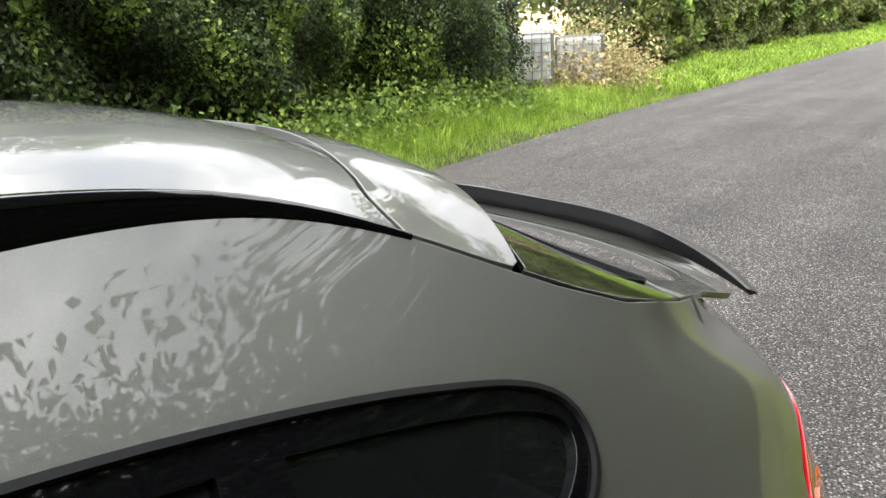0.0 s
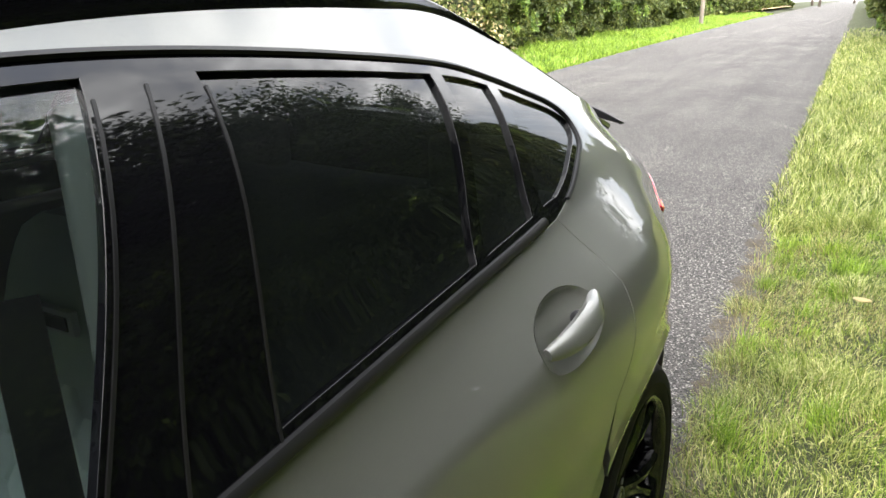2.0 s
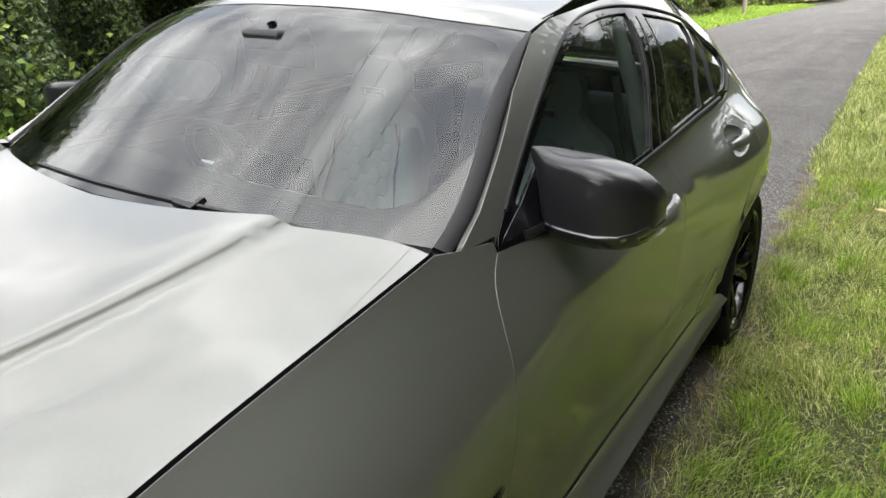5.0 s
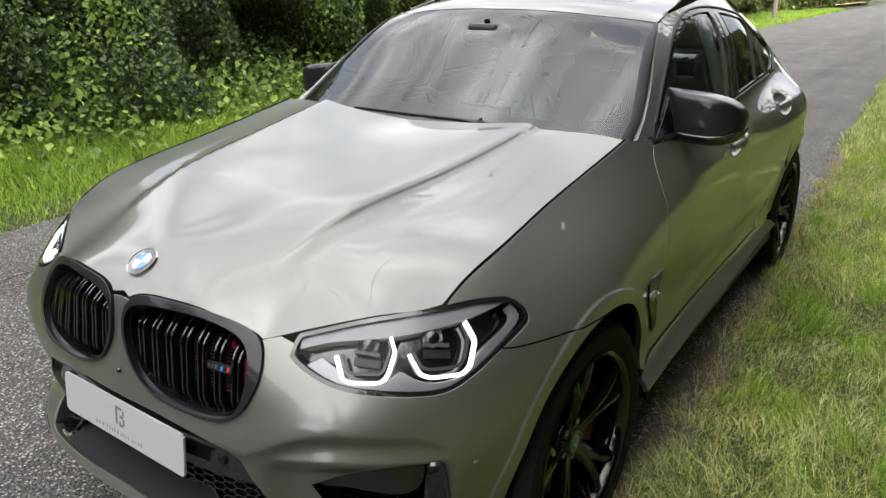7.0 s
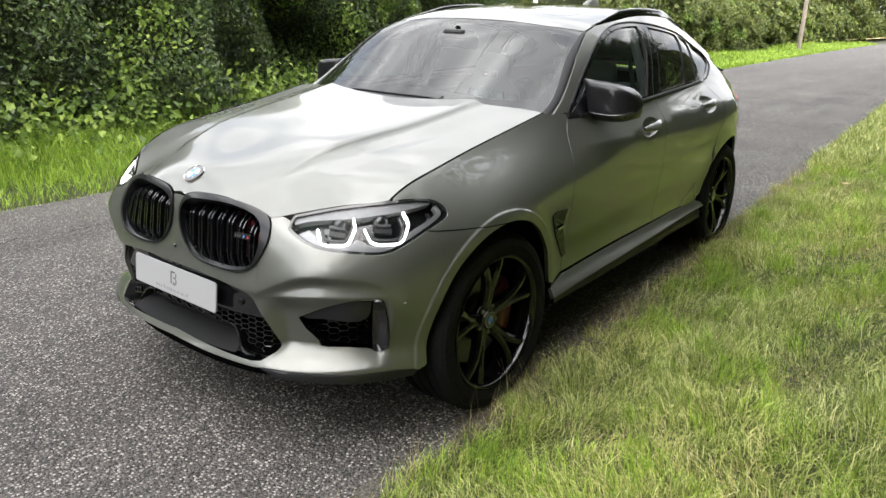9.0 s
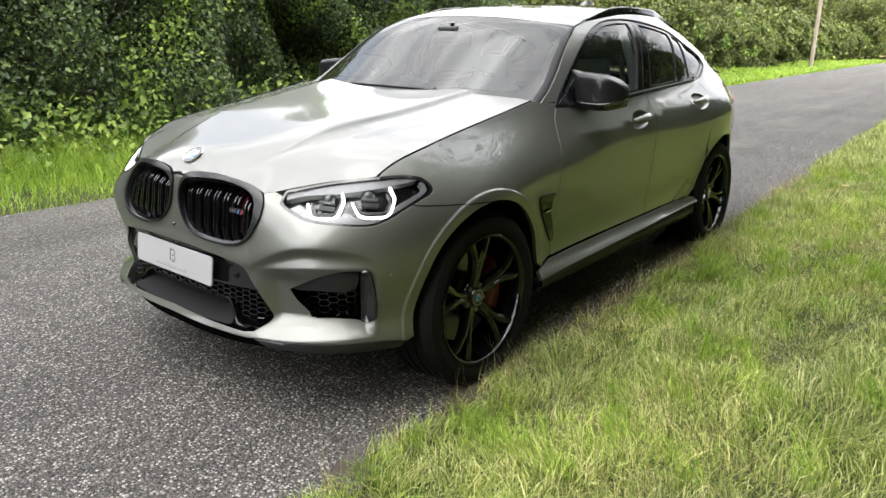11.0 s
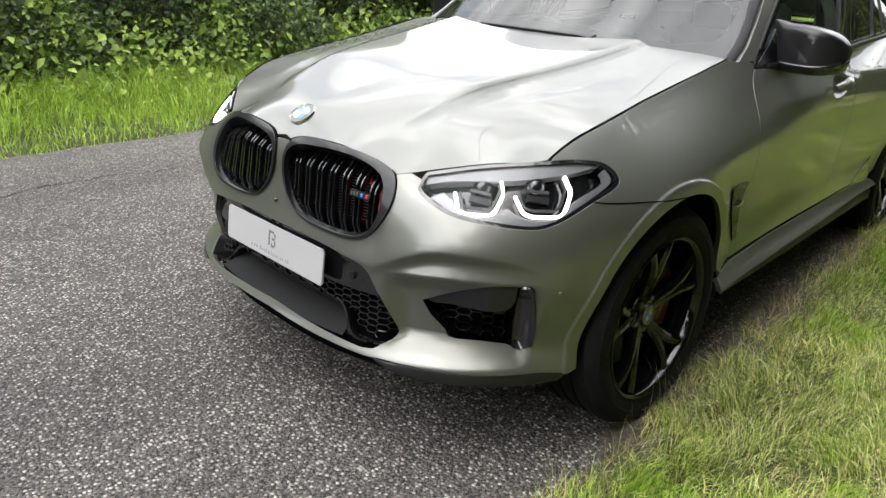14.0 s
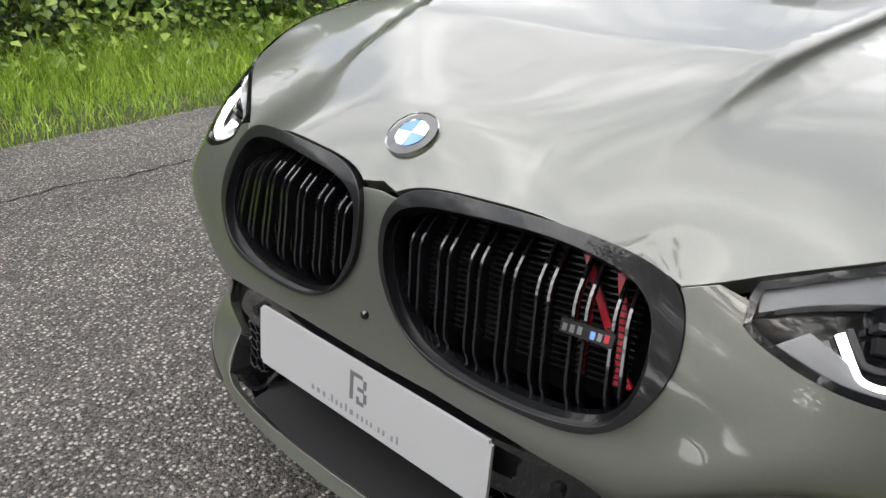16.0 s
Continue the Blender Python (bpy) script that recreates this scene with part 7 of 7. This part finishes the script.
for s in (1, -1):
    soft(part("door_lining", box((.74 * s - .03, .80, .40), (.74 * s + .03, 3.0, 1.045)), LEATHER_DARK), .02)
    soft(part("armrest", box((.68 * s - .05, 1.05, .78), (.68 * s + .05, 1.65, .84)), LEATHER), .015)
part("floor_carpet", box((-.75, .6, .27), (.75, 3.2, .36)), MATT_BLACK)
# rear-view mirror, camera housing and belt pillars
rv = group("rear_view_mirror")
soft(part("mirror_body", box((-.125, .98, 1.375), (.125, 1.01, 1.445)), SATIN_BLACK, rv), .012)
part("mirror_stalk", tube([(0, 1.0, 1.43), (0, .98, 1.49)], [.012, .012], 8), SATIN_BLACK, rv)
soft(part("sensor_housing", box((-.07, .93, 1.42), (.07, 1.06, 1.475)), SATIN_BLACK), .015)
for s in (1, -1):
    p = flank_at(np.array([3.27, 3.215, 3.16]), np.array([1.47, 1.28, 1.05]), -.060) * (s, 1, 1)
    shade_smooth(part("belt_pillar", tube(p, [.022, .026, .032], 10), PILLAR_CLOTH, label="grey-green fabric trim of the middle pillar"))
    belt = flank_at(np.array([3.15, 3.12, 3.05]), np.array([1.33, 1.15, .95]), -.085) * (s, 1, 1)
    part("seat_belt", sweep(belt, [(-.022, -.001), (-.022, .001), (.022, .001), (.022, -.001)], up=(s, -.2, 0)), SATIN_BLACK)


# ---- the car stands on the crown of the lane: its far side sits higher than the side on the road's edge ----
def lean_at(x):
    """How much the car is raised at the place x across it."""
    return .072 * .15 * np.log1p(np.exp(-np.asarray(x, float) / .15))


for ob in car.children_recursive:
    kin = ob
    while kin.parent is not car and kin.name.split(".")[0] != "wheel":
        kin = kin.parent
    if ob.type != "MESH" or kin.name.split(".")[0] == "wheel":
        continue
    spots = np.empty(len(ob.data.vertices) * 3)
    ob.data.vertices.foreach_get("co", spots)
    spots = spots.reshape(-1, 3)
    spots[:, 2] += lean_at(spots[:, 0])
    ob.data.vertices.foreach_set("co", spots.ravel())
    ob.data.update()
for ob in car.children:
    if ob.name.split(".")[0] == "wheel":
        x, y, z = ob.matrix_basis.translation
        ob.matrix_basis = pose(x, y, z + float(lean_at(x)) - .003) @ pose(-x, -y, -z) @ ob.matrix_basis
